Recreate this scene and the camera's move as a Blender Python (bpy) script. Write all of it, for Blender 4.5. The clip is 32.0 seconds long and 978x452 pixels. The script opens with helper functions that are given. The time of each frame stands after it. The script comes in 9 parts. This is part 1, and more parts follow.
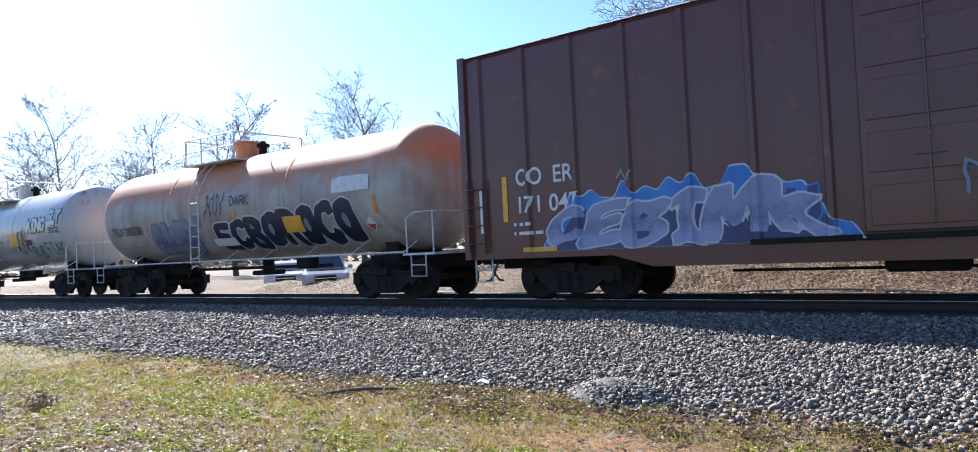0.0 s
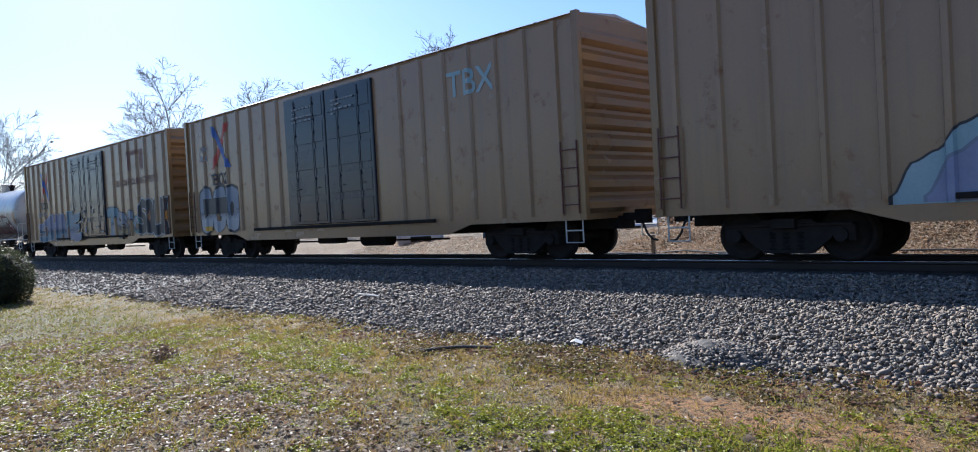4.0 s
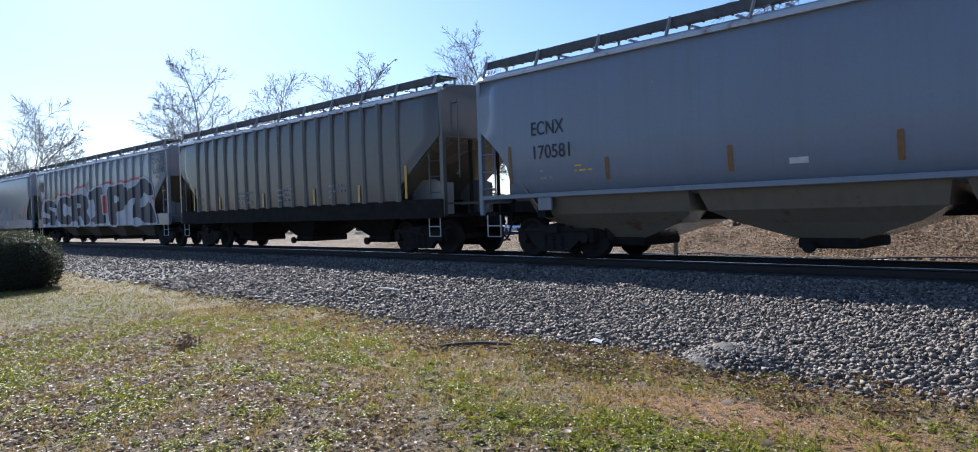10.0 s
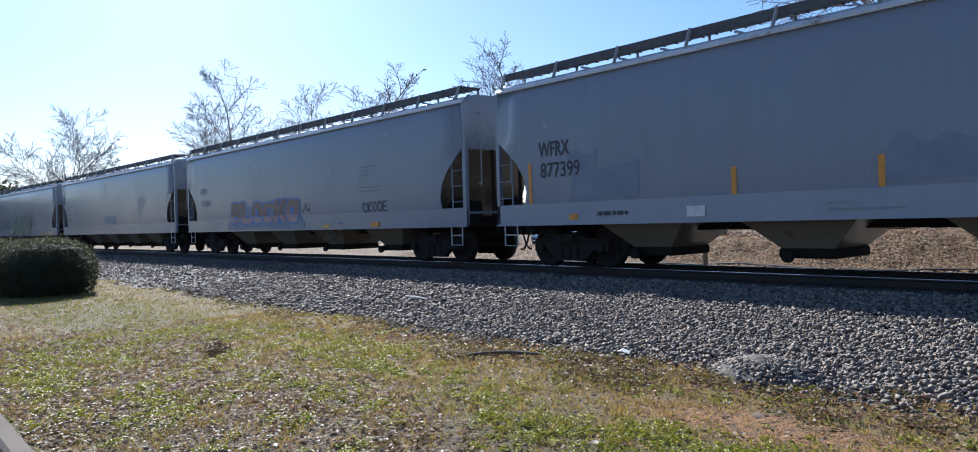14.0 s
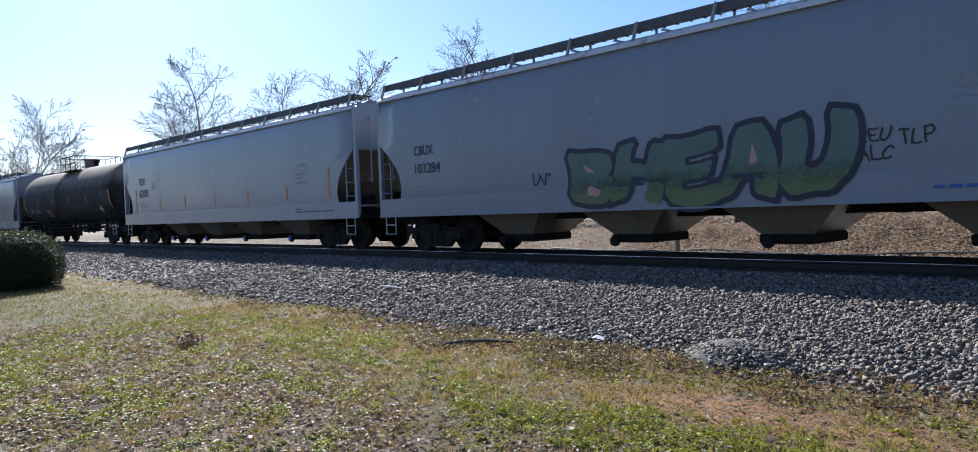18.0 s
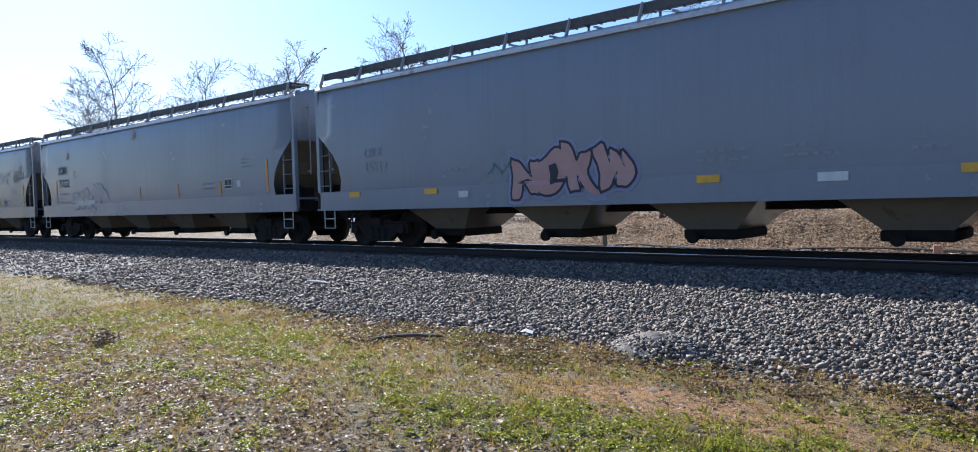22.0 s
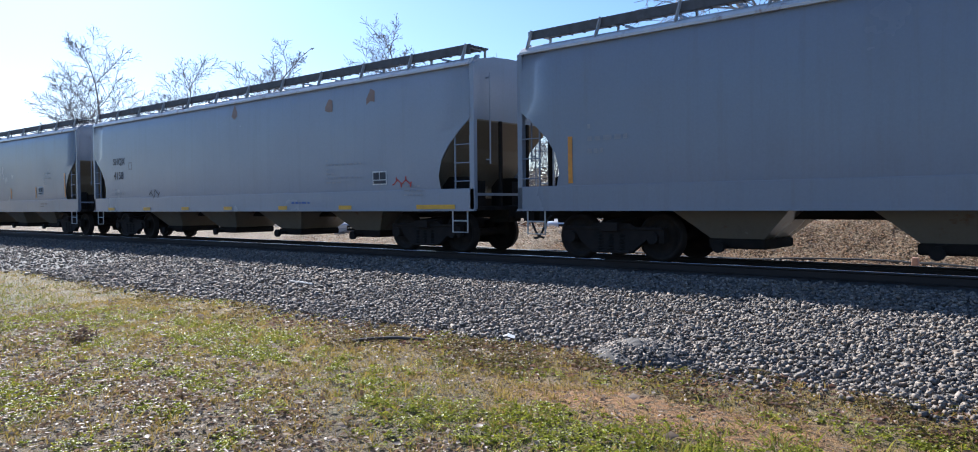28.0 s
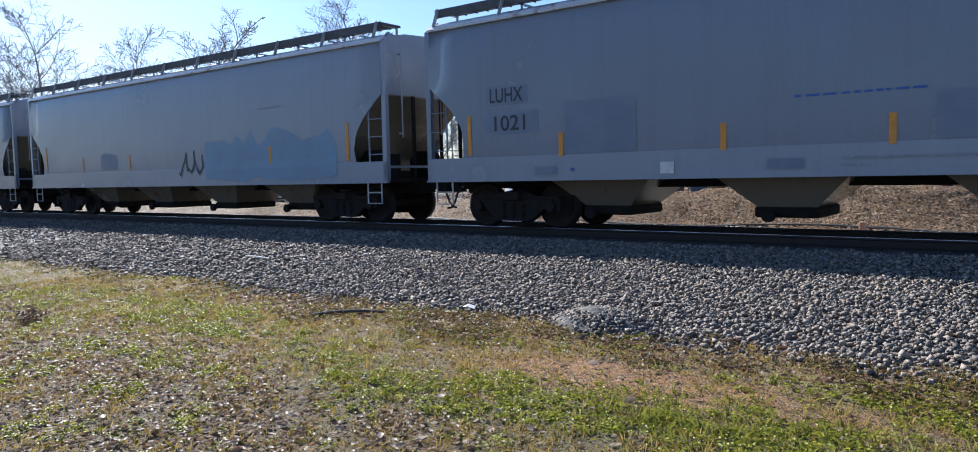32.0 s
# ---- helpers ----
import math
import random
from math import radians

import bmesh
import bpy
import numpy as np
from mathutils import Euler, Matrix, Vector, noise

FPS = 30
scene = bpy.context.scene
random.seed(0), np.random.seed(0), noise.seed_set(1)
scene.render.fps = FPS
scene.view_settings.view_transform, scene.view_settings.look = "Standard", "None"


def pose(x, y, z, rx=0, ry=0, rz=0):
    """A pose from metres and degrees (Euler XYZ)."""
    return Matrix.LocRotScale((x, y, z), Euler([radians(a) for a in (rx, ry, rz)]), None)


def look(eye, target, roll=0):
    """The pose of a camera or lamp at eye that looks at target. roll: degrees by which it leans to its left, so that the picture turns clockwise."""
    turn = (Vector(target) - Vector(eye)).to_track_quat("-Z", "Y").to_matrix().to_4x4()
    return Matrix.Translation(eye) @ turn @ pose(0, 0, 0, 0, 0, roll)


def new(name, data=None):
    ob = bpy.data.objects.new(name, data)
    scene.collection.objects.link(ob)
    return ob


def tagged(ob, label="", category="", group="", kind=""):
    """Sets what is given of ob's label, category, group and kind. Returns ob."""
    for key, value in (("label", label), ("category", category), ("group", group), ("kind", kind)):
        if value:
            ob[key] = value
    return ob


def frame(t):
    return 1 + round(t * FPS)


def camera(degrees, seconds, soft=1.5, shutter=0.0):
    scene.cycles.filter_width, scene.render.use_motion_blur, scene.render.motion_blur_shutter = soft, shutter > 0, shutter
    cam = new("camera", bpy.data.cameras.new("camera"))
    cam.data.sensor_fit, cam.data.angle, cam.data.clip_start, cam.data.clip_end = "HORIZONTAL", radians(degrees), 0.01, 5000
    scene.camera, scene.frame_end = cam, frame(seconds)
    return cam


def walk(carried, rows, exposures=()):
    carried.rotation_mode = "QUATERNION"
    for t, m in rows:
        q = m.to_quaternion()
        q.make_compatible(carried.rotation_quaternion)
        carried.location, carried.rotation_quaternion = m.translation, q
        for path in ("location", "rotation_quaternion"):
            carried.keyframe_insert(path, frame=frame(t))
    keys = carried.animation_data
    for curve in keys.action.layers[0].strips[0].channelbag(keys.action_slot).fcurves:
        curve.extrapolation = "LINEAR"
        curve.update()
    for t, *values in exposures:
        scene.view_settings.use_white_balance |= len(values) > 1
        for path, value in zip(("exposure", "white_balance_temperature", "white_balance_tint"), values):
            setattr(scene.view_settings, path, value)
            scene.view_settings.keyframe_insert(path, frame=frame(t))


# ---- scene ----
import functools
from mathutils.geometry import tessellate_polygon

# Plan: x runs along the track (the train goes towards +x), y away from the camera, z up.
# Lawn at z 0, rail tops at z 0.45, track centre about 13.5 m from the camera, on a wide curve.
RAIL_Z = 0.45
EYE = 1.55


def track_y(x):
    return 13.5 - 0.003446 * x - 0.000579 * x * x


def track_turn(x):
    return math.degrees(math.atan(-0.003446 - 0.001158 * x))


def travel(t):
    """How far the train has come at t seconds, from its place at 16 s."""
    u = (t - 16) / 16
    return 230.24 * u + 2.1745 * u * u - 0.4515 * u ** 3


# ---- camera: held in the hand on one spot, turning ----
EXPOSURES = ((0.0, 1.60), (1.0, 1.20), (2.0, 1.17), (3.5, 1.10), (6.0, 0.80), (8.0, 0.70), (9.0, 1.02), (10.0, 0.98), (12.0, 1.20), (13.0, 1.12), (14.0, 0.98), (18.0, 0.93), (20.0, 0.92), (21.0, 1.12), (22.0, 1.17), (24.0, 1.10), (26.0, 1.20), (29.0, 1.12), (32.0, 1.08))
cam = camera(66.36, 32.0, soft=1.0)
PATH = [
    (0.0, 38.41, 1.68, -2.75), (0.5, 38.67, -0.18, -4.65), (1.0, 39.75, -3.05, -5.29), (1.5, 39.98, -3.34, -5.03),
    (2.0, 41.63, -2.55, -5.53), (2.5, 43.67, -1.44, -4.05), (3.0, 44.97, -1.19, -4.02), (3.5, 45.04, -0.96, -3.43),
    (5.5, 50.63, -1.09, -2.25), (6.0, 52.72, -0.97, -2.10), (6.5, 52.42, -1.12, -2.97), (7.0, 51.70, -1.13, -2.58),
    (7.5, 51.87, -1.21, -2.22), (8.0, 51.35, -1.07, -2.04), (8.5, 50.39, -2.23, -3.82), (9.0, 46.97, -3.92, -3.83),
    (9.5, 46.71, -2.24, -3.21), (10.0, 47.31, -1.14, -1.83), (10.5, 44.05, 0.04, -1.26), (11.0, 41.78, 1.04, -0.15),
    (11.5, 40.29, 0.12, -0.33), (12.0, 41.81, -0.54, -0.23), (12.5, 43.08, -0.60, -0.52), (13.0, 46.43, -1.45, -1.16),
    (13.5, 48.27, -1.52, -1.73), (14.0, 49.40, -0.38, -1.61), (14.5, 48.81, -0.28, -1.89), (15.0, 48.83, -2.20, -2.99),
    (15.5, 49.11, -1.35, -3.00), (17.5, 47.95, -1.56, -2.38), (18.0, 47.44, -1.32, -2.12), (18.5, 47.25, -1.03, -1.14),
    (19.0, 45.76, -2.14, -1.62), (19.5, 44.50, -1.36, -2.06), (20.0, 43.24, -1.89, -2.74), (20.5, 41.95, -1.74, -2.23),
    (21.0, 43.21, -2.15, -1.45), (21.5, 43.22, -2.57, -1.60), (22.0, 42.11, -1.92, -1.70), (22.5, 41.71, -1.51, -1.86),
    (23.0, 41.53, -0.91, -2.06), (23.5, 40.55, -0.50, -1.91), (24.0, 39.28, 0.04, -1.76), (24.5, 38.78, -0.01, -2.08),
    (25.0, 39.38, 0.13, -1.59), (25.5, 38.96, -0.62, -1.13), (26.0, 40.52, -0.38, -1.03), (26.5, 41.01, -1.19, -0.89),
    (28.5, 40.82, -1.73, -0.47), (29.0, 40.38, -1.56, -1.14), (29.5, 41.76, -1.38, -1.29), (30.0, 41.42, -1.78, -1.69),
    (30.5, 42.20, -1.51, 0.04), (31.0, 45.20, -3.10, -0.44), (31.5, 45.55, -3.58, 0.13), (32.0, 37.78, -3.91, -1.24),
]


def aim(yaw, pitch, roll):
    y, p = radians(yaw), radians(pitch)
    way = Vector((-math.sin(y) * math.cos(p), math.cos(y) * math.cos(p), math.sin(p)))
    eye = Vector((0, 0, EYE))
    return look(eye, eye + way * 10, roll)


walk(cam, [(t, aim(yaw, pitch, roll)) for t, yaw, pitch, roll in PATH], exposures=[(t, e + 0.1, 5080, 16) for t, e in EXPOSURES])

# ---- world and sun ----
SUN_AZ, SUN_EL = 72.0, 33.0   # degrees to the left of +y, degrees up
world = bpy.data.worlds.new("sky")
scene.world = world
world.use_nodes = True
wn = world.node_tree.nodes
sky = wn.new("ShaderNodeTexSky")
sky.sky_type = 'NISHITA'
sky.sun_disc = False
sky.sun_elevation, sky.sun_rotation = radians(SUN_EL), radians(-SUN_AZ)
sky.air_density, sky.dust_density, sky.ozone_density = 1.25, 0.58, 3.7
wn["Background"].inputs["Strength"].default_value = 0.056
world.node_tree.links.new(sky.outputs[0], wn["Background"].inputs[0])
sun_data = bpy.data.lights.new("sun", 'SUN')
sun_data.energy, sun_data.angle, sun_data.color = 5.0, radians(0.53), (1.0, 0.87, 0.64)
sun = new("sun", sun_data)
sa, se = radians(SUN_AZ), radians(SUN_EL)
sun_way = Vector((-math.sin(sa) * math.cos(se), math.cos(sa) * math.cos(se), math.sin(se)))
sun.matrix_world = look(sun_way * 100, (0, 0, 0))


# ---- materials ----
def tree_of(name):
    m = bpy.data.materials.new(name)
    m.use_nodes = True
    nt = m.node_tree
    return m, nt, nt.nodes["Principled BSDF"]


def link(nt, a, b):
    nt.links.new(a, b)


def noise_node(nt, vec, scale, detail=4.0, rough=0.55):
    n = nt.nodes.new("ShaderNodeTexNoise")
    n.inputs["Scale"].default_value, n.inputs["Detail"].default_value, n.inputs["Roughness"].default_value = scale, detail, rough
    link(nt, vec, n.inputs["Vector"])
    return n.outputs["Fac"]


def ramp(nt, fac, lo, hi):
    r = nt.nodes.new("ShaderNodeMapRange")
    r.inputs["From Min"].default_value, r.inputs["From Max"].default_value = lo, hi
    link(nt, fac, r.inputs["Value"])
    return r.outputs["Result"]


def mix(nt, fac, a, b, mode='MIX'):
    m = nt.nodes.new("ShaderNodeMix")
    m.data_type, m.blend_type = 'RGBA', mode
    if isinstance(fac, (int, float)):
        m.inputs[0].default_value = fac
    else:
        link(nt, fac, m.inputs[0])
    for sock, v in ((m.inputs[6], a), (m.inputs[7], b)):
        if isinstance(v, tuple):
            sock.default_value = (*v, 1)
        else:
            link(nt, v, sock)
    return m.outputs[2]


def times(nt, a, b):
    m = nt.nodes.new("ShaderNodeMath")
    m.operation = 'MULTIPLY'
    for sock, v in ((m.inputs[0], a), (m.inputs[1], b)):
        if isinstance(v, (int, float)):
            sock.default_value = v
        else:
            link(nt, v, sock)
    return m.outputs[0]


def coords(nt, stretch=(1, 1, 1), kind="Object"):
    c = nt.nodes.new("ShaderNodeTexCoord")
    m = nt.nodes.new("ShaderNodeMapping")
    m.inputs["Scale"].default_value = stretch
    link(nt, c.outputs[kind], m.inputs["Vector"])
    return m.outputs["Vector"]


def bump(nt, bsdf, height, strength, dist=0.01):
    b = nt.nodes.new("ShaderNodeBump")
    b.inputs["Strength"].default_value, b.inputs["Distance"].default_value = strength, dist
    link(nt, height, b.inputs["Height"])
    link(nt, b.outputs["Normal"], bsdf.inputs["Normal"])


def plain(name, c, c2=None, scale=4.0, fine=40.0, rough=0.6, metal=0.0, relief=0.25, vary=0.0, island=0.0):
    """Two scales of mottling between c and c2, a fine relief, and a change of shade from object to object or island to island."""
    m, nt, b = tree_of(name)
    v = coords(nt)
    c2 = c2 or tuple(x * 0.7 for x in c)
    col = mix(nt, ramp(nt, noise_node(nt, v, scale), 0.35, 0.68), c, c2)
    fine_n = noise_node(nt, v, fine, 3.0)
    col = mix(nt, 0.35, col, mix(nt, fine_n, tuple(x * 0.6 for x in c), tuple(min(1, x * 1.35) for x in c)))
    if vary:
        o = nt.nodes.new("ShaderNodeObjectInfo")
        col = mix(nt, times(nt, o.outputs["Random"], vary), col, c2)
    if island:
        g = nt.nodes.new("ShaderNodeNewGeometry")
        col = mix(nt, times(nt, g.outputs["Random Per Island"], island), col, c2)
    link(nt, col, b.inputs["Base Color"])
    b.inputs["Roughness"].default_value, b.inputs["Metallic"].default_value = rough, metal
    if relief:
        bump(nt, b, fine_n, relief, 0.006)
    return m


def painted(name, c, dirt=(0.16, 0.13, 0.10), amount=0.5, rust=0.0, rough=0.5):
    """Car paint: road film in broad clouds, streaks that ran down the sheets, and rust blooms."""
    m, nt, b = tree_of(name)
    v = coords(nt)
    o = nt.nodes.new("ShaderNodeObjectInfo")
    shift = nt.nodes.new("ShaderNodeVectorMath")
    shift.operation = 'ADD'
    rnd = nt.nodes.new("ShaderNodeCombineXYZ")
    link(nt, times(nt, o.outputs["Random"], 60.0), rnd.inputs[0])
    link(nt, v, shift.inputs[0])
    link(nt, rnd.outputs[0], shift.inputs[1])
    v = shift.outputs[0]
    s = nt.nodes.new("ShaderNodeMapping")
    s.inputs["Scale"].default_value = (5.0, 5.0, 0.22)
    link(nt, v, s.inputs["Vector"])
    streak = ramp(nt, noise_node(nt, s.outputs[0], 1.0, 5.0, 0.65), 0.5, 0.8)
    cloud = ramp(nt, noise_node(nt, v, 0.55, 5.0), 0.35, 0.75)
    grain = noise_node(nt, v, 22.0, 4.0, 0.6)
    col = mix(nt, times(nt, cloud, amount * 0.55), c, dirt)
    col = mix(nt, times(nt, streak, amount * 0.75), col, dirt)
    col = mix(nt, 0.18, col, mix(nt, grain, tuple(x * 0.55 for x in c), tuple(min(1, x * 1.3) for x in c)))
    if rust:
        bloom = ramp(nt, noise_node(nt, v, 1.7, 8.0, 0.72), 0.62 - rust * 0.18, 0.72 - rust * 0.1)
        col = mix(nt, times(nt, bloom, 0.85), col, (0.17, 0.07, 0.03))
    link(nt, col, b.inputs["Base Color"])
    link(nt, times(nt, ramp(nt, cloud, -1.0, 2.2), rough), b.inputs["Roughness"])
    bump(nt, b, noise_node(nt, v, 1.3, 2.0), 0.22, 0.03)
    return m


GREY = painted("grey_hopper_paint", (0.212, 0.243, 0.30), amount=0.35)
# eave colour lightened to carry the sun's strip; the rust blooms are its own
SUNLIT_EAVE = painted("sunlit_eave_paint", (0.58, 0.58, 0.57), amount=0.4, rust=0.35)
DULL_FILM = plain("dull_orange_film", (0.26, 0.13, 0.04), (0.18, 0.09, 0.035), 8.0, 60.0, 0.6, relief=0.05)
WHITE = painted("white_hopper_paint", (0.28, 0.31, 0.365), amount=0.25)
DUSTY = painted("dusty_hopper_paint", (0.215, 0.225, 0.25), amount=0.5, rust=0.25)
TAN_LOW = painted("dusty_bay_paint", (0.24, 0.205, 0.155), amount=0.7, rust=0.2)
SLOPE = painted("dirty_slope_sheet", (0.21, 0.182, 0.135), dirt=(0.12, 0.11, 0.09), amount=0.5)
WEB_GREY = painted("dusty_end_web", (0.24, 0.24, 0.24), amount=0.6)
BROWN_RIB = painted("dark_grey_paint", (0.105, 0.098, 0.096), amount=0.4, rust=0.2)
LIGHT_RIB = painted("light_grey_rib_paint", (0.265, 0.275, 0.305), amount=0.35)
OXIDE = painted("oxide_red_paint", (0.115, 0.042, 0.036), dirt=(0.07, 0.045, 0.04), amount=0.45, rust=0.15)
YELLOW = painted("faded_yellow_paint", (0.31, 0.198, 0.11), dirt=(0.18, 0.14, 0.11), amount=0.6, rust=0.2)
# the yellow darkened for ends turned from the sun: shade in the colour
YELLOW_END_SHADED = painted("shaded_yellow_end_paint", (0.25, 0.15, 0.065), dirt=(0.20, 0.15, 0.10), amount=0.5, rust=0.2)
DOOR_NAVY = painted("navy_door_paint", (0.013, 0.017, 0.034), dirt=(0.045, 0.045, 0.05), amount=0.35)
TANK_WHITE = painted("tank_white_paint", (0.50, 0.475, 0.43), dirt=(0.22, 0.17, 0.13), amount=0.5, rust=0.15)
ROOF_METAL = painted("galvanised_roof", (0.45, 0.45, 0.44), amount=0.3, rough=0.35)
UNDER = plain("underframe_black", (0.015, 0.014, 0.013), (0.034, 0.026, 0.021), 3.0, 30.0, 0.85)
TRUCK_STEEL = plain("truck_casting", (0.017, 0.015, 0.0145), (0.036, 0.029, 0.025), 4.0, 40.0, 0.8, vary=0.5)
WHEEL_STEEL = plain("wheel_steel", (0.024, 0.02, 0.018), (0.045, 0.034, 0.027), 5.0, 40.0, 0.65, 0.3)
STEEL_WHITE = plain("white_painted_steel", (0.62, 0.62, 0.60), (0.42, 0.38, 0.33), 5.0, 60.0, 0.5, vary=0.3)
GRATE = plain("walkway_grating", (0.11, 0.11, 0.115), (0.06, 0.058, 0.056), 6.0, 60.0, 0.7, 0.2)
ORANGE = plain("orange_reflective_film", (0.72, 0.30, 0.025), (0.5, 0.2, 0.03), 8.0, 60.0, 0.4, relief=0.05)
YELLOW_FILM = plain("yellow_reflective_film", (0.75, 0.42, 0.03), (0.55, 0.3, 0.04), 8.0, 60.0, 0.4, relief=0.05)
INK = plain("black_lettering_paint", (0.03, 0.032, 0.04), (0.07, 0.07, 0.075), 7.0, 60.0, 0.6, relief=0)
GALV = plain("dull_galvanised_steel", (0.36, 0.365, 0.37), (0.26, 0.255, 0.25), 5.0, 60.0, 0.55, vary=0.3)
INK_WHITE = plain("white_lettering_paint", (0.7, 0.7, 0.68), (0.5, 0.49, 0.47), 7.0, 60.0, 0.6, relief=0)
INK_GREY = plain("grey_stencil_paint", (0.24, 0.25, 0.27), (0.34, 0.34, 0.35), 7.0, 60.0, 0.6, relief=0)
INK_DIM = plain("dirty_stencil_paint", (0.10, 0.10, 0.105), (0.06, 0.06, 0.062), 7.0, 60.0, 0.7, relief=0)
INK_PALE = plain("dull_white_lettering", (0.36, 0.36, 0.355), (0.24, 0.235, 0.23), 7.0, 60.0, 0.7, relief=0)
INK_BLUE = plain("blue_logo_paint", (0.04, 0.10, 0.36), (0.07, 0.13, 0.34), 7.0, 60.0, 0.5, relief=0)
INK_RED = plain("red_logo_paint", (0.42, 0.05, 0.03), (0.34, 0.06, 0.04), 7.0, 60.0, 0.5, relief=0)
FADED_RED = plain("faded_maroon_paint", (0.17, 0.085, 0.065), (0.22, 0.13, 0.09), 3.0, 30.0, 0.6, relief=0)
for m_ in (UNDER, TRUCK_STEEL, WHEEL_STEEL):
    m_.node_tree.nodes["Principled BSDF"].inputs["Specular IOR Level"].default_value = 0.15
RUBBER = plain("rubber_hose", (0.02, 0.02, 0.02), (0.035, 0.035, 0.035), 8.0, 60.0, 0.6)


SPRAYS = {}


def spray(name, c, c2=None):
    c2 = c2 or tuple(min(1, x * 1.25 + 0.015) for x in c)
    SPRAYS["spray_" + name] = c, c2
    return plain("spray_" + name, c, c2, 1.6, 24.0, 0.45, relief=0)


@functools.lru_cache(None)
def mist(name, z):
    """The same paint sprayed thin, so that it gives out in specks about a height."""
    c, c2 = SPRAYS[name]
    m = plain(name + "_mist", c, c2, 1.6, 24.0, 0.45, relief=0)
    nt = m.node_tree
    v = coords(nt)
    sep = nt.nodes.new("ShaderNodeSeparateXYZ")
    link(nt, v, sep.inputs[0])
    add = nt.nodes.new("ShaderNodeMath")
    add.operation = 'MULTIPLY_ADD'
    link(nt, noise_node(nt, v, 5.0, 6.0, 0.7), add.inputs[0])
    add.inputs[1].default_value = 0.5
    link(nt, sep.outputs[2], add.inputs[2])
    link(nt, ramp(nt, add.outputs[0], z + 0.45, z + 0.05), nt.nodes["Principled BSDF"].inputs["Alpha"])
    return m


SP_WHITE = spray("white", (0.52, 0.53, 0.56), (0.42, 0.44, 0.50))
SP_BLACK = spray("black", (0.018, 0.018, 0.022))
SP_NAVY = spray("navy", (0.012, 0.014, 0.034), (0.02, 0.024, 0.06))
SP_BLUE = spray("blue", (0.05, 0.16, 0.48), (0.10, 0.26, 0.58))
SP_SKY = spray("sky_blue", (0.20, 0.40, 0.58), (0.13, 0.30, 0.55))
SP_LAV = spray("lavender", (0.22, 0.235, 0.36), (0.29, 0.30, 0.42))
SP_RED = spray("red", (0.40, 0.05, 0.04))
SP_ORANGE = spray("orange", (0.40, 0.17, 0.07), (0.34, 0.18, 0.10))
SP_TEAL = spray("teal", (0.04, 0.14, 0.14), (0.08, 0.20, 0.19))
SP_PINK = spray("dusty_pink", (0.42, 0.24, 0.22), (0.50, 0.34, 0.30))
SP_YEL = spray("yellow", (0.42, 0.30, 0.08))
SP_BROWN = spray("red_brown", (0.21, 0.125, 0.09), (0.28, 0.19, 0.135))
SP_GREY = spray("blue_grey", (0.17, 0.20, 0.26), (0.23, 0.26, 0.32))
SP_MINT = spray("pale_cyan", (0.25, 0.36, 0.40), (0.34, 0.42, 0.45))
SP_PALE = spray("pale_grey", (0.36, 0.36, 0.37), (0.45, 0.45, 0.46))
SP_SAGE = spray("sage_green", (0.085, 0.14, 0.12), (0.12, 0.185, 0.155))
SP_STEEL = spray("steel_blue", (0.09, 0.145, 0.25), (0.13, 0.19, 0.30))
SP_DUSK = spray("dusk_violet", (0.045, 0.05, 0.13), (0.07, 0.08, 0.19))
SP_PERI = spray("periwinkle", (0.27, 0.29, 0.46), (0.34, 0.36, 0.52))
SP_MAROON = spray("maroon", (0.14, 0.03, 0.025), (0.19, 0.05, 0.04))
SP_LIME = spray("moss_green", (0.105, 0.14, 0.055), (0.15, 0.185, 0.075))
SP_CREAM = spray("cream", (0.46, 0.42, 0.34), (0.52, 0.48, 0.40))
SP_PINE = spray("dark_teal", (0.03, 0.085, 0.088), (0.05, 0.11, 0.12))
SP_WINE = spray("dark_wine", (0.055, 0.022, 0.026), (0.085, 0.03, 0.03))
SP_FAINT = spray("faint_sky", (0.20, 0.27, 0.36), (0.20, 0.33, 0.46))
SP_AQUA = spray("dull_aqua", (0.13, 0.22, 0.26), (0.20, 0.29, 0.33))
SP_ASH = spray("ash_grey", (0.21, 0.23, 0.27), (0.26, 0.275, 0.31))
SP_LILAC = spray("dull_lilac", (0.19, 0.195, 0.29), (0.25, 0.25, 0.33))
SP_OCHRE = spray("ochre", (0.24, 0.17, 0.065), (0.20, 0.15, 0.07))
SP_SLATE = spray("slate_blue", (0.115, 0.18, 0.225), (0.16, 0.23, 0.28))


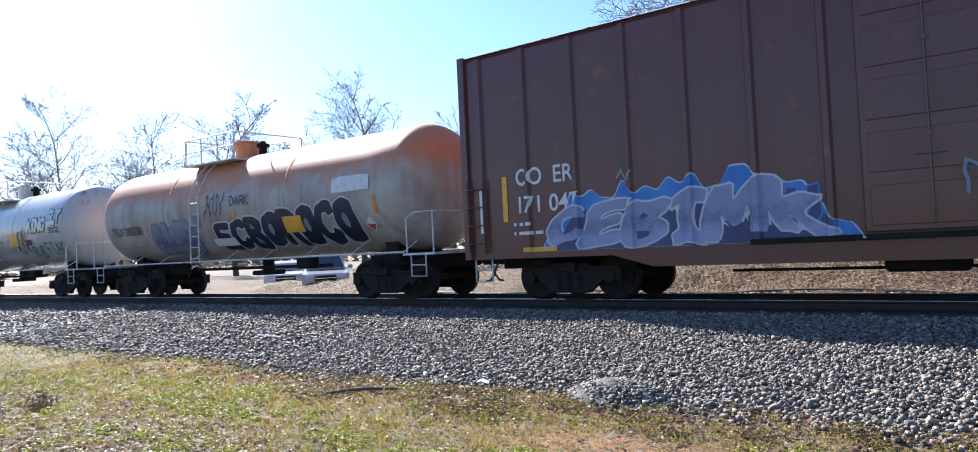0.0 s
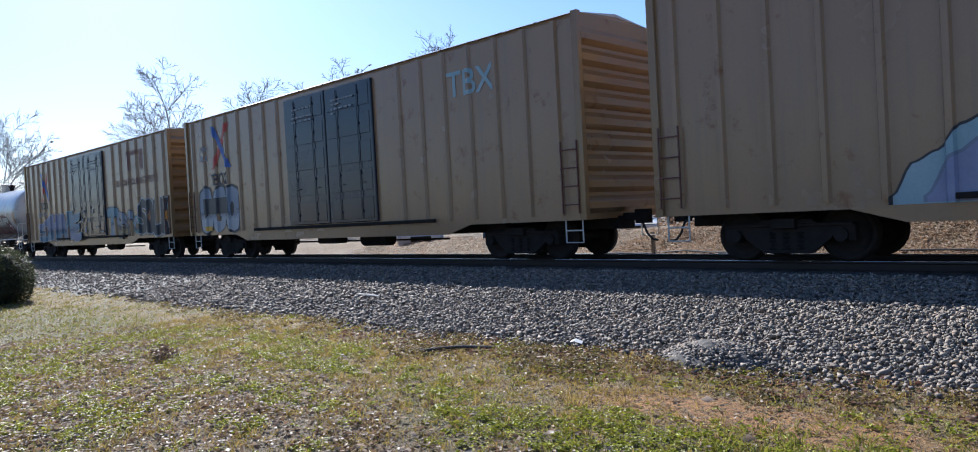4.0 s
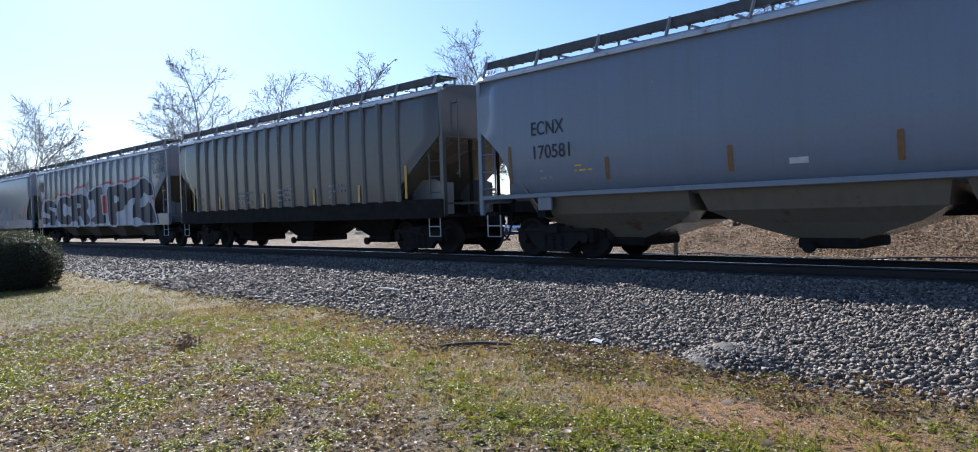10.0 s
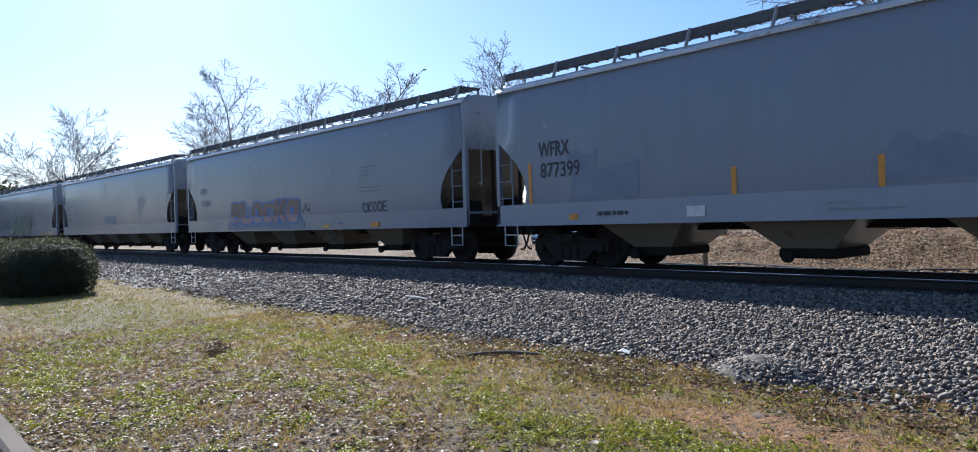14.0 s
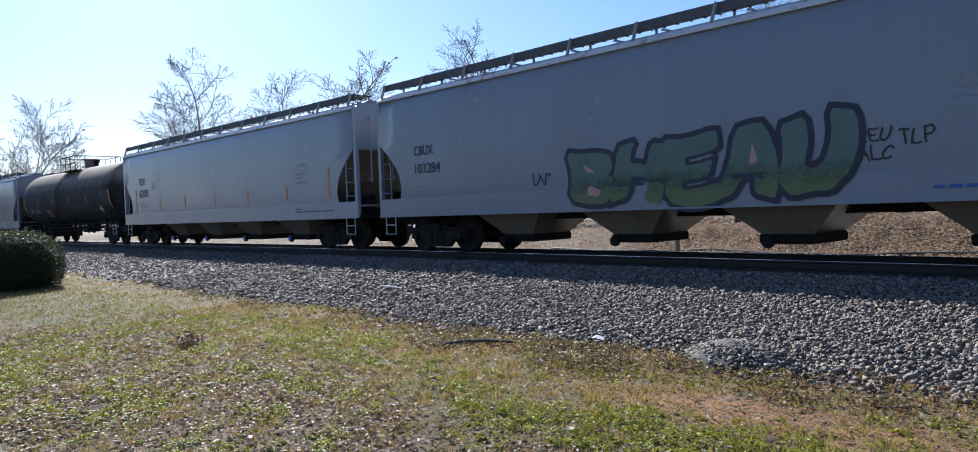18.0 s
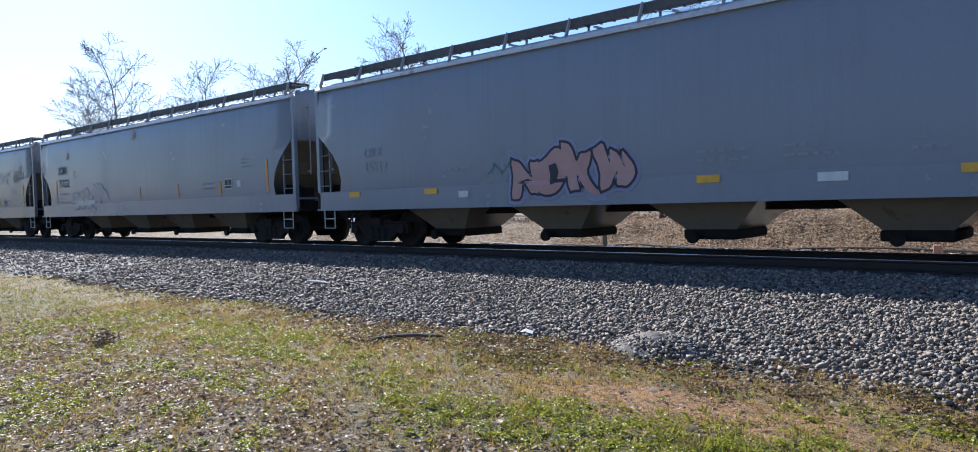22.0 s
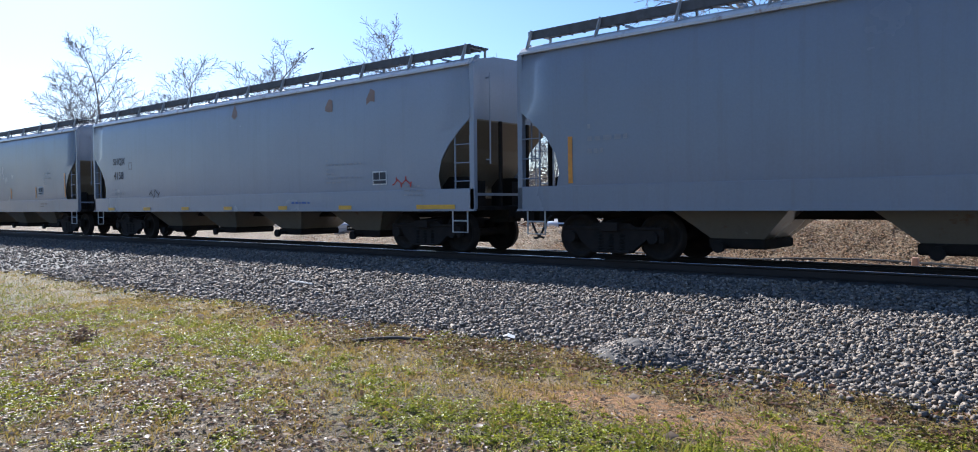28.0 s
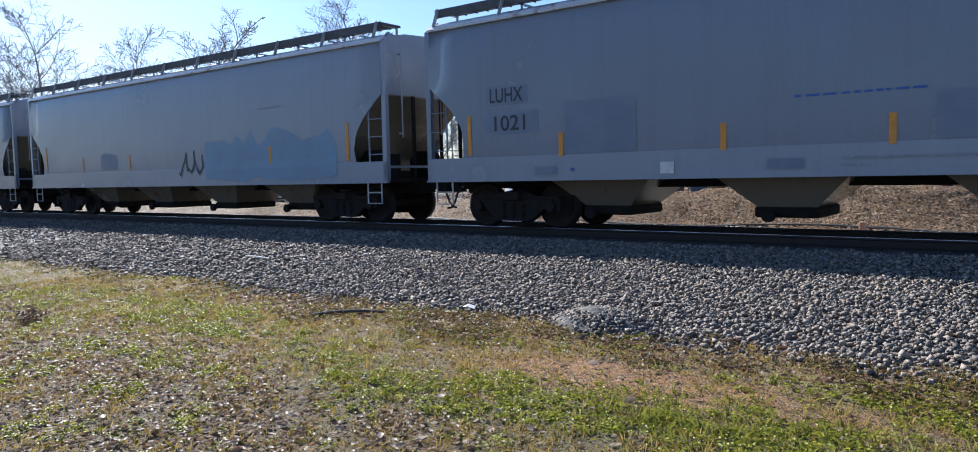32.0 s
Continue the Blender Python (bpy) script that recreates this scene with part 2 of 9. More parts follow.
def tank_rust():
    """White tank jacket whose upper half has gone to orange rust, with a ragged border."""
    m, nt, b = tree_of("rusted_tank_jacket")
    v = coords(nt)
    sep = nt.nodes.new("ShaderNodeSeparateXYZ")
    link(nt, v, sep.inputs[0])
    big = noise_node(nt, v, 1.2, 6.0, 0.65)
    add = nt.nodes.new("ShaderNodeMath")
    add.operation = 'MULTIPLY_ADD'
    link(nt, big, add.inputs[0])
    add.inputs[1].default_value = 1.5
    link(nt, sep.outputs[2], add.inputs[2])
    edge = ramp(nt, add.outputs[0], 3.55, 4.15)
    grain = noise_node(nt, v, 16.0, 5.0, 0.65)
    rust = mix(nt, grain, (0.40, 0.14, 0.05), (0.54, 0.235, 0.11))
    white = mix(nt, ramp(nt, noise_node(nt, v, 0.9, 5.0), 0.3, 0.7), (0.44, 0.42, 0.38), (0.27, 0.22, 0.17))
    s = coords(nt, (4.0, 4.0, 0.3))
    white = mix(nt, times(nt, ramp(nt, noise_node(nt, s, 1.0, 4.0), 0.5, 0.75), 0.6), white, (0.24, 0.11, 0.055))
    link(nt, mix(nt, edge, white, rust), b.inputs["Base Color"])
    b.inputs["Roughness"].default_value = 0.6
    bump(nt, b, grain, 0.2, 0.008)
    return m


def tank_dusty():
    """Black tank whose top is coated with settled brown dust that has run down a little."""
    m, nt, b = tree_of("dusty_black_tank")
    v = coords(nt)
    sep = nt.nodes.new("ShaderNodeSeparateXYZ")
    link(nt, v, sep.inputs[0])
    run = noise_node(nt, coords(nt, (3.0, 1.0, 0.5)), 1.0, 6.0, 0.65)
    add = nt.nodes.new("ShaderNodeMath")
    add.operation = 'MULTIPLY_ADD'
    link(nt, run, add.inputs[0])
    add.inputs[1].default_value = 0.7
    link(nt, sep.outputs[2], add.inputs[2])
    film = ramp(nt, add.outputs[0], 3.3, 3.95)
    grain = noise_node(nt, v, 18.0, 5.0, 0.65)
    dust = mix(nt, grain, (0.16, 0.125, 0.095), (0.25, 0.20, 0.155))
    black = mix(nt, ramp(nt, noise_node(nt, v, 1.1, 5.0), 0.3, 0.75), (0.012, 0.012, 0.015), (0.034, 0.032, 0.033))
    link(nt, mix(nt, film, black, dust), b.inputs["Base Color"])
    b.inputs["Roughness"].default_value = 0.72
    b.inputs["Specular IOR Level"].default_value = 0.3
    bump(nt, b, grain, 0.2, 0.008)
    return m


TANK_RUST = tank_rust()
TANK_BLACK = tank_dusty()


# ---- mesh tools ----
class Geo:
    """Collects vertices and faces; boxes, bars, tubes, prisms."""

    def __init__(self):
        self.v, self.f = [], []

    def add(self, verts, faces):
        n = len(self.v)
        self.v += [tuple(p) for p in verts]
        self.f += [tuple(i + n for i in q) for q in faces]
        return self

    def box(self, x0, x1, y0, y1, z0, z1, bev=0.0):
        if bev <= 0:
            vs = [(x, y, z) for x in (x0, x1) for y in (y0, y1) for z in (z0, z1)]
            return self.add(vs, [(0, 1, 3, 2), (4, 6, 7, 5), (0, 4, 5, 1), (2, 3, 7, 6), (0, 2, 6, 4), (1, 5, 7, 3)])
        b = min(bev, (x1 - x0) * 0.45, (y1 - y0) * 0.45, (z1 - z0) * 0.45)
        ring = [(x0 + b, y0), (x1 - b, y0), (x1, y0 + b), (x1, y1 - b), (x1 - b, y1), (x0 + b, y1), (x0, y1 - b), (x0, y0 + b)]
        small = [(min(max(x, x0 + b), x1 - b), min(max(y, y0 + b), y1 - b)) for x, y in ring]
        vs = [(*p, z0) for p in small] + [(*p, z0 + b) for p in ring] + [(*p, z1 - b) for p in ring] + [(*p, z1) for p in small]
        fs = [tuple(range(7, -1, -1)), tuple(range(24, 32))]
        for k in range(3):
            fs += [(8 * k + i, 8 * k + (i + 1) % 8, 8 * k + 8 + (i + 1) % 8, 8 * k + 8 + i) for i in range(8)]
        return self.add(vs, fs)

    def tube(self, p, q, r0, r1=None, n=8, caps=True):
        p, q = Vector(p), Vector(q)
        r1 = r0 if r1 is None else r1
        d = (q - p).normalized()
        a = d.orthogonal().normalized()
        b = d.cross(a)
        vs, fs = [], []
        for c, r in ((p, r0), (q, r1)):
            vs += [c + (a * math.cos(2 * math.pi * i / n) + b * math.sin(2 * math.pi * i / n)) * r for i in range(n)]
        fs = [(i, (i + 1) % n, n + (i + 1) % n, n + i) for i in range(n)]
        if caps:
            fs += [tuple(range(n - 1, -1, -1)), tuple(range(n, 2 * n))]
        return self.add(vs, fs)

    def path(self, pts, r, n=6):
        """One bent tube through all the points."""
        pts = [Vector(p) for p in pts]
        vs, fs = [], []
        for k, p in enumerate(pts):
            d = (pts[min(k + 1, len(pts) - 1)] - pts[max(k - 1, 0)]).normalized()
            a = d.cross(Vector((0, 0, 1)) if abs(d.z) < 0.95 else Vector((1, 0, 0))).normalized() if k == 0 else (a - d * a.dot(d)).normalized()
            b = d.cross(a)
            vs += [tuple(p + (a * math.cos(6.28319 * i / n) + b * math.sin(6.28319 * i / n)) * r) for i in range(n)]
        for k in range(len(pts) - 1):
            fs += [(k * n + i, k * n + (i + 1) % n, (k + 1) * n + (i + 1) % n, (k + 1) * n + i) for i in range(n)]
        fs += [tuple(range(n - 1, -1, -1)), tuple((len(pts) - 1) * n + i for i in range(n))]
        return self.add(vs, fs)

    def bar(self, p, q, w, h=None):
        """A square bar between two points."""
        p, q = Vector(p), Vector(q)
        h = h or w
        d = (q - p).normalized()
        up = Vector((0, 0, 1)) if abs(d.z) < 0.9 else Vector((1, 0, 0))
        a = d.cross(up).normalized() * w / 2
        b = a.cross(d).normalized() * h / 2
        vs = [c + s * a + t * b for c in (p, q) for s, t in ((-1, -1), (1, -1), (1, 1), (-1, 1))]
        return self.add(vs, [(3, 2, 1, 0), (4, 5, 6, 7), (0, 1, 5, 4), (1, 2, 6, 5), (2, 3, 7, 6), (3, 0, 4, 7)])

    def prism(self, outline, axis, a, b):
        """An outline in the plane across an axis, drawn out from a to b along it."""
        def at(p, c):
            return {"x": (c, p[0], p[1]), "y": (p[0], c, p[1]), "z": (p[0], p[1], c)}[axis]
        n = len(outline)
        vs = [at(p, a) for p in outline] + [at(p, b) for p in outline]
        fs = [(i, (i + 1) % n, n + (i + 1) % n, n + i) for i in range(n)] + [tuple(range(n - 1, -1, -1)), tuple(range(n, 2 * n))]
        return self.add(vs, fs)

    def mesh(self, name, smooth=False, fix=True):
        me = bpy.data.meshes.new(name)
        me.from_pydata(self.v, [], self.f)
        if fix:
            bm = bmesh.new()
            bm.from_mesh(me)
            bmesh.ops.recalc_face_normals(bm, faces=bm.faces)
            bm.to_mesh(me)
            bm.free()
        if smooth:
            me.polygons.foreach_set("use_smooth", [True] * len(me.polygons))
        me.update()
        return me


CACHE = {}


def part(name, geo, material, parent, label="", at=None, smooth=False):
    """One mesh object under a thing or a part. geo: a Geo, or a mesh that is already made."""
    me = geo.mesh(name, smooth) if isinstance(geo, Geo) else geo
    if not me.materials:
        me.materials.append(material)
    ob = new(name, me)
    ob.parent = parent
    if at is not None:
        ob.matrix_basis = at
    if label:
        tagged(ob, label)
    return ob


def thing(name, label, category, group="", kind="", at=None):
    ob = new(name)
    ob.empty_display_size = 0.5
    tagged(ob, label, category, group, kind)
    if at is not None:
        ob.matrix_basis = at
    return ob


def fast_mesh(name, verts, faces, material, smooth=False):
    """A mesh from numpy arrays of vertices and of triangles or quads."""
    me = bpy.data.meshes.new(name)
    k = faces.shape[1]
    me.vertices.add(len(verts))
    me.vertices.foreach_set("co", verts.astype(np.float32).ravel())
    me.loops.add(faces.size)
    me.loops.foreach_set("vertex_index", faces.astype(np.int32).ravel())
    me.polygons.add(len(faces))
    me.polygons.foreach_set("loop_start", np.arange(0, faces.size, k, dtype=np.int32))
    if smooth:
        me.polygons.foreach_set("use_smooth", np.ones(len(faces), bool))
    me.materials.append(material)
    me.update(calc_edges=True)
    return me


def scatter(template_v, template_f, places, yaw, tilt, size):
    """Many copies of one small shape: turned by yaw about z, tipped by tilt, scaled by size (n x 3)."""
    v = template_v[None] * size[:, None, :]
    ct, st = np.cos(tilt)[:, None], np.sin(tilt)[:, None]
    v = np.stack([v[..., 0], v[..., 1] * ct - v[..., 2] * st, v[..., 1] * st + v[..., 2] * ct], -1)
    cy, sy = np.cos(yaw)[:, None], np.sin(yaw)[:, None]
    v = np.stack([v[..., 0] * cy - v[..., 1] * sy, v[..., 0] * sy + v[..., 1] * cy, v[..., 2]], -1)
    v = v + places[:, None, :]
    n, k = len(places), len(template_v)
    f = template_f[None] + (np.arange(n) * k)[:, None, None]
    return v.reshape(-1, 3), f.reshape(-1, template_f.shape[1])


# ---- ground ----
def smooth(a, b, x):
    t = np.clip((x - a) / (b - a), 0, 1)
    return t * t * (3 - 2 * t)


def lump(x, y, s, seed=0.0):
    """A soft pseudo-random height, about -1 to 1."""
    return (np.sin(x * s + 1.3 * np.sin(y * s * 0.7 + seed) + seed) * np.cos(y * s * 1.13 + 0.9 * np.sin(x * s * 0.6 + 2.1 * seed))
            + 0.5 * np.sin(2.3 * x * s + 1.7 * y * s + 4 * seed))/1.5


def ground_z(x, y):
    d = track_y(x) - y if np.ndim(x) == 0 else (13.5 - 0.003446 * x - 0.000579 * x * x) - y
    near = 0.02 * lump(x, y, 1.3) + 0.008 * lump(x, y, 5.1, 1.0) + (0.009 * lump(x, y, 19.0, 2.0) + 0.006 * lump(y, x, 31.0, 5.0)) * smooth(-16.0, -10.0, x)
    lawn = near - 0.03 * smooth(7.0, 6.0, d)
    s = -d - 1.9
    top = 0.56 + 0.23 * smooth(-20.0, -13.0, x) + 0.27 * smooth(-12.0, -6.0, x)
    bank = 0.16 + (top - 0.16) * smooth(1.6, 4.6, s) + 0.10 * lump(x, y, 1.1, 2.0) * smooth(1.5, 3.0, s) + 0.05 * lump(x, y, 3.7, 3.0) * smooth(1.5, 3.0, s)
    back = -0.05 + 0.05 * lump(x, y, 0.12) + 0.36 * smooth(-16.0, -12.5, x)
    behind = bank * (1 - smooth(5.5, 9.5, s)) + back * smooth(5.5, 9.5, s)
    z = np.where(d > 0, lawn, behind)
    z = np.where(np.abs(d) < 1.95, 0.1, z)
    return np.where(y < 0.79, -0.17, z)


def steps(edges):
    out = []
    for a, b, h in edges:
        out += list(np.arange(a, b - 1e-6, h))
    return np.array(out + [edges[-1][1]])


def ground_material():
    m, nt, b = tree_of("winter_lawn")
    v = coords(nt)
    big = noise_node(nt, v, 0.55, 4.0)
    mid = noise_node(nt, v, 2.6, 6.0, 0.65)
    fine = noise_node(nt, v, 55.0, 6.0, 0.75)
    tiny = noise_node(nt, v, 130.0, 3.0, 0.7)
    clod = noise_node(nt, v, 17.0, 8.0, 0.7)
    col = mix(nt, ramp(nt, mid, 0.35, 0.65), (0.34, 0.235, 0.085), (0.20, 0.15, 0.055))
    col = mix(nt, ramp(nt, big, 0.42, 0.56), col, (0.13, 0.125, 0.035))
    col = mix(nt, ramp(nt, noise_node(nt, v, 1.4, 5.0, 0.6), 0.58, 0.68), col, (0.20, 0.115, 0.065))
    sep = nt.nodes.new("ShaderNodeSeparateXYZ")
    link(nt, v, sep.inputs[0])

    def patch(cx, cy, rx, ry, ragged):
        mp = nt.nodes.new("ShaderNodeMapping")
        mp.inputs["Location"].default_value = (-cx / rx, -cy / ry, 0)
        mp.inputs["Scale"].default_value = (1 / rx, 1 / ry, 0)
        c = nt.nodes.new("ShaderNodeTexCoord")
        link(nt, c.outputs["Object"], mp.inputs["Vector"])
        ln = nt.nodes.new("ShaderNodeVectorMath")
        ln.operation = 'LENGTH'
        link(nt, mp.outputs[0], ln.inputs[0])
        ad = nt.nodes.new("ShaderNodeMath")
        ad.operation = 'MULTIPLY_ADD'
        link(nt, mid, ad.inputs[0])
        ad.inputs[1].default_value = ragged
        link(nt, ln.outputs["Value"], ad.inputs[2])
        return ramp(nt, ad.outputs[0], 1.25 + ragged * 0.5, 0.6 + ragged * 0.5)

    col = mix(nt, times(nt, patch(-2.5, 4.95, 1.6, 0.46, 1.3), 0.95), col, (0.44, 0.195, 0.06))
    col = mix(nt, times(nt, patch(-3.0, 3.7, 2.4, 0.55, 1.6), 0.8), col, (0.06, 0.085, 0.02))
    col = mix(nt, times(nt, patch(-7.0, 2.5, 4.8, 1.1, 1.4), 0.85), col, (0.085, 0.055, 0.04))
    col = mix(nt, times(nt, patch(-15.0, 3.4, 6.0, 1.2, 1.2), 0.85), col, (0.13, 0.16, 0.045))
    far = nt.nodes.new("ShaderNodeMath")
    far.operation = 'MULTIPLY_ADD'
    link(nt, mid, far.inputs[0])
    far.inputs[1].default_value = 1.5
    link(nt, sep.outputs[1], far.inputs[2])
    behind = mix(nt, ramp(nt, mid, 0.35, 0.65), (0.15, 0.10, 0.07), (0.24, 0.175, 0.125))
    col = mix(nt, ramp(nt, far.outputs[0], 14.5, 16.0), col, behind)
    col = mix(nt, times(nt, ramp(nt, clod, 0.51, 0.45), 0.8), col, (0.055, 0.038, 0.022))
    col = mix(nt, 0.4, col, mix(nt, ramp(nt, fine, 0.40, 0.60), tuple([0.03, 0.022, 0.012]), tuple([0.46, 0.34, 0.15])))
    link(nt, col, b.inputs["Base Color"])
    b.inputs["Roughness"].default_value = 0.9
    add = nt.nodes.new("ShaderNodeMath")
    add.operation = 'ADD'
    link(nt, fine, add.inputs[0])
    link(nt, clod, add.inputs[1])
    bump(nt, b, add.outputs[0], 1.0, 0.05)
    return m


LAWN = ground_material()
xs = steps([(-900, -200, 100), (-200, -60, 10), (-60, -26, 1.0), (-26, -13, 0.22), (-13, 0.6, 0.08), (0.6, 6, 0.3), (6, 40, 2.0), (40, 200, 20), (200, 900, 100)])
ys = np.concatenate([steps([(-900, -100, 100), (-100, 0, 20)]), [0.78], steps([(0.80, 6.6, 0.08), (6.6, 8.0, 0.2), (8.0, 15.0, 0.5), (15.0, 25.0, 0.22), (25.0, 60.0, 2.5), (60, 200, 20), (200, 900, 100)])])
gx, gy = np.meshgrid(xs, ys, indexing="ij")
gz = ground_z(gx, gy)
nx, ny = gx.shape
ii = np.arange(nx * ny).reshape(nx, ny)
quads = np.stack([ii[:-1, :-1], ii[1:, :-1], ii[1:, 1:], ii[:-1, 1:]], -1).reshape(-1, 4)
ground = new("ground", fast_mesh("ground", np.stack([gx, gy, gz], -1).reshape(-1, 3), quads, LAWN, True))
tagged(ground, "winter lawn of tan and green grass rising to a leafy bank", "ground", kind="structure")

CONCRETE = plain("old_concrete", (0.20, 0.175, 0.145), (0.13, 0.115, 0.095), 2.0, 45.0, 0.95, relief=0.7, vary=0.4)
PAVING = plain("worn_paving", (0.15, 0.145, 0.135), (0.10, 0.095, 0.09), 1.2, 60.0, 0.95, relief=0.7, vary=0.25)
for m_ in (CONCRETE, PAVING):
    m_.node_tree.nodes["Principled BSDF"].inputs["Specular IOR Level"].default_value = 0.12
road = thing("road", "pale worn concrete gutter and lot beside the kerb", "road", kind="structure")
slab = Geo()
slab.box(-1.49, 1.49, -7.0, 0.785, -0.3, -0.135, 0.012)
slab_mesh = slab.mesh("road_slab")
slab_mesh.materials.append(PAVING)
for k in range(-20, 6):
    part("slab", slab_mesh, PAVING, road, at=pose(k * 3.0, 0, 0.002 * ((k * 7) % 3)))
kerb = thing("kerb", "weathered concrete kerb along the lawn with dead leaves against it", "kerb", kind="structure")
kg = Geo()
kg.box(-1.494, 1.494, 0.79, 0.96, -0.28, 0.025, 0.03)
kerb_mesh = kg.mesh("kerb_stone")
kerb_mesh.materials.append(CONCRETE)
for k in range(-20, 6):
    part("kerb_stone", kerb_mesh, CONCRETE, kerb, at=pose(k * 3.0, 0.003 * ((k * 5) % 4), 0.002 * ((k * 3) % 5)))

# ---- track: ballast, ties, rails ----
def ballast_z(d):
    """Height of the ballast at distance d from the track's centre, towards the camera positive."""
    near = 0.275 - 0.29 * np.clip((d - 2.2) / 5.2, 0, 1.1) ** 1.05
    farther = 0.275 - 0.16 * smooth(-1.9, -4.0, d)
    return np.where(d > 0, near, farther)


def ballast_material(name, lo, hi):
    m, nt, b = tree_of(name)
    v = coords(nt)
    vor = nt.nodes.new("ShaderNodeTexVoronoi")
    vor.inputs["Scale"].default_value = 17.0
    link(nt, v, vor.inputs["Vector"])
    bw = nt.nodes.new("ShaderNodeRGBToBW")
    link(nt, vor.outputs["Color"], bw.inputs[0])
    g = nt.nodes.new("ShaderNodeNewGeometry")
    col = mix(nt, bw.outputs[0], lo, hi)
    col = mix(nt, ramp(nt, noise_node(nt, v, 0.7), 0.4, 0.7), col, tuple(x * 0.75 for x in lo))
    link(nt, col, b.inputs["Base Color"])
    b.inputs["Roughness"].default_value = 0.85
    bump(nt, b, vor.outputs["Distance"], 1.0, 0.04)
    return m


def stone_material(name, stops):
    """Stones of several greys and browns, one shade to each stone."""
    m, nt, b = tree_of(name)
    g = nt.nodes.new("ShaderNodeNewGeometry")
    r = nt.nodes.new("ShaderNodeValToRGB")
    r.color_ramp.interpolation = 'CONSTANT'
    for k, c in enumerate(stops):
        e = r.color_ramp.elements[k] if k < 2 else r.color_ramp.elements.new(k / len(stops))
        e.position, e.color = k / len(stops), (*c, 1)
    link(nt, g.outputs["Random Per Island"], r.inputs[0])
    v = coords(nt)
    n = noise_node(nt, v, 60.0, 4.0, 0.6)
    link(nt, mix(nt, 0.25, r.outputs[0], mix(nt, n, (0.07, 0.066, 0.062), (0.42, 0.40, 0.37))), b.inputs["Base Color"])
    b.inputs["Roughness"].default_value = 0.8
    bump(nt, b, n, 0.4, 0.006)
    return m


GRAVEL = ballast_material("ballast_bed", (0.05, 0.048, 0.046), (0.14, 0.135, 0.13))
STONES = stone_material("crushed_stone", [(0.18, 0.145, 0.113), (0.085, 0.07, 0.057), (0.27, 0.215, 0.155), (0.135, 0.109, 0.087), (0.05, 0.041, 0.034), (0.21, 0.145, 0.092), (0.14, 0.117, 0.098), (0.30, 0.243, 0.19)])
PEBBLES = stone_material("tan_gravel", [(0.34, 0.29, 0.22), (0.26, 0.21, 0.15), (0.42, 0.38, 0.31), (0.30, 0.27, 0.23), (0.20, 0.15, 0.10), (0.38, 0.30, 0.20)])
CREOSOTE = plain("creosoted_oak", (0.055, 0.042, 0.033), (0.10, 0.08, 0.065), 3.0, 40.0, 0.85, vary=0.5)
RAIL_RUST = plain("rusty_rail", (0.026, 0.018, 0.014), (0.04, 0.026, 0.019), 3.0, 40.0, 0.8)
RAIL_TOP = plain("polished_railhead", (0.5, 0.49, 0.48), (0.4, 0.38, 0.37), 4.0, 60.0, 0.22, 0.9, relief=0.03)

ballast = thing("ballast", "grey crushed-stone ballast shoulder beside the track", "ballast", kind="structure")
bx = steps([(-240, -60, 6.0), (-60, -26, 1.0), (-26, 8, 0.25), (8, 60, 3.0)])
bd = np.concatenate([np.arange(7.6, -4.6, -0.2)])
X, D = np.meshgrid(bx, bd, indexing="ij")
Y = (13.5 - 0.003446 * X - 0.000579 * X * X) - D
edge = 0.25 * lump(X, Y, 0.9, 5.0) + 0.15 * lump(X, Y, 2.7, 1.0)
Z = ballast_z(D + edge * smooth(5.0, 7.0, D)) + 0.012 * lump(X, Y, 4.0, 2.0)
bi = np.arange(X.size).reshape(X.shape)
part("stone_bed", fast_mesh("stone_bed", np.stack([X, Y, Z], -1).reshape(-1, 3), np.stack([bi[:-1, :-1], bi[:-1, 1:], bi[1:, 1:], bi[1:, :-1]], -1).reshape(-1, 4), GRAVEL, True), GRAVEL, ballast)

ICO_V = []
gold = (1 + 5 ** 0.5) / 2
for a in (-1, 1):
    for c in (-gold, gold):
        ICO_V += [(0, a, c), (a, c, 0), (c, 0, a)]
ICO_V = np.array(ICO_V) / math.hypot(1, gold)
ICO_F = np.array([(i, j, k) for i in range(12) for j in range(i + 1, 12) for k in range(j + 1, 12)
                  if all(np.linalg.norm(ICO_V[p] - ICO_V[q]) < 1.1 for p, q in ((i, j), (j, k), (i, k)))])
turned = np.einsum("ij,ij->i", np.cross(ICO_V[ICO_F[:, 1]] - ICO_V[ICO_F[:, 0]], ICO_V[ICO_F[:, 2]] - ICO_V[ICO_F[:, 0]]), ICO_V[ICO_F].mean(1)) < 0
ICO_F[turned] = ICO_F[turned][:, ::-1]

BLOCK_V = np.array([(x, y, z) for x in (-1, 1) for y in (-1, 1) for z in (-1, 1)], float)
BLOCK_F = np.array([(0, 1, 3), (0, 3, 2), (4, 6, 7), (4, 7, 5), (0, 4, 5), (0, 5, 1), (2, 3, 7), (2, 7, 6), (0, 2, 6), (0, 6, 4), (1, 5, 7), (1, 7, 3)])


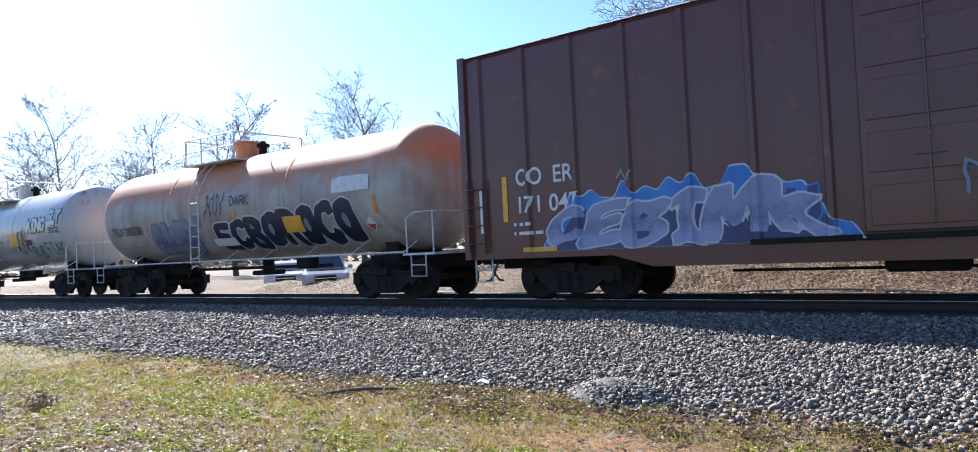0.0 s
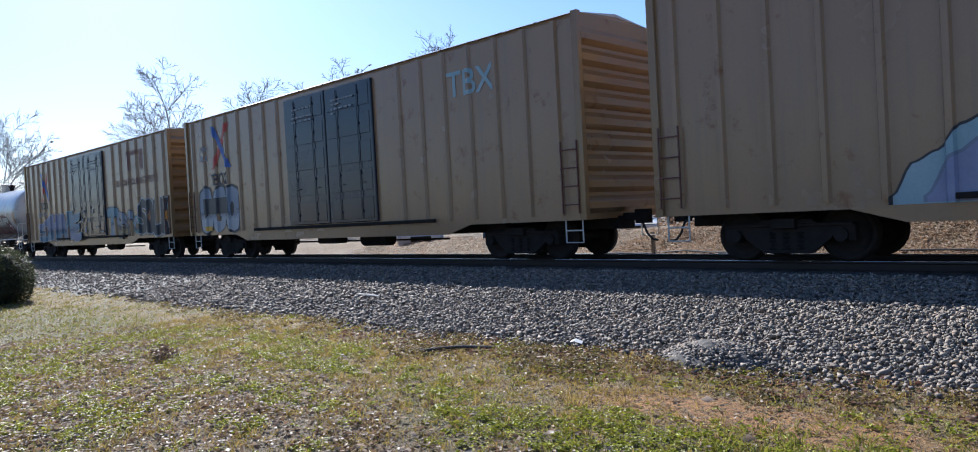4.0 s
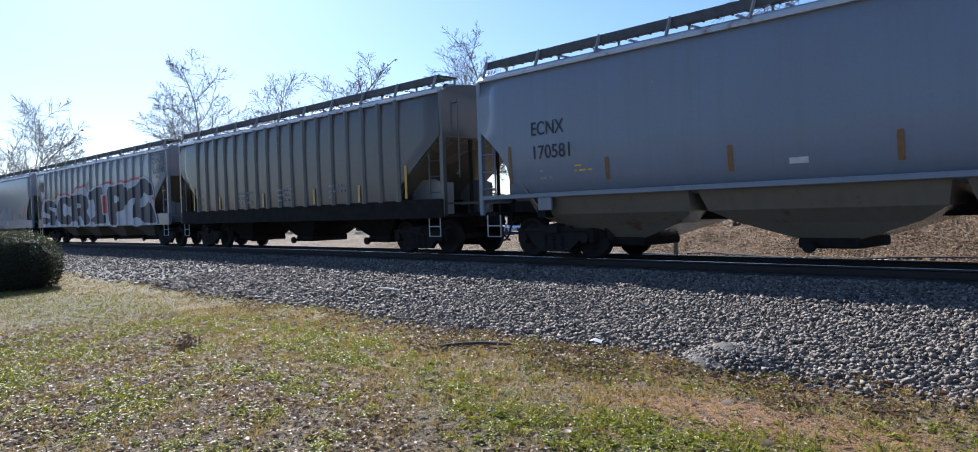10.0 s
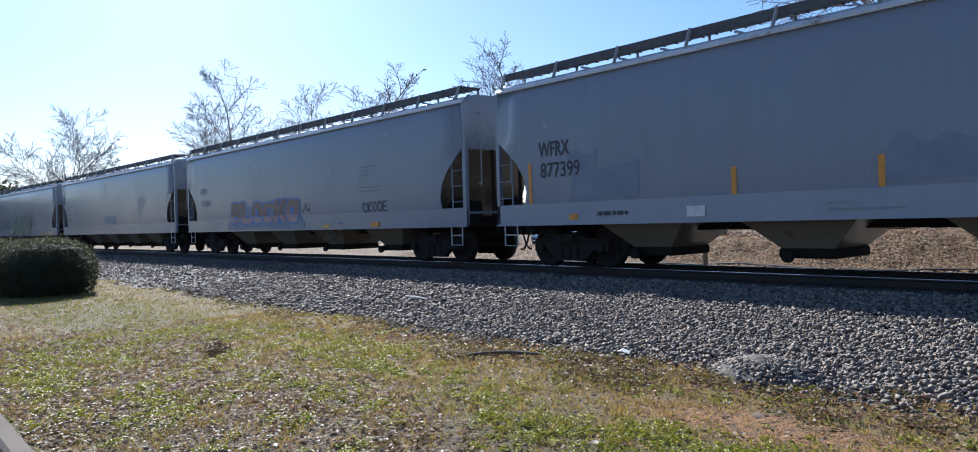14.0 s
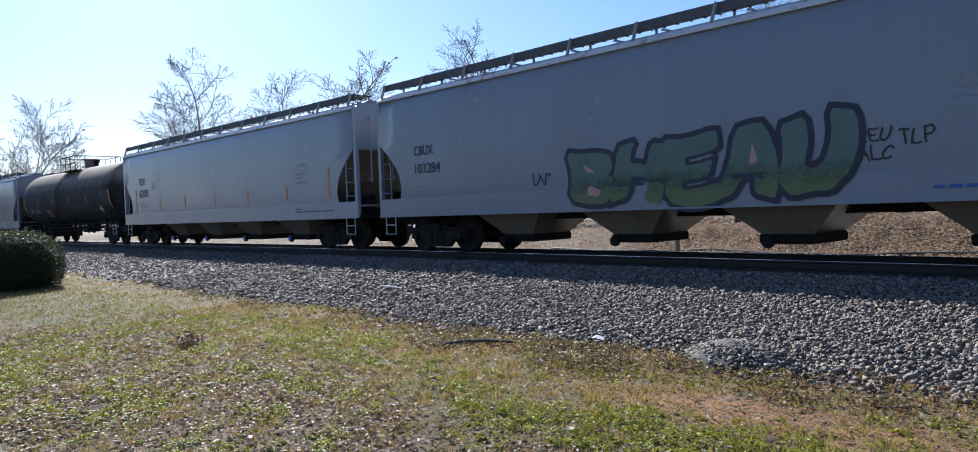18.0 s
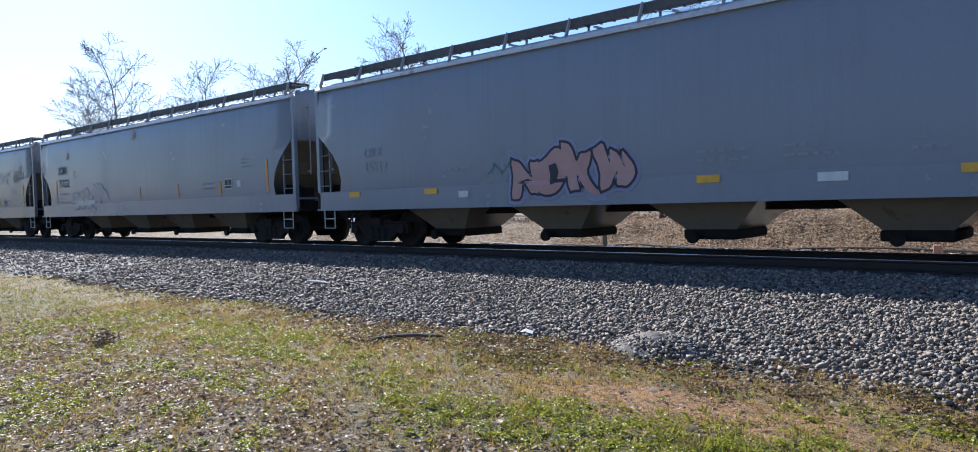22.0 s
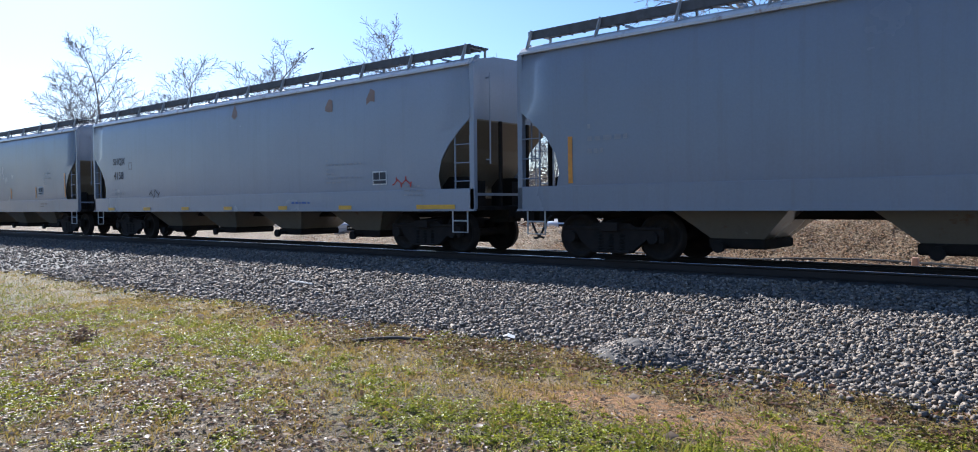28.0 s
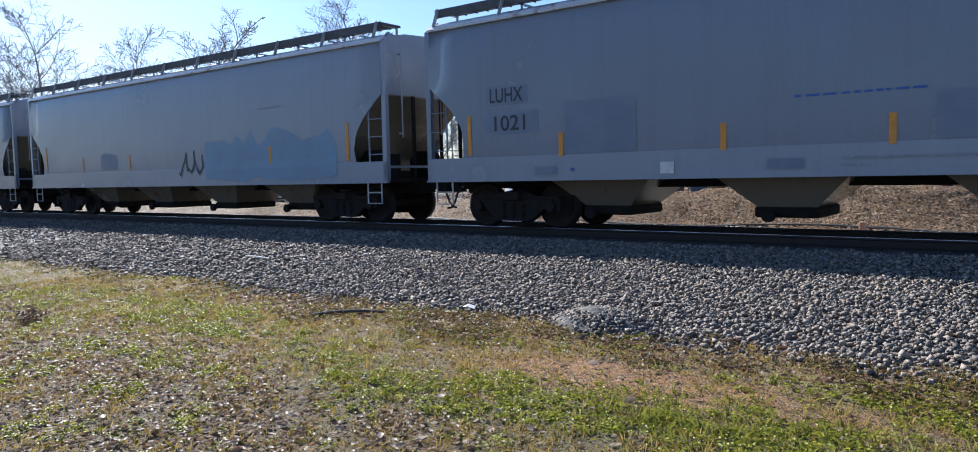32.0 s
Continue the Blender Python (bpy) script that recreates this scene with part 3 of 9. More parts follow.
def stones(rng, places, lo, hi):
    """Crushed stones: a few jagged shapes, scattered."""
    vs, fs, base = [], [], 0
    pick = rng.integers(0, 6, len(places))
    for k in range(6):
        if k:
            shape, faces = BLOCK_V * (0.4 + 0.85 * rng.random((8, 3))) * np.array([1.05, 0.7, 0.55]), BLOCK_F
        else:
            shape, faces = ICO_V * (0.5 + 0.75 * rng.random((12, 1))) * np.array([1.3, 0.95, 0.75]), ICO_F
        p = places[pick == k]
        n = len(p)
        s = (lo + (hi - lo) * rng.random(n) ** 1.6)[:, None] * (0.8 + 0.4 * rng.random((n, 3)))
        v, f = scatter(shape, faces, p, rng.random(n) * 6.28, rng.normal(0, 1.0, n), s)
        vs.append(v)
        fs.append(f + base)
        base += len(v)
    return np.concatenate(vs), np.concatenate(fs)


def on_ballast(rng, n, x0, x1, d0, d1, lift):
    x = x0 + (x1 - x0) * rng.random(n)
    d = d0 + (d1 - d0) * rng.random(n)
    y = (13.5 - 0.003446 * x - 0.000579 * x * x) - d
    e = 0.25 * lump(x, y, 0.9, 5.0) + 0.15 * lump(x, y, 2.7, 1.0)
    z = ballast_z(d + e * smooth(5.0, 7.0, d)) + 0.012 * lump(x, y, 4.0, 2.0) + lift
    keep = np.ones(n, bool) if d0 < 0 else rng.random(n) > smooth(6.7, 7.6, d + e)
    return np.stack([x, y, np.maximum(z, 0.0) + 0.05 * rng.random(n) ** 2], -1)[keep]


rng = np.random.default_rng(3)
v1, f1 = stones(rng, on_ballast(rng, 52000, -9.5, 1.2, 1.7, 8.2, 0.010), 0.013, 0.030)
tagged(new("ballast_stones", fast_mesh("ballast_stones", v1, f1, STONES)), "loose grey crushed stones of the ballast", "stones", kind="stuff")
v1, f1 = stones(rng, np.concatenate([on_ballast(rng, 26000, -20, -9.5, 1.7, 8.0, 0.012), on_ballast(rng, 9000, -42, -20, 1.7, 8.0, 0.012)]), 0.018, 0.040)
tagged(new("ballast_stones", fast_mesh("ballast_stones", v1, f1, STONES)), "loose grey crushed stones of the ballast", "stones", kind="stuff")
v1, f1 = stones(rng, on_ballast(rng, 9000, -30, 2, -5.2, -1.0, 0.01), 0.02, 0.05)
tagged(new("far_gravel", fast_mesh("far_gravel", v1, f1, PEBBLES)), "loose tan gravel beyond the track", "stones", kind="stuff")

track = thing("track", "rusty steel rails with worn heads on dark wooden ties", "railway track", kind="structure")
rail_profile = [(-0.075, 0), (0.075, 0), (0.075, 0.012), (0.012, 0.03), (0.009, 0.125), (0.036, 0.14), (0.036, 0.165), (-0.036, 0.165), (-0.036, 0.14), (-0.009, 0.125), (-0.012, 0.03), (-0.075, 0.012)]
rx = steps([(-240, -60, 5.0), (-60, 60, 2.5)])


def swept(profile, off, z0):
    g = Geo()
    n = len(profile)
    for x in rx:
        a = radians(track_turn(x))
        for py, pz in profile:
            g.v.append((x - math.sin(a) * (off + py), track_y(x) + math.cos(a) * (off + py), z0 + pz))
    g.f = [(k * n + i, k * n + (i + 1) % n, (k + 1) * n + (i + 1) % n, (k + 1) * n + i) for k in range(len(rx) - 1) for i in range(n)]
    return g


for off in (-0.755, 0.755):
    r = part("rail", swept(rail_profile, off, RAIL_Z - 0.17), RAIL_RUST, track, "rusty steel rail")
    part("railhead", swept([(-0.033, 0.1655), (0.033, 0.1655), (0.031, 0.17), (-0.031, 0.17)], off, RAIL_Z - 0.17), RAIL_TOP, r, "bright worn railhead")
tie_g = Geo()
tie_g.box(-0.115, 0.115, -1.3, 1.3, -0.15, 0.0, 0.012)
tie_mesh = tie_g.mesh("tie")
tie_mesh.materials.append(CREOSOTE)
for k in range(-110, 14):
    x = k * 0.52
    part("tie", tie_mesh, CREOSOTE, track, at=pose(x, track_y(x), RAIL_Z - 0.166, 0, 0, track_turn(x) + ((k * 37) % 7 - 3) * 0.4))


# ---- rolling stock: common parts ----
def shared(key, make, material, smooth_it=False):
    """A mesh built once and used by all alike parts."""
    if key not in CACHE:
        me = make().mesh(str(key[0]) if isinstance(key, tuple) else key, smooth_it)
        me.materials.append(material)
        CACHE[key] = me
    return CACHE[key]


def lathe(profile, n=28):
    """Turns a profile of (along y, radius) about the y axis."""
    g = Geo()
    for y, r in profile:
        g.v += [(r * math.cos(2 * math.pi * i / n), y, r * math.sin(2 * math.pi * i / n)) for i in range(n)]
    g.f = [(k * n + i, k * n + (i + 1) % n, (k + 1) * n + (i + 1) % n, (k + 1) * n + i) for k in range(len(profile) - 1) for i in range(n)]
    return g


def wheelset_geo():
    g = lathe([(-1.12, 0.001), (-1.12, 0.085), (-0.98, 0.09), (-0.97, 0.075), (-0.84, 0.08), (-0.835, 0.19), (-0.82, 0.24), (-0.775, 0.36), (-0.82, 0.375), (-0.82, 0.452),
               (-0.70, 0.457), (-0.69, 0.482), (-0.675, 0.482), (-0.67, 0.38), (-0.715, 0.34), (-0.73, 0.2), (-0.68, 0.19), (-0.67, 0.095), (0, 0.085)])
    h = lathe([(0, 0.085), (0.67, 0.095), (0.68, 0.19), (0.73, 0.2), (0.715, 0.34), (0.67, 0.38), (0.675, 0.482), (0.69, 0.482), (0.70, 0.457), (0.82, 0.452), (0.82, 0.375),
               (0.775, 0.36), (0.82, 0.24), (0.835, 0.19), (0.84, 0.08), (0.97, 0.075), (0.98, 0.09), (1.12, 0.085), (1.12, 0.001)])
    g.add(h.v, h.f)
    for side in (-1, 1):
        for k in range(3):
            a = k * 2.094
            g.tube((0.05 * math.cos(a), side * 1.115, 0.05 * math.sin(a)), (0.05 * math.cos(a), side * 1.14, 0.05 * math.sin(a)), 0.014, n=6)
    return g


def side_frame_geo():
    g = Geo()
    out = [(-1.12, 0.36), (-1.12, 0.62), (-0.95, 0.66), (-0.62, 0.60), (-0.40, 0.72), (0.40, 0.72), (0.62, 0.60), (0.95, 0.66), (1.12, 0.62), (1.12, 0.36), (1.02, 0.36), (1.0, 0.52),
           (0.80, 0.52), (0.74, 0.40), (0.42, 0.16), (-0.42, 0.16), (-0.74, 0.40), (-0.80, 0.52), (-1.0, 0.52), (-1.02, 0.36)]
    g.prism(out, "y", -0.07, 0.07)
    g.box(-1.1, 1.1, -0.11, 0.11, 0.60, 0.655, 0.01)
    g.box(-0.42, 0.42, -0.12, 0.12, 0.15, 0.20, 0.01)
    for x in (-0.91, 0.91):
        g.tube((x, -0.14, 0.457), (x, 0.1, 0.457), 0.115, n=14)
    return g


def spring_geo():
    """One coil spring, its wire wound as a ridged column."""
    g = Geo()
    n, prof = 10, []
    for k in range(5):
        z = 0.2 + k * 0.066
        prof += [(z, 0.075), (z + 0.012, 0.1), (z + 0.038, 0.1), (z + 0.05, 0.075)]
    for z, r in prof:
        g.v += [(r * math.cos(2 * math.pi * i / n), r * math.sin(2 * math.pi * i / n), z) for i in range(n)]
    g.f = [(k * n + i, k * n + (i + 1) % n, (k + 1) * n + (i + 1) % n, (k + 1) * n + i) for k in range(len(prof) - 1) for i in range(n)]
    return g


def bolster_geo():
    g = Geo()
    g.prism([(-1.2, 0.58), (-0.6, 0.5), (0.6, 0.5), (1.2, 0.58), (1.2, 0.74), (0.4, 0.82), (-0.4, 0.82), (-1.2, 0.74)], "x", -0.2, 0.2)
    g.tube((0, 0, 0.8), (0, 0, 0.95), 0.18, n=16)
    g.bar((-0.72, -0.75, 0.4), (-0.72, 0.75, 0.4), 0.1)
    g.bar((0.72, -0.75, 0.4), (0.72, 0.75, 0.4), 0.1)
    return g


WHEELS = []


def add_truck(car, x):
    t = part("truck", shared("bolster", bolster_geo, TRUCK_STEEL), TRUCK_STEEL, car, "rusty cast-steel freight truck", pose(x, 0, 0))
    for s in (-1, 1):
        part("side_frame", shared("side_frame", side_frame_geo, TRUCK_STEEL), TRUCK_STEEL, t, at=pose(0, s * 1.0, 0))
        for sx in (-0.24, 0.0, 0.24):
            part("spring", shared("spring", spring_geo, UNDER), UNDER, t, at=pose(sx, s * 1.0, 0))
    for dx in (-0.91, 0.91):
        w = part("wheelset", shared("wheelset", wheelset_geo, WHEEL_STEEL, True), WHEEL_STEEL, t, "steel wheels on an axle", pose(dx, 0, 0.457))
        WHEELS.append((w, dx))


def coupler_geo():
    g = Geo()
    g.box(-0.5, 0.32, -0.09, 0.09, 0.78, 0.95, 0.02)
    g.prism([(0.3, -0.13), (0.62, -0.16), (0.66, -0.02), (0.5, 0.02), (0.52, 0.12), (0.3, 0.14)], "z", 0.72, 1.02)
    g.box(-0.62, -0.05, -0.24, 0.24, 0.70, 1.04, 0.02)
    return g


def hose_geo():
    g = Geo()
    g.path([(0.1, 0.25, 0.85), (0.25, 0.26, 0.7), (0.36, 0.24, 0.48), (0.5, 0.2, 0.36), (0.66, 0.14, 0.34)], 0.025, 8)
    return g


def ends(car, half):
    """Couplers and air hoses at both ends, a brake beam rod and brake cylinder under the floor."""
    for s in (-1, 1):
        turn = pose(s * half, 0, 0, 0, 0, 0 if s > 0 else 180)
        part("coupler", shared("coupler", coupler_geo, UNDER), UNDER, car, "dark cast knuckle coupler", turn)
        part("air_hose", shared("air_hose", hose_geo, RUBBER), RUBBER, car, "black rubber brake hose", turn)


def ladder_geo(w, z0, z1, n, r=0.013):
    def make():
        g = Geo()
        for s in (-1, 1):
            g.bar((s * w / 2, 0, z0), (s * w / 2, 0, z1), 0.035, 0.02)
        for k in range(n):
            z = z0 + (z1 - z0) * (k + 0.5) / n
            g.tube((-w / 2, -0.035, z), (w / 2, -0.035, z), r, n=6)
        return g
    return make


def step_geo():
    g = Geo()
    g.path([(-0.22, 0, 1.0), (-0.22, 0, 0.5), (0.22, 0, 0.5), (0.22, 0, 1.0)], 0.018, 6)
    g.tube((-0.22, 0, 0.75), (0.22, 0, 0.75), 0.016, n=6)
    return g


# ---- lettering, stripes and spray paint on the sides ----
class Skin:
    """The outer face of a car's side: its depth at a height, with ribs and doors along it."""

    def __init__(self, depth, step=0.4, ribs=(), rib=(0.08, 0.045), sheet=0.0, crest=0.0, door=None):
        self.depth, self.step, self.rib, self.sheet, self.crest, self.door = depth, step, rib, sheet, crest, door
        self.ribs = list(ribs)
        self.cuts = sorted([r + d for r in self.ribs for d in (-rib[0], -rib[1], rib[1], rib[0])] + (list(door[:2]) if door else []))

    def __call__(self, z):
        return self.depth(z)

    def at(self, x, z):
        if self.door and self.door[0] < x < self.door[1]:
            return -self.door[2]
        if not self.ribs:
            return self.depth(z)
        d = min(abs(x - r) for r in self.ribs)
        if d >= self.rib[0]:
            return -self.sheet
        t = min(1.0, (self.rib[0] - d) / (self.rib[0] - self.rib[1]))
        return -(self.sheet + (self.crest - self.sheet) * t)


def clip_to(poly, axis, c, side):
    """The part of a convex polygon below (side -1) or above (side 1) a line."""
    out = []
    for a, b in zip(poly, poly[1:] + poly[:1]):
        da, db = (a[axis] - c) * side, (b[axis] - c) * side
        if da >= 0:
            out.append(a)
        if (da > 0 > db) or (da < 0 < db):
            t = da / (da - db)
            out.append((a[0] + (b[0] - a[0]) * t, a[1] + (b[1] - a[1]) * t))
    return out


def slices(poly, axis, levels):
    lo, hi = min(p[axis] for p in poly), max(p[axis] for p in poly)
    for c in levels:
        if lo < c < hi and len(poly) > 2:
            below = clip_to(poly, axis, c, -1)
            if len(below) > 2:
                yield below
            poly = clip_to(poly, axis, c, 1)
    if len(poly) > 2:
        yield poly


def on_skin(g, tri, skin, off):
    """Lays a flat piece on a side, bent over its curve, ribs and doors."""
    n0, n1 = int(min(p[1] for p in tri) / skin.step), int(max(p[1] for p in tri) / skin.step) + 1
    for band in slices(tri, 1, [k * skin.step for k in range(n0, n1 + 1)]):
        for bit in slices(band, 0, skin.cuts):
            cx = sum(p[0] for p in bit) / len(bit)
            cz = sum(p[1] for p in bit) / len(bit)
            g.add([(x, skin.at(x + (cx - x) * 0.002, z + (cz - z) * 0.002) - off, z) for x, z in bit], [tuple(range(len(bit)))])


def decal(car, name, polys, material, skin, off, label="", below=None):
    """Paint in the shape of flat outlines (x, z); below cuts it at a height."""
    g = Geo()
    for poly in polys:
        for tri in tessellate_polygon([[Vector((x, z, 0)) for x, z in poly]]):
            t = [poly[i] for i in tri]
            if (t[1][0] - t[0][0]) * (t[2][1] - t[0][1]) - (t[1][1] - t[0][1]) * (t[2][0] - t[0][0]) < 0:
                t.reverse()
            if below is not None:
                t = clip_to(t, 1, below, -1)
            if len(t) > 2:
                on_skin(g, t, skin, off)
    return face(car, name, g, material, label)


GLYPHS = {
    "A": "0,0 .28,1 .74,1 1,0 .68,0 .6,.24 .42,.24 .34,0|.44,.42 .58,.42 .51,.72", "B": "0,0 0,1 .66,1 .92,.84 .9,.62 .76,.52 .98,.36 .96,.14 .74,0|.34,.18 .58,.18 .62,.28 .34,.38|.34,.62 .56,.64 .34,.8",
    "C": "1,.7 .92,.94 .62,1 .2,.94 0,.6 .04,.24 .3,0 .78,.02 1,.26 .7,.38 .58,.26 .4,.3 .34,.54 .44,.74 .64,.72 .72,.62", "D": "0,0 0,1 .6,1 .96,.76 1,.34 .7,0|.36,.26 .54,.24 .64,.4 .6,.66 .38,.76",
    "E": "0,0 .04,1 1,1 .94,.74 .38,.74 .38,.62 .84,.62 .8,.4 .36,.4 .36,.26 1,.26 .96,0", "G": "1,.72 .9,.96 .56,1 .14,.9 0,.5 .12,.1 .5,0 .9,.08 1,.5 .56,.54 .54,.36 .66,.34 .62,.24 .46,.26 .36,.5 .46,.74 .64,.74 .7,.64",
    "H": "0,0 0,1 .34,1 .34,.62 .66,.62 .66,1 1,1 1,0 .66,0 .66,.38 .34,.38 .34,0", "I": ".1,0 .1,.22 .32,.24 .32,.76 .06,.78 .06,1 .94,1 .94,.78 .7,.76 .7,.24 .9,.22 .9,0",
    "K": "0,0 0,1 .34,1 .34,.64 .66,1 1,1 .62,.52 1,0 .62,0 .34,.4 .34,0", "L": "0,0 0,1 .36,1 .36,.28 1,.3 .96,0", "M": "0,0 .04,1 .34,1 .5,.62 .68,1 .97,1 1,0 .72,0 .7,.5 .56,.2 .44,.2 .3,.5 .28,0",
    "N": "0,0 0,1 .32,1 .68,.46 .68,1 1,1 1,0 .7,0 .32,.56 .32,0", "O": ".5,0 .12,.08 0,.5 .12,.92 .5,1 .88,.92 1,.5 .88,.08|.5,.32 .38,.4 .36,.56 .46,.68 .6,.62 .62,.44",
    "P": "0,0 0,1 .72,1 1,.84 .98,.5 .7,.34 .36,.34 .36,0|.36,.56 .58,.58 .62,.68 .38,.78", "R": "0,0 0,1 .72,1 1,.84 .94,.52 .76,.42 1,0 .62,0 .44,.34 .34,.34 .34,0|.36,.58 .58,.6 .6,.7 .38,.78",
    "S": ".96,.74 .84,.98 .4,1 .06,.82 .1,.52 .58,.4 .58,.28 .4,.26 .04,.34 0,.08 .5,0 .9,.1 1,.4 .84,.58 .42,.64 .42,.74 .62,.74", "T": "0,.72 .02,1 1,1 .98,.72 .68,.7 .68,0 .32,0 .32,.7",
    "U": "0,1 .02,.28 .24,0 .76,0 .98,.28 1,1 .66,1 .64,.36 .5,.28 .36,.36 .34,1", "W": "0,1 .18,0 .42,0 .5,.4 .58,0 .82,0 1,1 .72,1 .68,.5 .6,.8 .4,.8 .32,.5 .28,1",
    "c": "0,.64 .02,.96 .3,.9 .62,1 .9,.9 1,.66 .8,.6 .66,.68 .58,.52 .54,.34 .68,.36 .86,.52 .96,.3 1,.04 .9,0 .14,0 .26,.4 .34,.62 .2,.66", "X": "0,0 .32,.5 0,1 .36,1 .5,.7 .64,1 1,1 .68,.5 1,0 .64,0 .5,.3 .36,0",
}


def chaikin(pts, times_):
    for _ in range(times_):
        out = []
        for a, b in zip(pts, pts[1:] + pts[:1]):
            out += [(a[0] * 0.75 + b[0] * 0.25, a[1] * 0.75 + b[1] * 0.25), (a[0] * 0.25 + b[0] * 0.75, a[1] * 0.25 + b[1] * 0.75)]
        pts = out
    return pts


def swell(pts, d):
    """An outline pushed out by d on all sides."""
    area = sum(a[0] * b[1] - b[0] * a[1] for a, b in zip(pts, pts[1:] + pts[:1]))
    w = 1 if area > 0 else -1
    out, n = [], len(pts)
    for k, p in enumerate(pts):
        a, b = Vector(p) - Vector(pts[k - 1]), Vector(pts[(k + 1) % n]) - Vector(p)
        if a.length < 1e-6 or b.length < 1e-6:
            continue
        na, nb = Vector((a.y, -a.x)).normalized() * w, Vector((b.y, -b.x)).normalized() * w
        m = na + nb
        m = m.normalized() if m.length > 0.2 else na
        out.append(tuple(Vector(p) + m * d * min(1.8, 1 / max(0.4, m.dot(na)))))
    return out


def along(tops, f):
    """A height between evenly spaced ones."""
    f = max(0.0, min(0.9999, f)) * (len(tops) - 1)
    return tops[int(f)] * (1 - f % 1) + tops[int(f) + 1] * (f % 1)


STROKES = {
    "A": "0,0 .5,1 1,0|.2,.38 .8,.38", "B": "0,0 0,1 .7,1 .9,.78 .65,.53 0,.53|.65,.53 1,.28 .75,0 0,0", "C": "1,.82 .65,1 .2,.88 0,.5 .2,.1 .65,0 1,.16",
    "D": "0,0 0,1 .6,1 1,.7 1,.3 .6,0 0,0", "E": "1,1 0,1 0,0 1,0|0,.5 .75,.5", "F": "0,0 0,1 1,1|0,.5 .75,.5", "J": ".8,1 .8,.2 .5,0 .1,.15", "Y": "0,1 .5,.5 1,1|.5,.5 .5,0", "G": "1,.85 .6,1 .15,.85 0,.5 .15,.12 .6,0 1,.15 1,.45 .6,.45",
    "H": "0,0 0,1|1,0 1,1|0,.5 1,.5", "I": ".5,0 .5,1|.1,1 .9,1|.1,0 .9,0", "K": "0,0 0,1|1,1 0,.45 1,0", "L": "0,1 0,0 1,0", "M": "0,0 .1,1 .5,.35 .9,1 1,0",
    "N": "0,0 0,1 1,0 1,1", "O": ".5,0 .1,.15 0,.5 .1,.85 .5,1 .9,.85 1,.5 .9,.15 .5,0", "P": "0,0 0,1 .75,1 1,.77 .75,.48 0,.48", "R": "0,0 0,1 .75,1 1,.77 .75,.5 0,.5|.5,.5 1,0",
    "S": "1,.85 .6,1 .15,.9 .1,.62 .85,.42 .95,.14 .5,0 0,.14", "T": ".5,0 .5,1|0,1 1,1", "U": "0,1 0,.25 .3,0 .7,0 1,.25 1,1", "V": "0,1 .5,0 1,1", "W": "0,1 .22,0 .5,.65 .78,0 1,1", "X": "0,0 1,1|0,1 1,0",
}


def letter_lines(word, w, h, rng, jitter):
    """The strokes of a word in a box w by h, letter by letter, each bent a little."""
    out, n = [], len(word)
    cell = w / n
    for k, ch in enumerate(word):
        if ch not in STROKES:
            continue
        lean, sx, sy, dz = rng.uniform(-jitter, jitter) * 0.5, rng.uniform(0.66, 0.8), rng.uniform(0.78, 0.94), rng.uniform(0.02, 0.1)
        letter = []
        for line in STROKES[ch].split("|"):
            pts = [tuple(float(q) for q in p.split(",")) for p in line.split()]
            fine = [pts[0]]
            for a, b in zip(pts, pts[1:]):
                for i in (1, 2, 3):
                    fine.append((a[0] + (b[0] - a[0]) * i / 3, a[1] + (b[1] - a[1]) * i / 3))
            letter.append([(k * cell + cell * (0.12 + sx * x + lean * (y - 0.5) + 0.05 * jitter * math.sin(7 * y + k)), h * (dz + sy * y + 0.06 * jitter * math.sin(5 * x + 2 * k))) for x, y in fine])
        out.append(letter)
    return out


def ribbon(pts, width):
    """A stroke of a spray can: quads with mitred corners and blunt ends."""
    pts = [Vector(p) for k, p in enumerate(pts) if k == 0 or (Vector(p) - Vector(pts[k - 1])).length > 1e-4]
    left, right = [], []
    for k, p in enumerate(pts):
        d0 = (p - pts[k - 1]).normalized() if k else (pts[1] - p).normalized()
        d1 = (pts[k + 1] - p).normalized() if k + 1 < len(pts) else d0
        m = Vector((-(d0 + d1).y, (d0 + d1).x))
        m = m.normalized() if m.length > 0.2 else Vector((-d0.y, d0.x))
        wide = min(1.5, 1 / max(0.4, m.dot(Vector((-d0.y, d0.x)))))
        tip = -d0 * width * 0.4 if k == 0 else (d1 * width * 0.4 if k + 1 == len(pts) else Vector((0, 0)))
        left.append(tuple(p + m * width / 2 * wide + tip))
        right.append(tuple(p - m * width / 2 * wide + tip))
    return [[left[i], right[i], right[i + 1], left[i + 1]] for i in range(len(pts) - 1)]


def face(car, name, geo, material, label=""):
    """Paint on a car's side; no thickness of its own."""
    me = geo.mesh(name, fix=False)
    bm = bmesh.new()
    bm.from_mesh(me)
    bmesh.ops.remove_doubles(bm, verts=bm.verts, dist=0.0006)
    bm.to_mesh(me)
    bm.free()
    me.materials.append(material)
    return part(name, me, material, car, label)


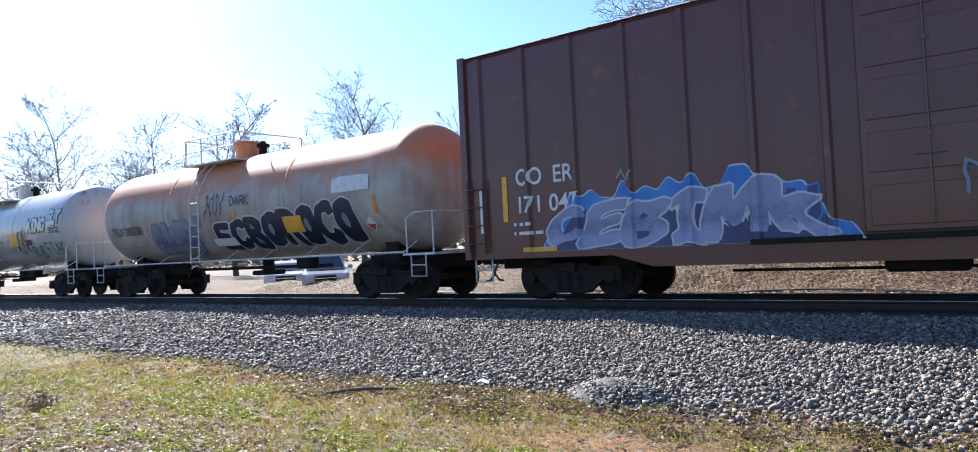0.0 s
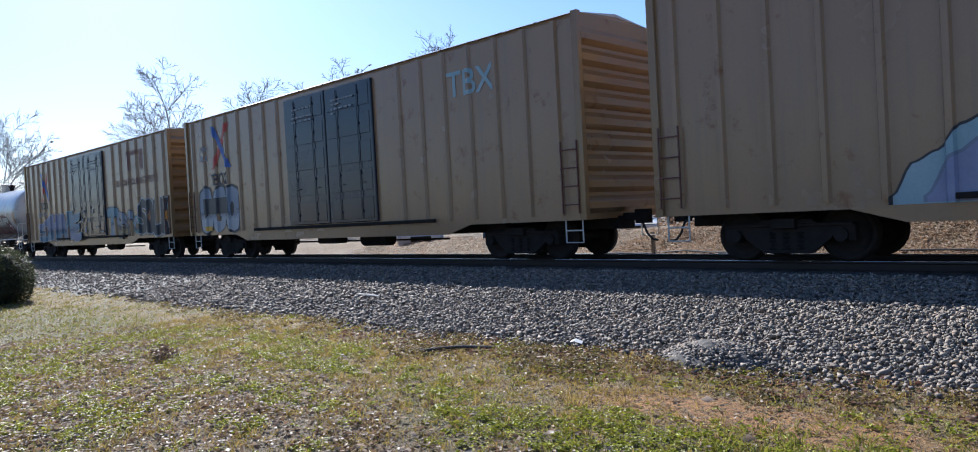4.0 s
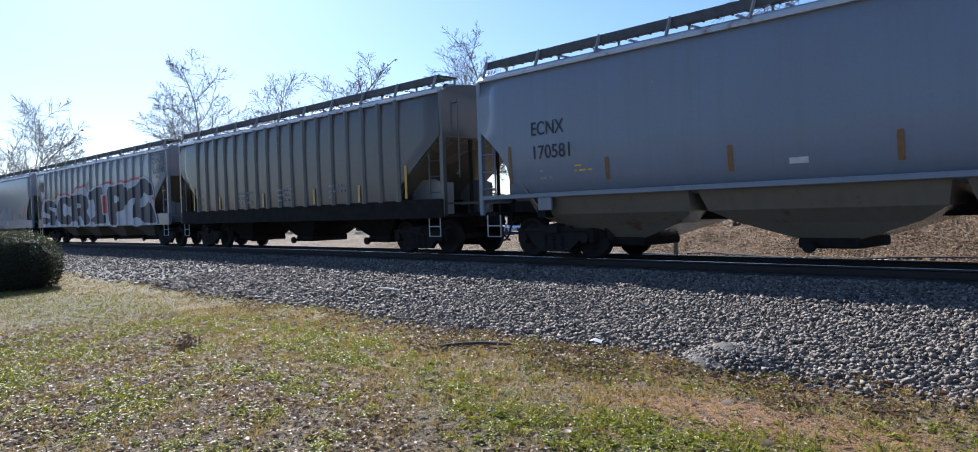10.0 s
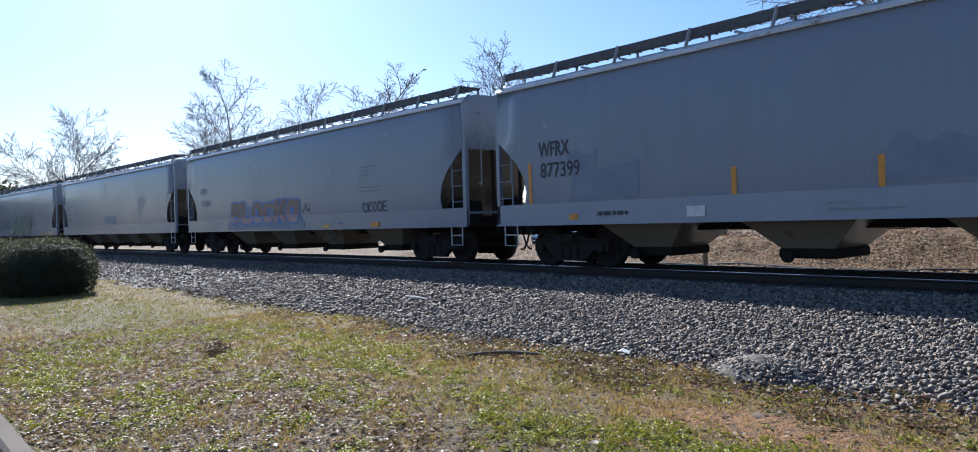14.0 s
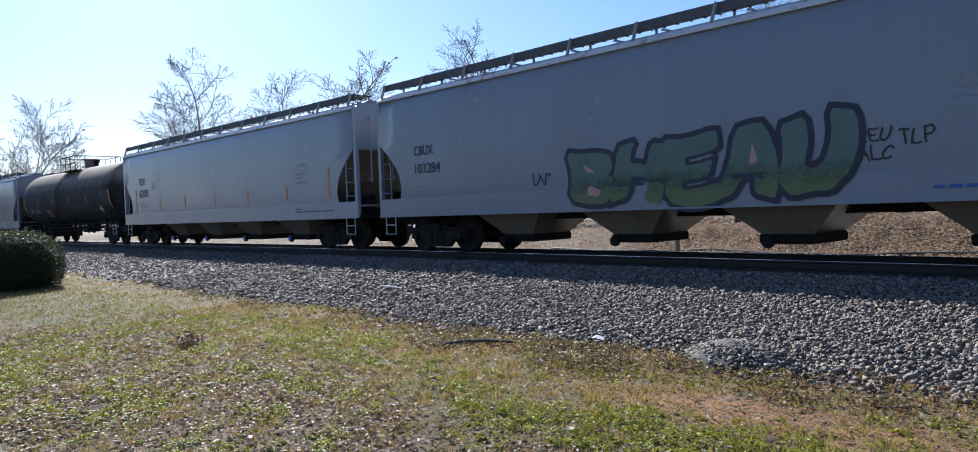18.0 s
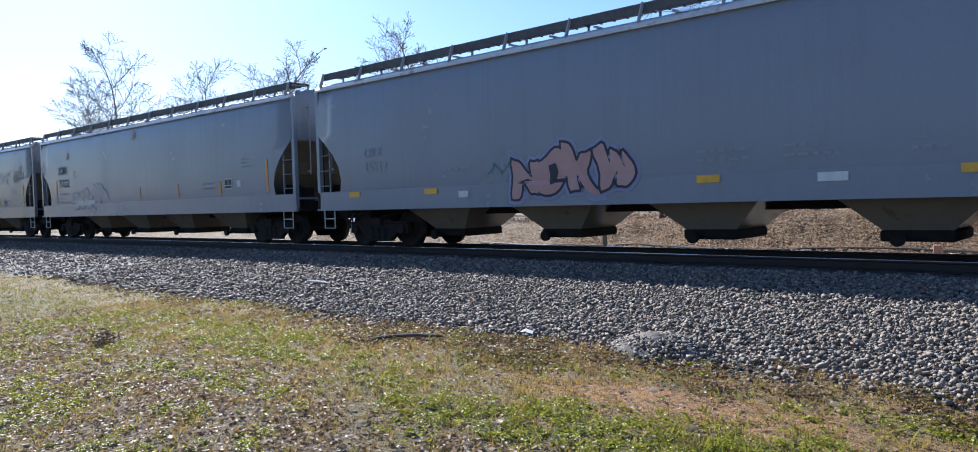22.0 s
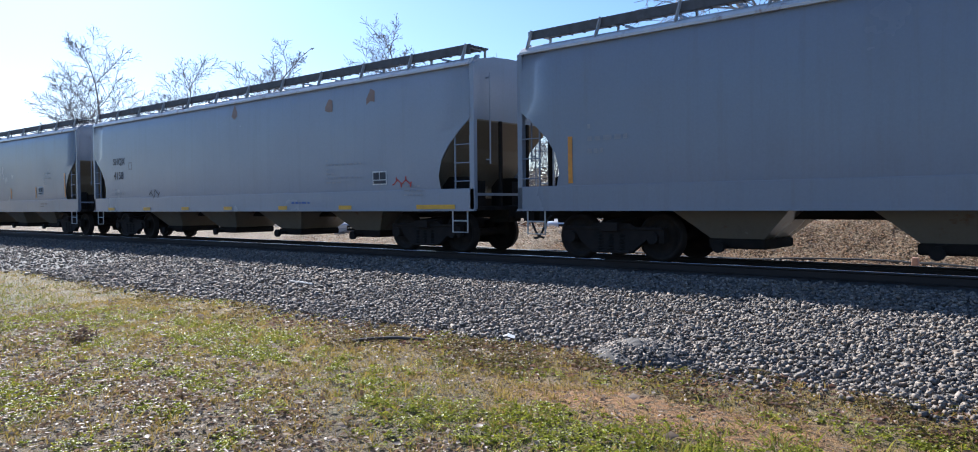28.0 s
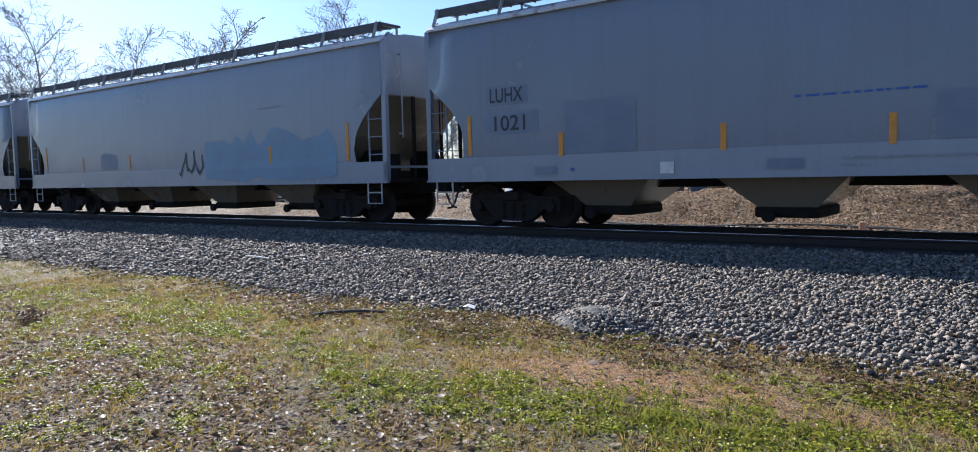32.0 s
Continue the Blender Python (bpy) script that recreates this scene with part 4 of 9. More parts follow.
def graffiti(car, word, u, z, w, h, skin, fill, outline, glow=None, width=0.2, line=0.05, jitter=0.35, seed=1, shade=None, tops=None, soft=0, counter=None, label="sprayed graffiti letter"):
    """A word in fat block letters, bent and overlapping, each with its edge, halo, fill and counters; in thin strokes where the width is small."""
    r = random.Random(seed)
    if width < 0.12:
        for lines in letter_lines(word, w, h, r, jitter):
            polys = [q for l in lines for q in ribbon([(u + x, z + y) for x, y in l], width)]
            decal(car, "tag_letter", polys, fill, skin, 0.009, "thin sprayed letter")
        return
    wide = [{"I": 0.75, "M": 1.25, "W": 1.25, "c": 1.3}.get(ch, 1.0) for ch in word]
    x0 = u
    for k, ch in enumerate(word):
        cw = w * wide[k] / sum(wide)
        lean, rise, drop = r.uniform(-0.3, 0.3) * jitter, 1 - 0.14 * jitter * r.random(), 0.1 * jitter * r.random()
        a1, a2 = r.uniform(0, 6), r.uniform(0, 6)

        def bend(p):
            px = x0 + cw * (p[0] * 1.08 - 0.04 + lean * (p[1] - 0.5)) + 0.05 * jitter * cw * math.sin(6 * p[1] + a1)
            up = along(tops, (px - u) / w) if tops else rise
            return px, z + h * (drop + (up - drop) * p[1]) + 0.05 * jitter * h * math.sin(5 * p[0] + a2)

        shapes = []
        for text in GLYPHS[ch].split("|"):
            pts = [tuple(float(q) for q in p.split(",")) for p in text.split()]
            pts = [q for a, b in zip(pts, pts[1:] + pts[:1]) for q in (a, ((a[0] + b[0]) / 2, (a[1] + b[1]) / 2))]
            shapes.append(chaikin([bend(p) for p in pts], max(soft, 1)))
        up = 0.0012 * k
        edge = decal(car, "graffiti_letter", [swell(shapes[0], line)], outline, skin, 0.008 + up, label)
        if glow:
            decal(edge, "letter_halo", [swell(shapes[0], line * 2.3)], glow, skin, 0.0035 + up * 0.1)
        body = decal(edge, "letter_fill", shapes[:1], fill, skin, 0.0125 + up)
        if shade:
            low = round(z + h * 0.38, 1)
            decal(edge, "letter_fade", shapes[:1], mist(shade.name, low), skin, 0.0145 + up, below=low + 0.3)
        for hole in shapes[1:]:
            decal(edge, "letter_counter", [hole], counter or outline, skin, 0.017 + up)
        x0 += cw


def piece(car, u, z, w, h, tops, skin, material, off=0.006, label="sprayed graffiti backdrop"):
    """The filled body of a sprayed piece: a lobed top line given in parts of its height, evenly spaced."""
    n = len(tops) * 4
    crest = []
    for i in range(n + 1):
        f = i / n * (len(tops) - 1)
        a = min(int(f), len(tops) - 2)
        t = (f - a) ** 2 * (3 - 2 * (f - a))
        crest.append((u + w * i / n, z + max(0.01, tops[a] * (1 - t) + tops[a + 1] * t) * h))
    return decal(car, "graffiti_backdrop", [[(u, z), (u + w, z)] + crest[::-1]], material, skin, off, label)


def scribble(car, u, z, w, h, surf, material, seed, loops=6, width=0.035):
    """A fast tag of loops and zigzags that spells nothing."""
    r = random.Random(seed)
    pts = []
    n = loops * 8
    a, b, c = r.uniform(0.5, 1.0), r.uniform(0, 6), r.uniform(1.5, 2.6)
    for k in range(n):
        t = k / (n - 1)
        pts.append((w * (t * 0.9 + 0.05) + 0.06 * w * math.sin(t * loops * 6.28 + b), h * (0.5 + 0.42 * math.sin(t * loops * 6.28 * a + b) * (0.7 + 0.3 * math.sin(c * k)))))
    decal(car, "tag", ribbon([(u + x, z + y) for x, y in pts], width), material, surf, 0.010, "thin sprayed tag")


def panel(car, name, u, z, w, h, skin, material, off=0.009, label="", shear=0.0, ragged=0.0, seed=0):
    """A painted or stuck-on patch that follows the side."""
    r = random.Random(seed)
    n = max(2, int(w / 0.3)) if ragged else 1
    top, low = [], []
    for i in range(n + 1):
        a, b = ragged * 0.3 * r.random() * h, (1.0 - ragged * r.random()) * h
        low.append((u + w * i / n + shear * a, z + a))
        top.append((u + w * i / n + shear * b, z + b))
    return decal(car, name, [low + top[::-1]], material, skin, off, label)


def bars(car, u, z, w, h, surf, material, rows, seed=0, name="stencil_text"):
    """Writing too small to read: rows of broken bars."""
    g = Geo()
    r = random.Random(seed)
    pitch = h / rows
    for k in range(rows):
        x = u
        while x < u + w - 0.05:
            l = min(r.uniform(0.05, 0.2), u + w - x)
            zz = z + h - (k + 0.75) * pitch
            on_skin(g, [(x, zz), (x + l, zz), (x + l, zz + pitch * 0.36), (x, zz + pitch * 0.36)], surf, 0.008)
            x += l + r.uniform(0.03, 0.08)
            if r.random() < 0.12:
                break
    return tagged(face(car, name, g, material, "rows of small stencilled marks"), kind="stuff")


def letters(car, text, u, z, h, surf, material, w=None, lift=0.012, lean=0.0):
    """Upright lettering from the built-in font, laid on the side."""
    cu = bpy.data.curves.new("lettering", 'FONT')
    cu.body, cu.size, cu.offset = text, 1.0, 0.012
    ob = bpy.data.objects.new("lettering", cu)
    me = bpy.data.meshes.new_from_object(ob)
    bpy.data.objects.remove(ob)
    co = np.zeros(len(me.vertices) * 3)
    me.vertices.foreach_get("co", co)
    co = co.reshape(-1, 3)
    lo, hi = co.min(0), co.max(0)
    sz = h / (hi[1] - lo[1])
    sx = (w / (hi[0] - lo[0])) if w else sz
    polys = [[(u + (co[i][0] - lo[0]) * sx, z + (co[i][1] - lo[1]) * sz + lean * (co[i][0] - lo[0]) * sx) for i in p.vertices] for p in me.polygons]
    bpy.data.meshes.remove(me)
    return decal(car, "lettering", polys, material, surf, lift, "lettering: " + text.replace("\n", " "))


def stripe(car, u, z0, z1, surf, material=None, w=0.1):
    panel(car, "reflector_stripe", u - w / 2, z0, w, z1 - z0, surf, material or ORANGE, 0.012, "reflective stripe")


def data_panel(car, u, z, surf, w=0.45, h=0.34):
    """A framed black placard with a white border and a cross bar."""
    p = panel(car, "data_panel", u, z, w, h, surf, INK_WHITE, 0.010, "small framed black-and-white data panel")
    panel(car, "data_field", u + 0.03, z + 0.13, w * 0.5 - 0.045, h - 0.16, surf, INK, 0.016)
    panel(car, "data_field", u + w * 0.5 + 0.015, z + 0.13, w * 0.5 - 0.045, h - 0.16, surf, INK, 0.016)
    panel(car, "data_field", u + 0.03, z + 0.03, w - 0.06, 0.075, surf, INK, 0.016)


# ---- covered hopper ----
SECTION = [(1.512, 1.42), (1.52, 1.60), (1.53, 2.1), (1.535, 3.2), (1.52, 3.8), (1.50, 4.10), (1.44, 4.21), (1.30, 4.28), (0.7, 4.40), (0.0, 4.44)]
ROUND_SECTION = [(1.20, 1.30), (1.40, 1.42), (1.50, 1.75), (1.535, 2.4), (1.535, 3.2), (1.52, 3.8), (1.49, 4.10), (1.42, 4.21), (1.28, 4.28), (0.7, 4.40), (0.0, 4.44)]


def side_of(section, low_face=1.53):
    def surf(z):
        for (y0, z0), (y1, z1) in zip(section, section[1:]):
            if z <= z1:
                t = max(0.0, (z - z0) / (z1 - z0)) if z1 > z0 else 1.0
                return -max(y0 + (y1 - y0) * t, low_face if z < 1.47 else 0.0)
        return -section[-1][0]
    return Skin(surf, 0.2)


POCKET = ((2.98, 0.1), (2.72, 0.42), (2.42, 0.74), (2.1, 0.96), (1.75, 1.05), (1.42, 0.98))
WIDE_POCKET = ((3.05, 0.1), (1.92, 1.72), (1.86, 1.75), (1.42, 1.75))


def hopper_body_geo(length, section, pocket):
    """Sides and roof in one skin, cut away at the lower ends, with flat end walls above the cut."""
    def make():
        g = Geo()
        half = length / 2

        def inset(z):
            for (z0, i0), (z1, i1) in zip(pocket, pocket[1:]):
                if z >= z1:
                    return i0 + (i1 - i0) * min(1.0, max(0.0, (z0 - z) / (z0 - z1)))
            return pocket[-1][1]

        def depth(z):
            for (y0, z0), (y1, z1) in zip(section, section[1:]):
                if z <= z1:
                    return y0 + (y1 - y0) * max(0.0, (z - z0) / (z1 - z0))
            return section[-1][0]
        levels = sorted({z for _, z in section if z < 4.0} | {z for z, _ in pocket})
        prof = [(depth(z), z) for z in levels] + [p for p in section if p[1] >= 4.0]
        ring = [(-y, z) for y, z in prof] + [(y, z) for y, z in reversed(prof[:-1])]
        n, m = len(ring), 24
        for k in range(m + 1):
            for y, z in ring:
                i = inset(z)
                g.v.append((-half + i + (length - 2 * i) * k / m, y, z))
        g.f = [(k * n + i, (k + 1) * n + i, (k + 1) * n + i + 1, k * n + i + 1) for k in range(m) for i in range(n - 1)]
        first = next(i for i, (y, z) in enumerate(prof) if z >= pocket[0][0] - 1e-6)
        for k in (0, m):
            g.f += [(k * n + i, k * n + i + 1, k * n + n - 2 - i, k * n + n - 1 - i) for i in range(first, n // 2 - 1)] + [(k * n + n // 2 - 1, k * n + n // 2, k * n + n // 2 + 1)]
        return g
    return make


def slope_geo(pocket, foot):
    """The inclined end sheet under a hopper's end wall, bent to meet the cut of the sides. x 0 is the car's end."""
    def make():
        line = [(-i, z + 0.02) for z, i in pocket if z > 1.9] + [foot]
        return Geo().prism(line + [(x - 0.01, z - 0.05) for x, z in reversed(line)], "y", -1.49, 1.49)
    return make


def web_geo(inset, high, s):
    """An upright plate over the bolster that carries the slope sheet."""
    def make():
        g = Geo()
        g.prism([(-inset - 0.3, 1.05), (-inset * 0.45, 1.05), (-inset * 0.45, high - 0.1), (-inset * 0.6, high), (-inset - 0.3, high)], "y", s * 0.9 - 0.02, s * 0.9 + 0.02)
        g.box(-inset * 0.45 - 0.03, -inset * 0.45, min(s * 0.5, s * 0.95), max(s * 0.5, s * 0.95), 1.05, high - 0.1)
        return g
    return make


def eave_geo(length):
    def make():
        g = Geo()
        for s in (-1, 1):
            g.prism([(s * 1.47, 4.13), (s * 1.56, 4.13), (s * 1.56, 4.175), (s * 1.50, 4.245), (s * 1.40, 4.30), (s * 1.40, 4.26)], "x", -length / 2 + 0.1, length / 2 - 0.1)
        return g
    return make


def bay_geo(w, deep=False):
    """One discharge chute: a funnel under the body, deep-bellied on the round cars."""
    def make():
        g = Geo()
        rows = ((1.46, 0.5 * w, 1.44), (0.98, 0.47 * w, 1.18), (0.74, 0.36 * w, 0.9), (0.42, 0.45, 0.6)) if deep else ((1.46, 0.5 * w, 1.44), (1.15, 0.385 * w, 1.2), (0.42, 0.44, 0.62))
        for z, a, b in rows:
            g.v += [(-a, -b, z), (a, -b, z), (a, b, z), (-a, b, z)]
        n = len(rows) * 4
        g.f = [(3, 2, 1, 0), (n - 4, n - 3, n - 2, n - 1)] + [(k + i, k + (i + 1) % 4, k + 4 + (i + 1) % 4, k + 4 + i) for k in range(0, n - 4, 4) for i in range(4)]
        return g
    return make


def gate_geo():
    g = Geo()
    g.box(-0.52, 0.52, -0.7, 0.7, 0.28, 0.46, 0.03)
    g.tube((-0.2, -1.0, 0.33), (-0.2, 1.0, 0.33), 0.045, n=10)
    g.tube((-0.2, -1.02, 0.33), (-0.2, -0.94, 0.33), 0.11, n=12)
    return g


def walkway_geo(length):
    def make():
        g = Geo()
        g.box(-length / 2 + 0.2, length / 2 - 0.2, -0.325, -0.305, -0.13, 0.04)
        for y in (-0.24, -0.08, 0.08, 0.24):
            g.box(-length / 2 + 0.2, length / 2 - 0.2, y - 0.06, y + 0.06, 0, 0.035)
        g.box(-length / 2 + 0.2, length / 2 - 0.2, -0.32, -0.30, -0.09, 0.05)
        x = -length / 2 + 0.25
        while x < length / 2 - 0.2:
            g.box(x, x + 0.03, -0.3, 0.3, -0.02, 0.03)
            x += 0.3
        return g
    return make


def bracket_geo():
    g = Geo()
    g.bar((0.0, -0.34, 0.05), (-0.06, -0.43, -0.33), 0.07, 0.03)
    g.bar((0.0, 0.3, 0.0), (0.0, 0.3, -0.16), 0.05, 0.03)
    g.bar((0.0, -0.32, -0.005), (0.0, 0.32, -0.005), 0.05, 0.03)
    return g


def hatch_geo(length):
    def make():
        g = Geo()
        out = [(-0.38, 4.43), (0.38, 4.43), (0.34, 4.56), (0.18, 4.62), (-0.18, 4.62), (-0.34, 4.56)]
        g.prism(out, "x", -length / 2, length / 2)
        for k in (-0.3, 0.0, 0.3):
            g.box(k * length - 0.03, k * length + 0.03, -0.42, 0.42, 4.6, 4.64)
        return g
    return make


def end_frame_geo():
    """The posts, cross bars, ladder and end platform that stand clear of a hopper's sloped end. x 0 is the car's end, the car lies towards -x."""
    g = Geo()
    for y in (-1.46, 1.46):
        g.box(-0.13, 0.0, y - 0.06, y + 0.06, 1.0, 4.16, 0.01)
        g.bar((-0.06, y, 4.14), (-0.12, y * 0.84, 4.36), 0.1, 0.05)
    g.box(-0.14, -0.02, -1.4, 1.4, 1.3, 1.36)
    return g


def floor_geo(length):
    def make():
        g = Geo()
        g.box(-length / 2, length / 2, -0.32, 0.32, 0.80, 1.08, 0.02)
        for s in (-1, 1):
            g.box(s * (length / 2 - 0.25) - 0.25, s * (length / 2 - 0.25) + 0.25, -1.45, 1.45, 0.98, 1.06)
            g.box(s * (length / 2 - 1.9) - 0.12, s * (length / 2 - 1.9) + 0.12, -1.4, 1.4, 0.92, 1.3)
        return g
    return make


def sill_geo(length, thin=False):
    def make():
        g = Geo()
        if thin:
            g.box(-length / 2, length / 2, -0.02, 0.05, 1.36, 1.46, 0.012)
            for s in (-1, 1):
                g.box(s * (length / 2 - 2.1) - 0.2, s * (length / 2 - 2.1) + 0.2, -0.015, 0.05, 1.08, 1.36, 0.012)
            return g
        g.box(-length / 2, length / 2, -0.02, 0.05, 0.98, 1.46, 0.012)
        g.box(-length / 2, length / 2, -0.05, 0.05, 0.965, 1.0)
        return g
    return make


def brake_geo():
    """Brake gear on the end platform: a valve body, cylinder and hand wheel."""
    g = Geo()
    g.tube((-0.9, -0.5, 1.35), (-0.9, 0.25, 1.35), 0.17, n=14)
    g.box(-1.2, -0.85, 0.4, 0.75, 1.08, 1.5, 0.03)
    for k in range(12):
        a, b = k * 0.5236, (k + 1) * 0.5236
        g.tube((0.03, -0.2 + 0.26 * math.cos(a), 2.3 + 0.26 * math.sin(a)), (0.03, -0.2 + 0.26 * math.cos(b), 2.3 + 0.26 * math.sin(b)), 0.016, n=5)
    g.tube((-0.06, -0.2, 2.3), (0.05, -0.2, 2.3), 0.03, n=8)
    g.bar((0.03, -0.46, 2.3), (0.03, 0.06, 2.3), 0.02)
    g.bar((0.03, -0.2, 2.04), (0.03, -0.2, 2.56), 0.02)
    return g


def hopper(label, length, paint, sill_paint=None, rounded=False, ribs=0, bays=4, low=None, caps=None):
    car = thing("covered_hopper_car", label, "freight car", "freight cars of the train")
    section = ROUND_SECTION if rounded else SECTION
    key = (round(length, 2), rounded, paint.name)
    pocket = WIDE_POCKET if ribs else POCKET
    body = part("body", shared(("body", *key), hopper_body_geo(length, section, pocket), paint, True), paint, car)
    for p in body.data.polygons:
        p.use_smooth = abs(p.normal.x) < 0.3
    sill_paint = sill_paint or paint
    for s in (-1, 1):
        part("side_sill", shared(("sill", round(length, 2), sill_paint.name, rounded), sill_geo(length, rounded), sill_paint), sill_paint, car, at=pose(0, s * 1.5, 0, 0, 0, 0 if s < 0 else 180))
    part("eave_trim", shared(("eave", round(length, 2)), eave_geo(length), SUNLIT_EAVE), SUNLIT_EAVE, car, "pale sunlit eave edge")
    part("centre_sill", shared(("floor", round(length, 2)), floor_geo(length), UNDER), UNDER, car)
    low = low or TAN_LOW
    pitch = (3.7 if ribs else 3.35) if bays == 4 else 4.3
    for k in range(bays):
        b = part("discharge_chute", shared(("bay", pitch, low.name, rounded), bay_geo(pitch * 0.97, rounded), low), low, car, "dusty tan sloped discharge chute", pose((k - (bays - 1) / 2) * pitch, 0, 0))
        part("outlet_gate", shared("gate", gate_geo, UNDER), UNDER, b)
        if caps:
            part("outlet_cap", shared(("cap", caps.name), lambda: Geo().tube((-0.2, -1.06, 0.34), (-0.2, -0.98, 0.34), 0.085, 0.10, n=14), caps), caps, b, "blue outlet cap")
    for s in (-1, 1):
        part("roof_walkway", shared(("walk", round(length, 2)), walkway_geo(length), GRATE), GRATE, car, "steel grating roof walkway", pose(0, s * 1.06, 4.56, 0, 0, 0 if s < 0 else 180))
    n = int((length - 0.6) / 1.6)
    for k in range(n + 1):
        x = -length / 2 + 0.3 + (length - 0.6) * k / n
        part("walkway_bracket", shared("bracket", bracket_geo, GALV), GALV, car, at=pose(x, -1.06, 4.56))
    h_len = (length - 2.0) / 4
    for k in range(4):
        part("roof_hatch", shared(("hatch", round(h_len, 2)), hatch_geo(h_len * 0.94), GREY), GREY, car, at=pose((k - 1.5) * h_len, 0, 0))
    for s in (-1, 1):
        turn = pose(s * length / 2, 0, 0, 0, 0, 0 if s > 0 else 180)
        part("end_frame", shared(("end_frame", paint.name), end_frame_geo, paint), paint, car, "", turn)
        for y in (-0.5, 0.5):
            part("inner_post", shared("inner_post", lambda: Geo().box(-0.12, -0.05, -0.04, 0.04, 1.0, 2.98, 0.008), UNDER), UNDER, car, at=pose(s * length / 2, y, 0, 0, 0, 0 if s > 0 else 180))
        part("slope_sheet", shared(("slope", pocket[0][0]), slope_geo(pocket, (-2.3, 1.45) if ribs else (-1.95, 1.13)), SLOPE), SLOPE, car, "dirty brown inclined end sheet", turn)
        for y in (-1, 1):
            part("bolster_web", shared(("web", bool(ribs), y), web_geo(1.75 if ribs else 1.2, 2.0 if ribs else 1.75, y), WEB_GREY if ribs else UNDER), WEB_GREY, car, "", turn)
        part("end_grab_rail", shared(("end_grab", paint.name), lambda: Geo().tube((0.03, 0, 2.0), (0.03, 0, 4.0), 0.018, n=6).bar((-0.08, 0, 2.1), (0.03, 0, 2.1), 0.03).bar((-0.08, 0, 3.9), (0.03, 0, 3.9), 0.03), paint), paint, car, at=pose(s * (length / 2), -1.0, 0, 0, 0, 0 if s > 0 else 180))
        for y in (-1, 1):
            part("side_ladder", shared(("side_ladder", paint.name), ladder_geo(0.44, 1.42, 2.62, 3), paint), paint, car, at=pose(s * (length / 2 - 0.34), y * 1.5, 0, 0, 0, 0 if y < 0 else 180))
            part("stirrup_step", shared("stirrup", step_geo, STEEL_WHITE), STEEL_WHITE, car, at=pose(s * (length / 2 - 0.45), y * 1.48, 0))
        add_truck(car, s * (length / 2 - (1.6 if ribs else 1.95)))
    part("brake_gear", shared("brake_gear", brake_geo, UNDER), UNDER, car, "dark brake cylinder and hand wheel", pose(-length / 2, 0, 0, 0, 0, 180))
    if ribs:
        rib = shared(("rib", paint.name), lambda: Geo().prism([(-0.07, -1.52), (-0.035, -1.60), (0.035, -1.60), (0.07, -1.52)], "z", 1.42, 4.16), paint)
        rib_x = [-length / 2 + 1.85 + (length - 3.7) * k / (ribs - 1) for k in range(ribs)]
        for x in rib_x:
            part("side_rib", rib, paint, car, at=pose(x, 0, 0))
            part("side_rib", rib, paint, car, at=pose(x, 0, 0, 0, 0, 180))
    ends(car, length / 2 - 0.02)
    if ribs:
        return car, Skin(lambda z: -1.54, 0.4, rib_x, (0.07, 0.035), 1.542, 1.605)
    return car, side_of(section, 0.0 if rounded else 1.53)


# ---- box car ----
def box_body_geo(length, bottom, top):
    def make():
        g = Geo()
        half = length / 2
        out = [(-1.46, bottom), (1.46, bottom), (1.46, top - 0.12), (1.40, top), (0, top + 0.09), (-1.40, top), (-1.46, top - 0.12)]
        g.prism(out, "x", -half + 0.06, half - 0.06)
        return g
    return make


def box_end_geo(bottom, top):
    """A corrugated steel end: horizontal ribs on a plate, with corner posts."""
    def make():
        g = Geo()
        for y in (-1.47, 1.47):
            g.box(-0.1, 0.06, y - 0.07, y + 0.07, bottom, top, 0.01)
        g.box(-0.1, -0.045, -1.4, 1.4, bottom, top)
        return g
    return make


def end_rib_geo(h):
    return lambda: Geo().prism([(-0.05, 0.02), (0.06, h * 0.3), (0.06, h * 0.62), (-0.05, h * 0.9)], "y", -1.4, 1.4)


def box_roof_geo(length, top):
    def make():
        g = Geo()
        half = length / 2
        n = 18
        for k in range(n):
            x0 = -half + 0.08 + (length - 0.16) * k / n
            x1 = x0 + (length - 0.16) / n - 0.02
            g.prism([(-1.49, top - 0.03), (-1.40, top + 0.015), (0, top + 0.10), (1.40, top + 0.015), (1.49, top - 0.03), (1.40, top - 0.02), (0, top + 0.06), (-1.40, top - 0.02)], "x", x0, x1)
            g.prism([(-1.49, top - 0.02), (0, top + 0.145), (1.49, top - 0.02), (0, top + 0.08)], "x", x1 - 0.02, x1 + 0.06)
        return g
    return make


def box_door_geo(w, h):
    """A plug door: raised pressed panels, frame and lock bars."""
    def make():
        g = Geo()
        g.box(-w / 2, w / 2, -0.09, 0, 0, h, 0.02)
        return g
    return make


def door_panel_geo(w, h):
    return lambda: Geo().box(-w / 2 + 0.1, w / 2 - 0.1, -0.105, -0.085, h * 0.12 / 5, h * 0.88 / 5, 0.03)


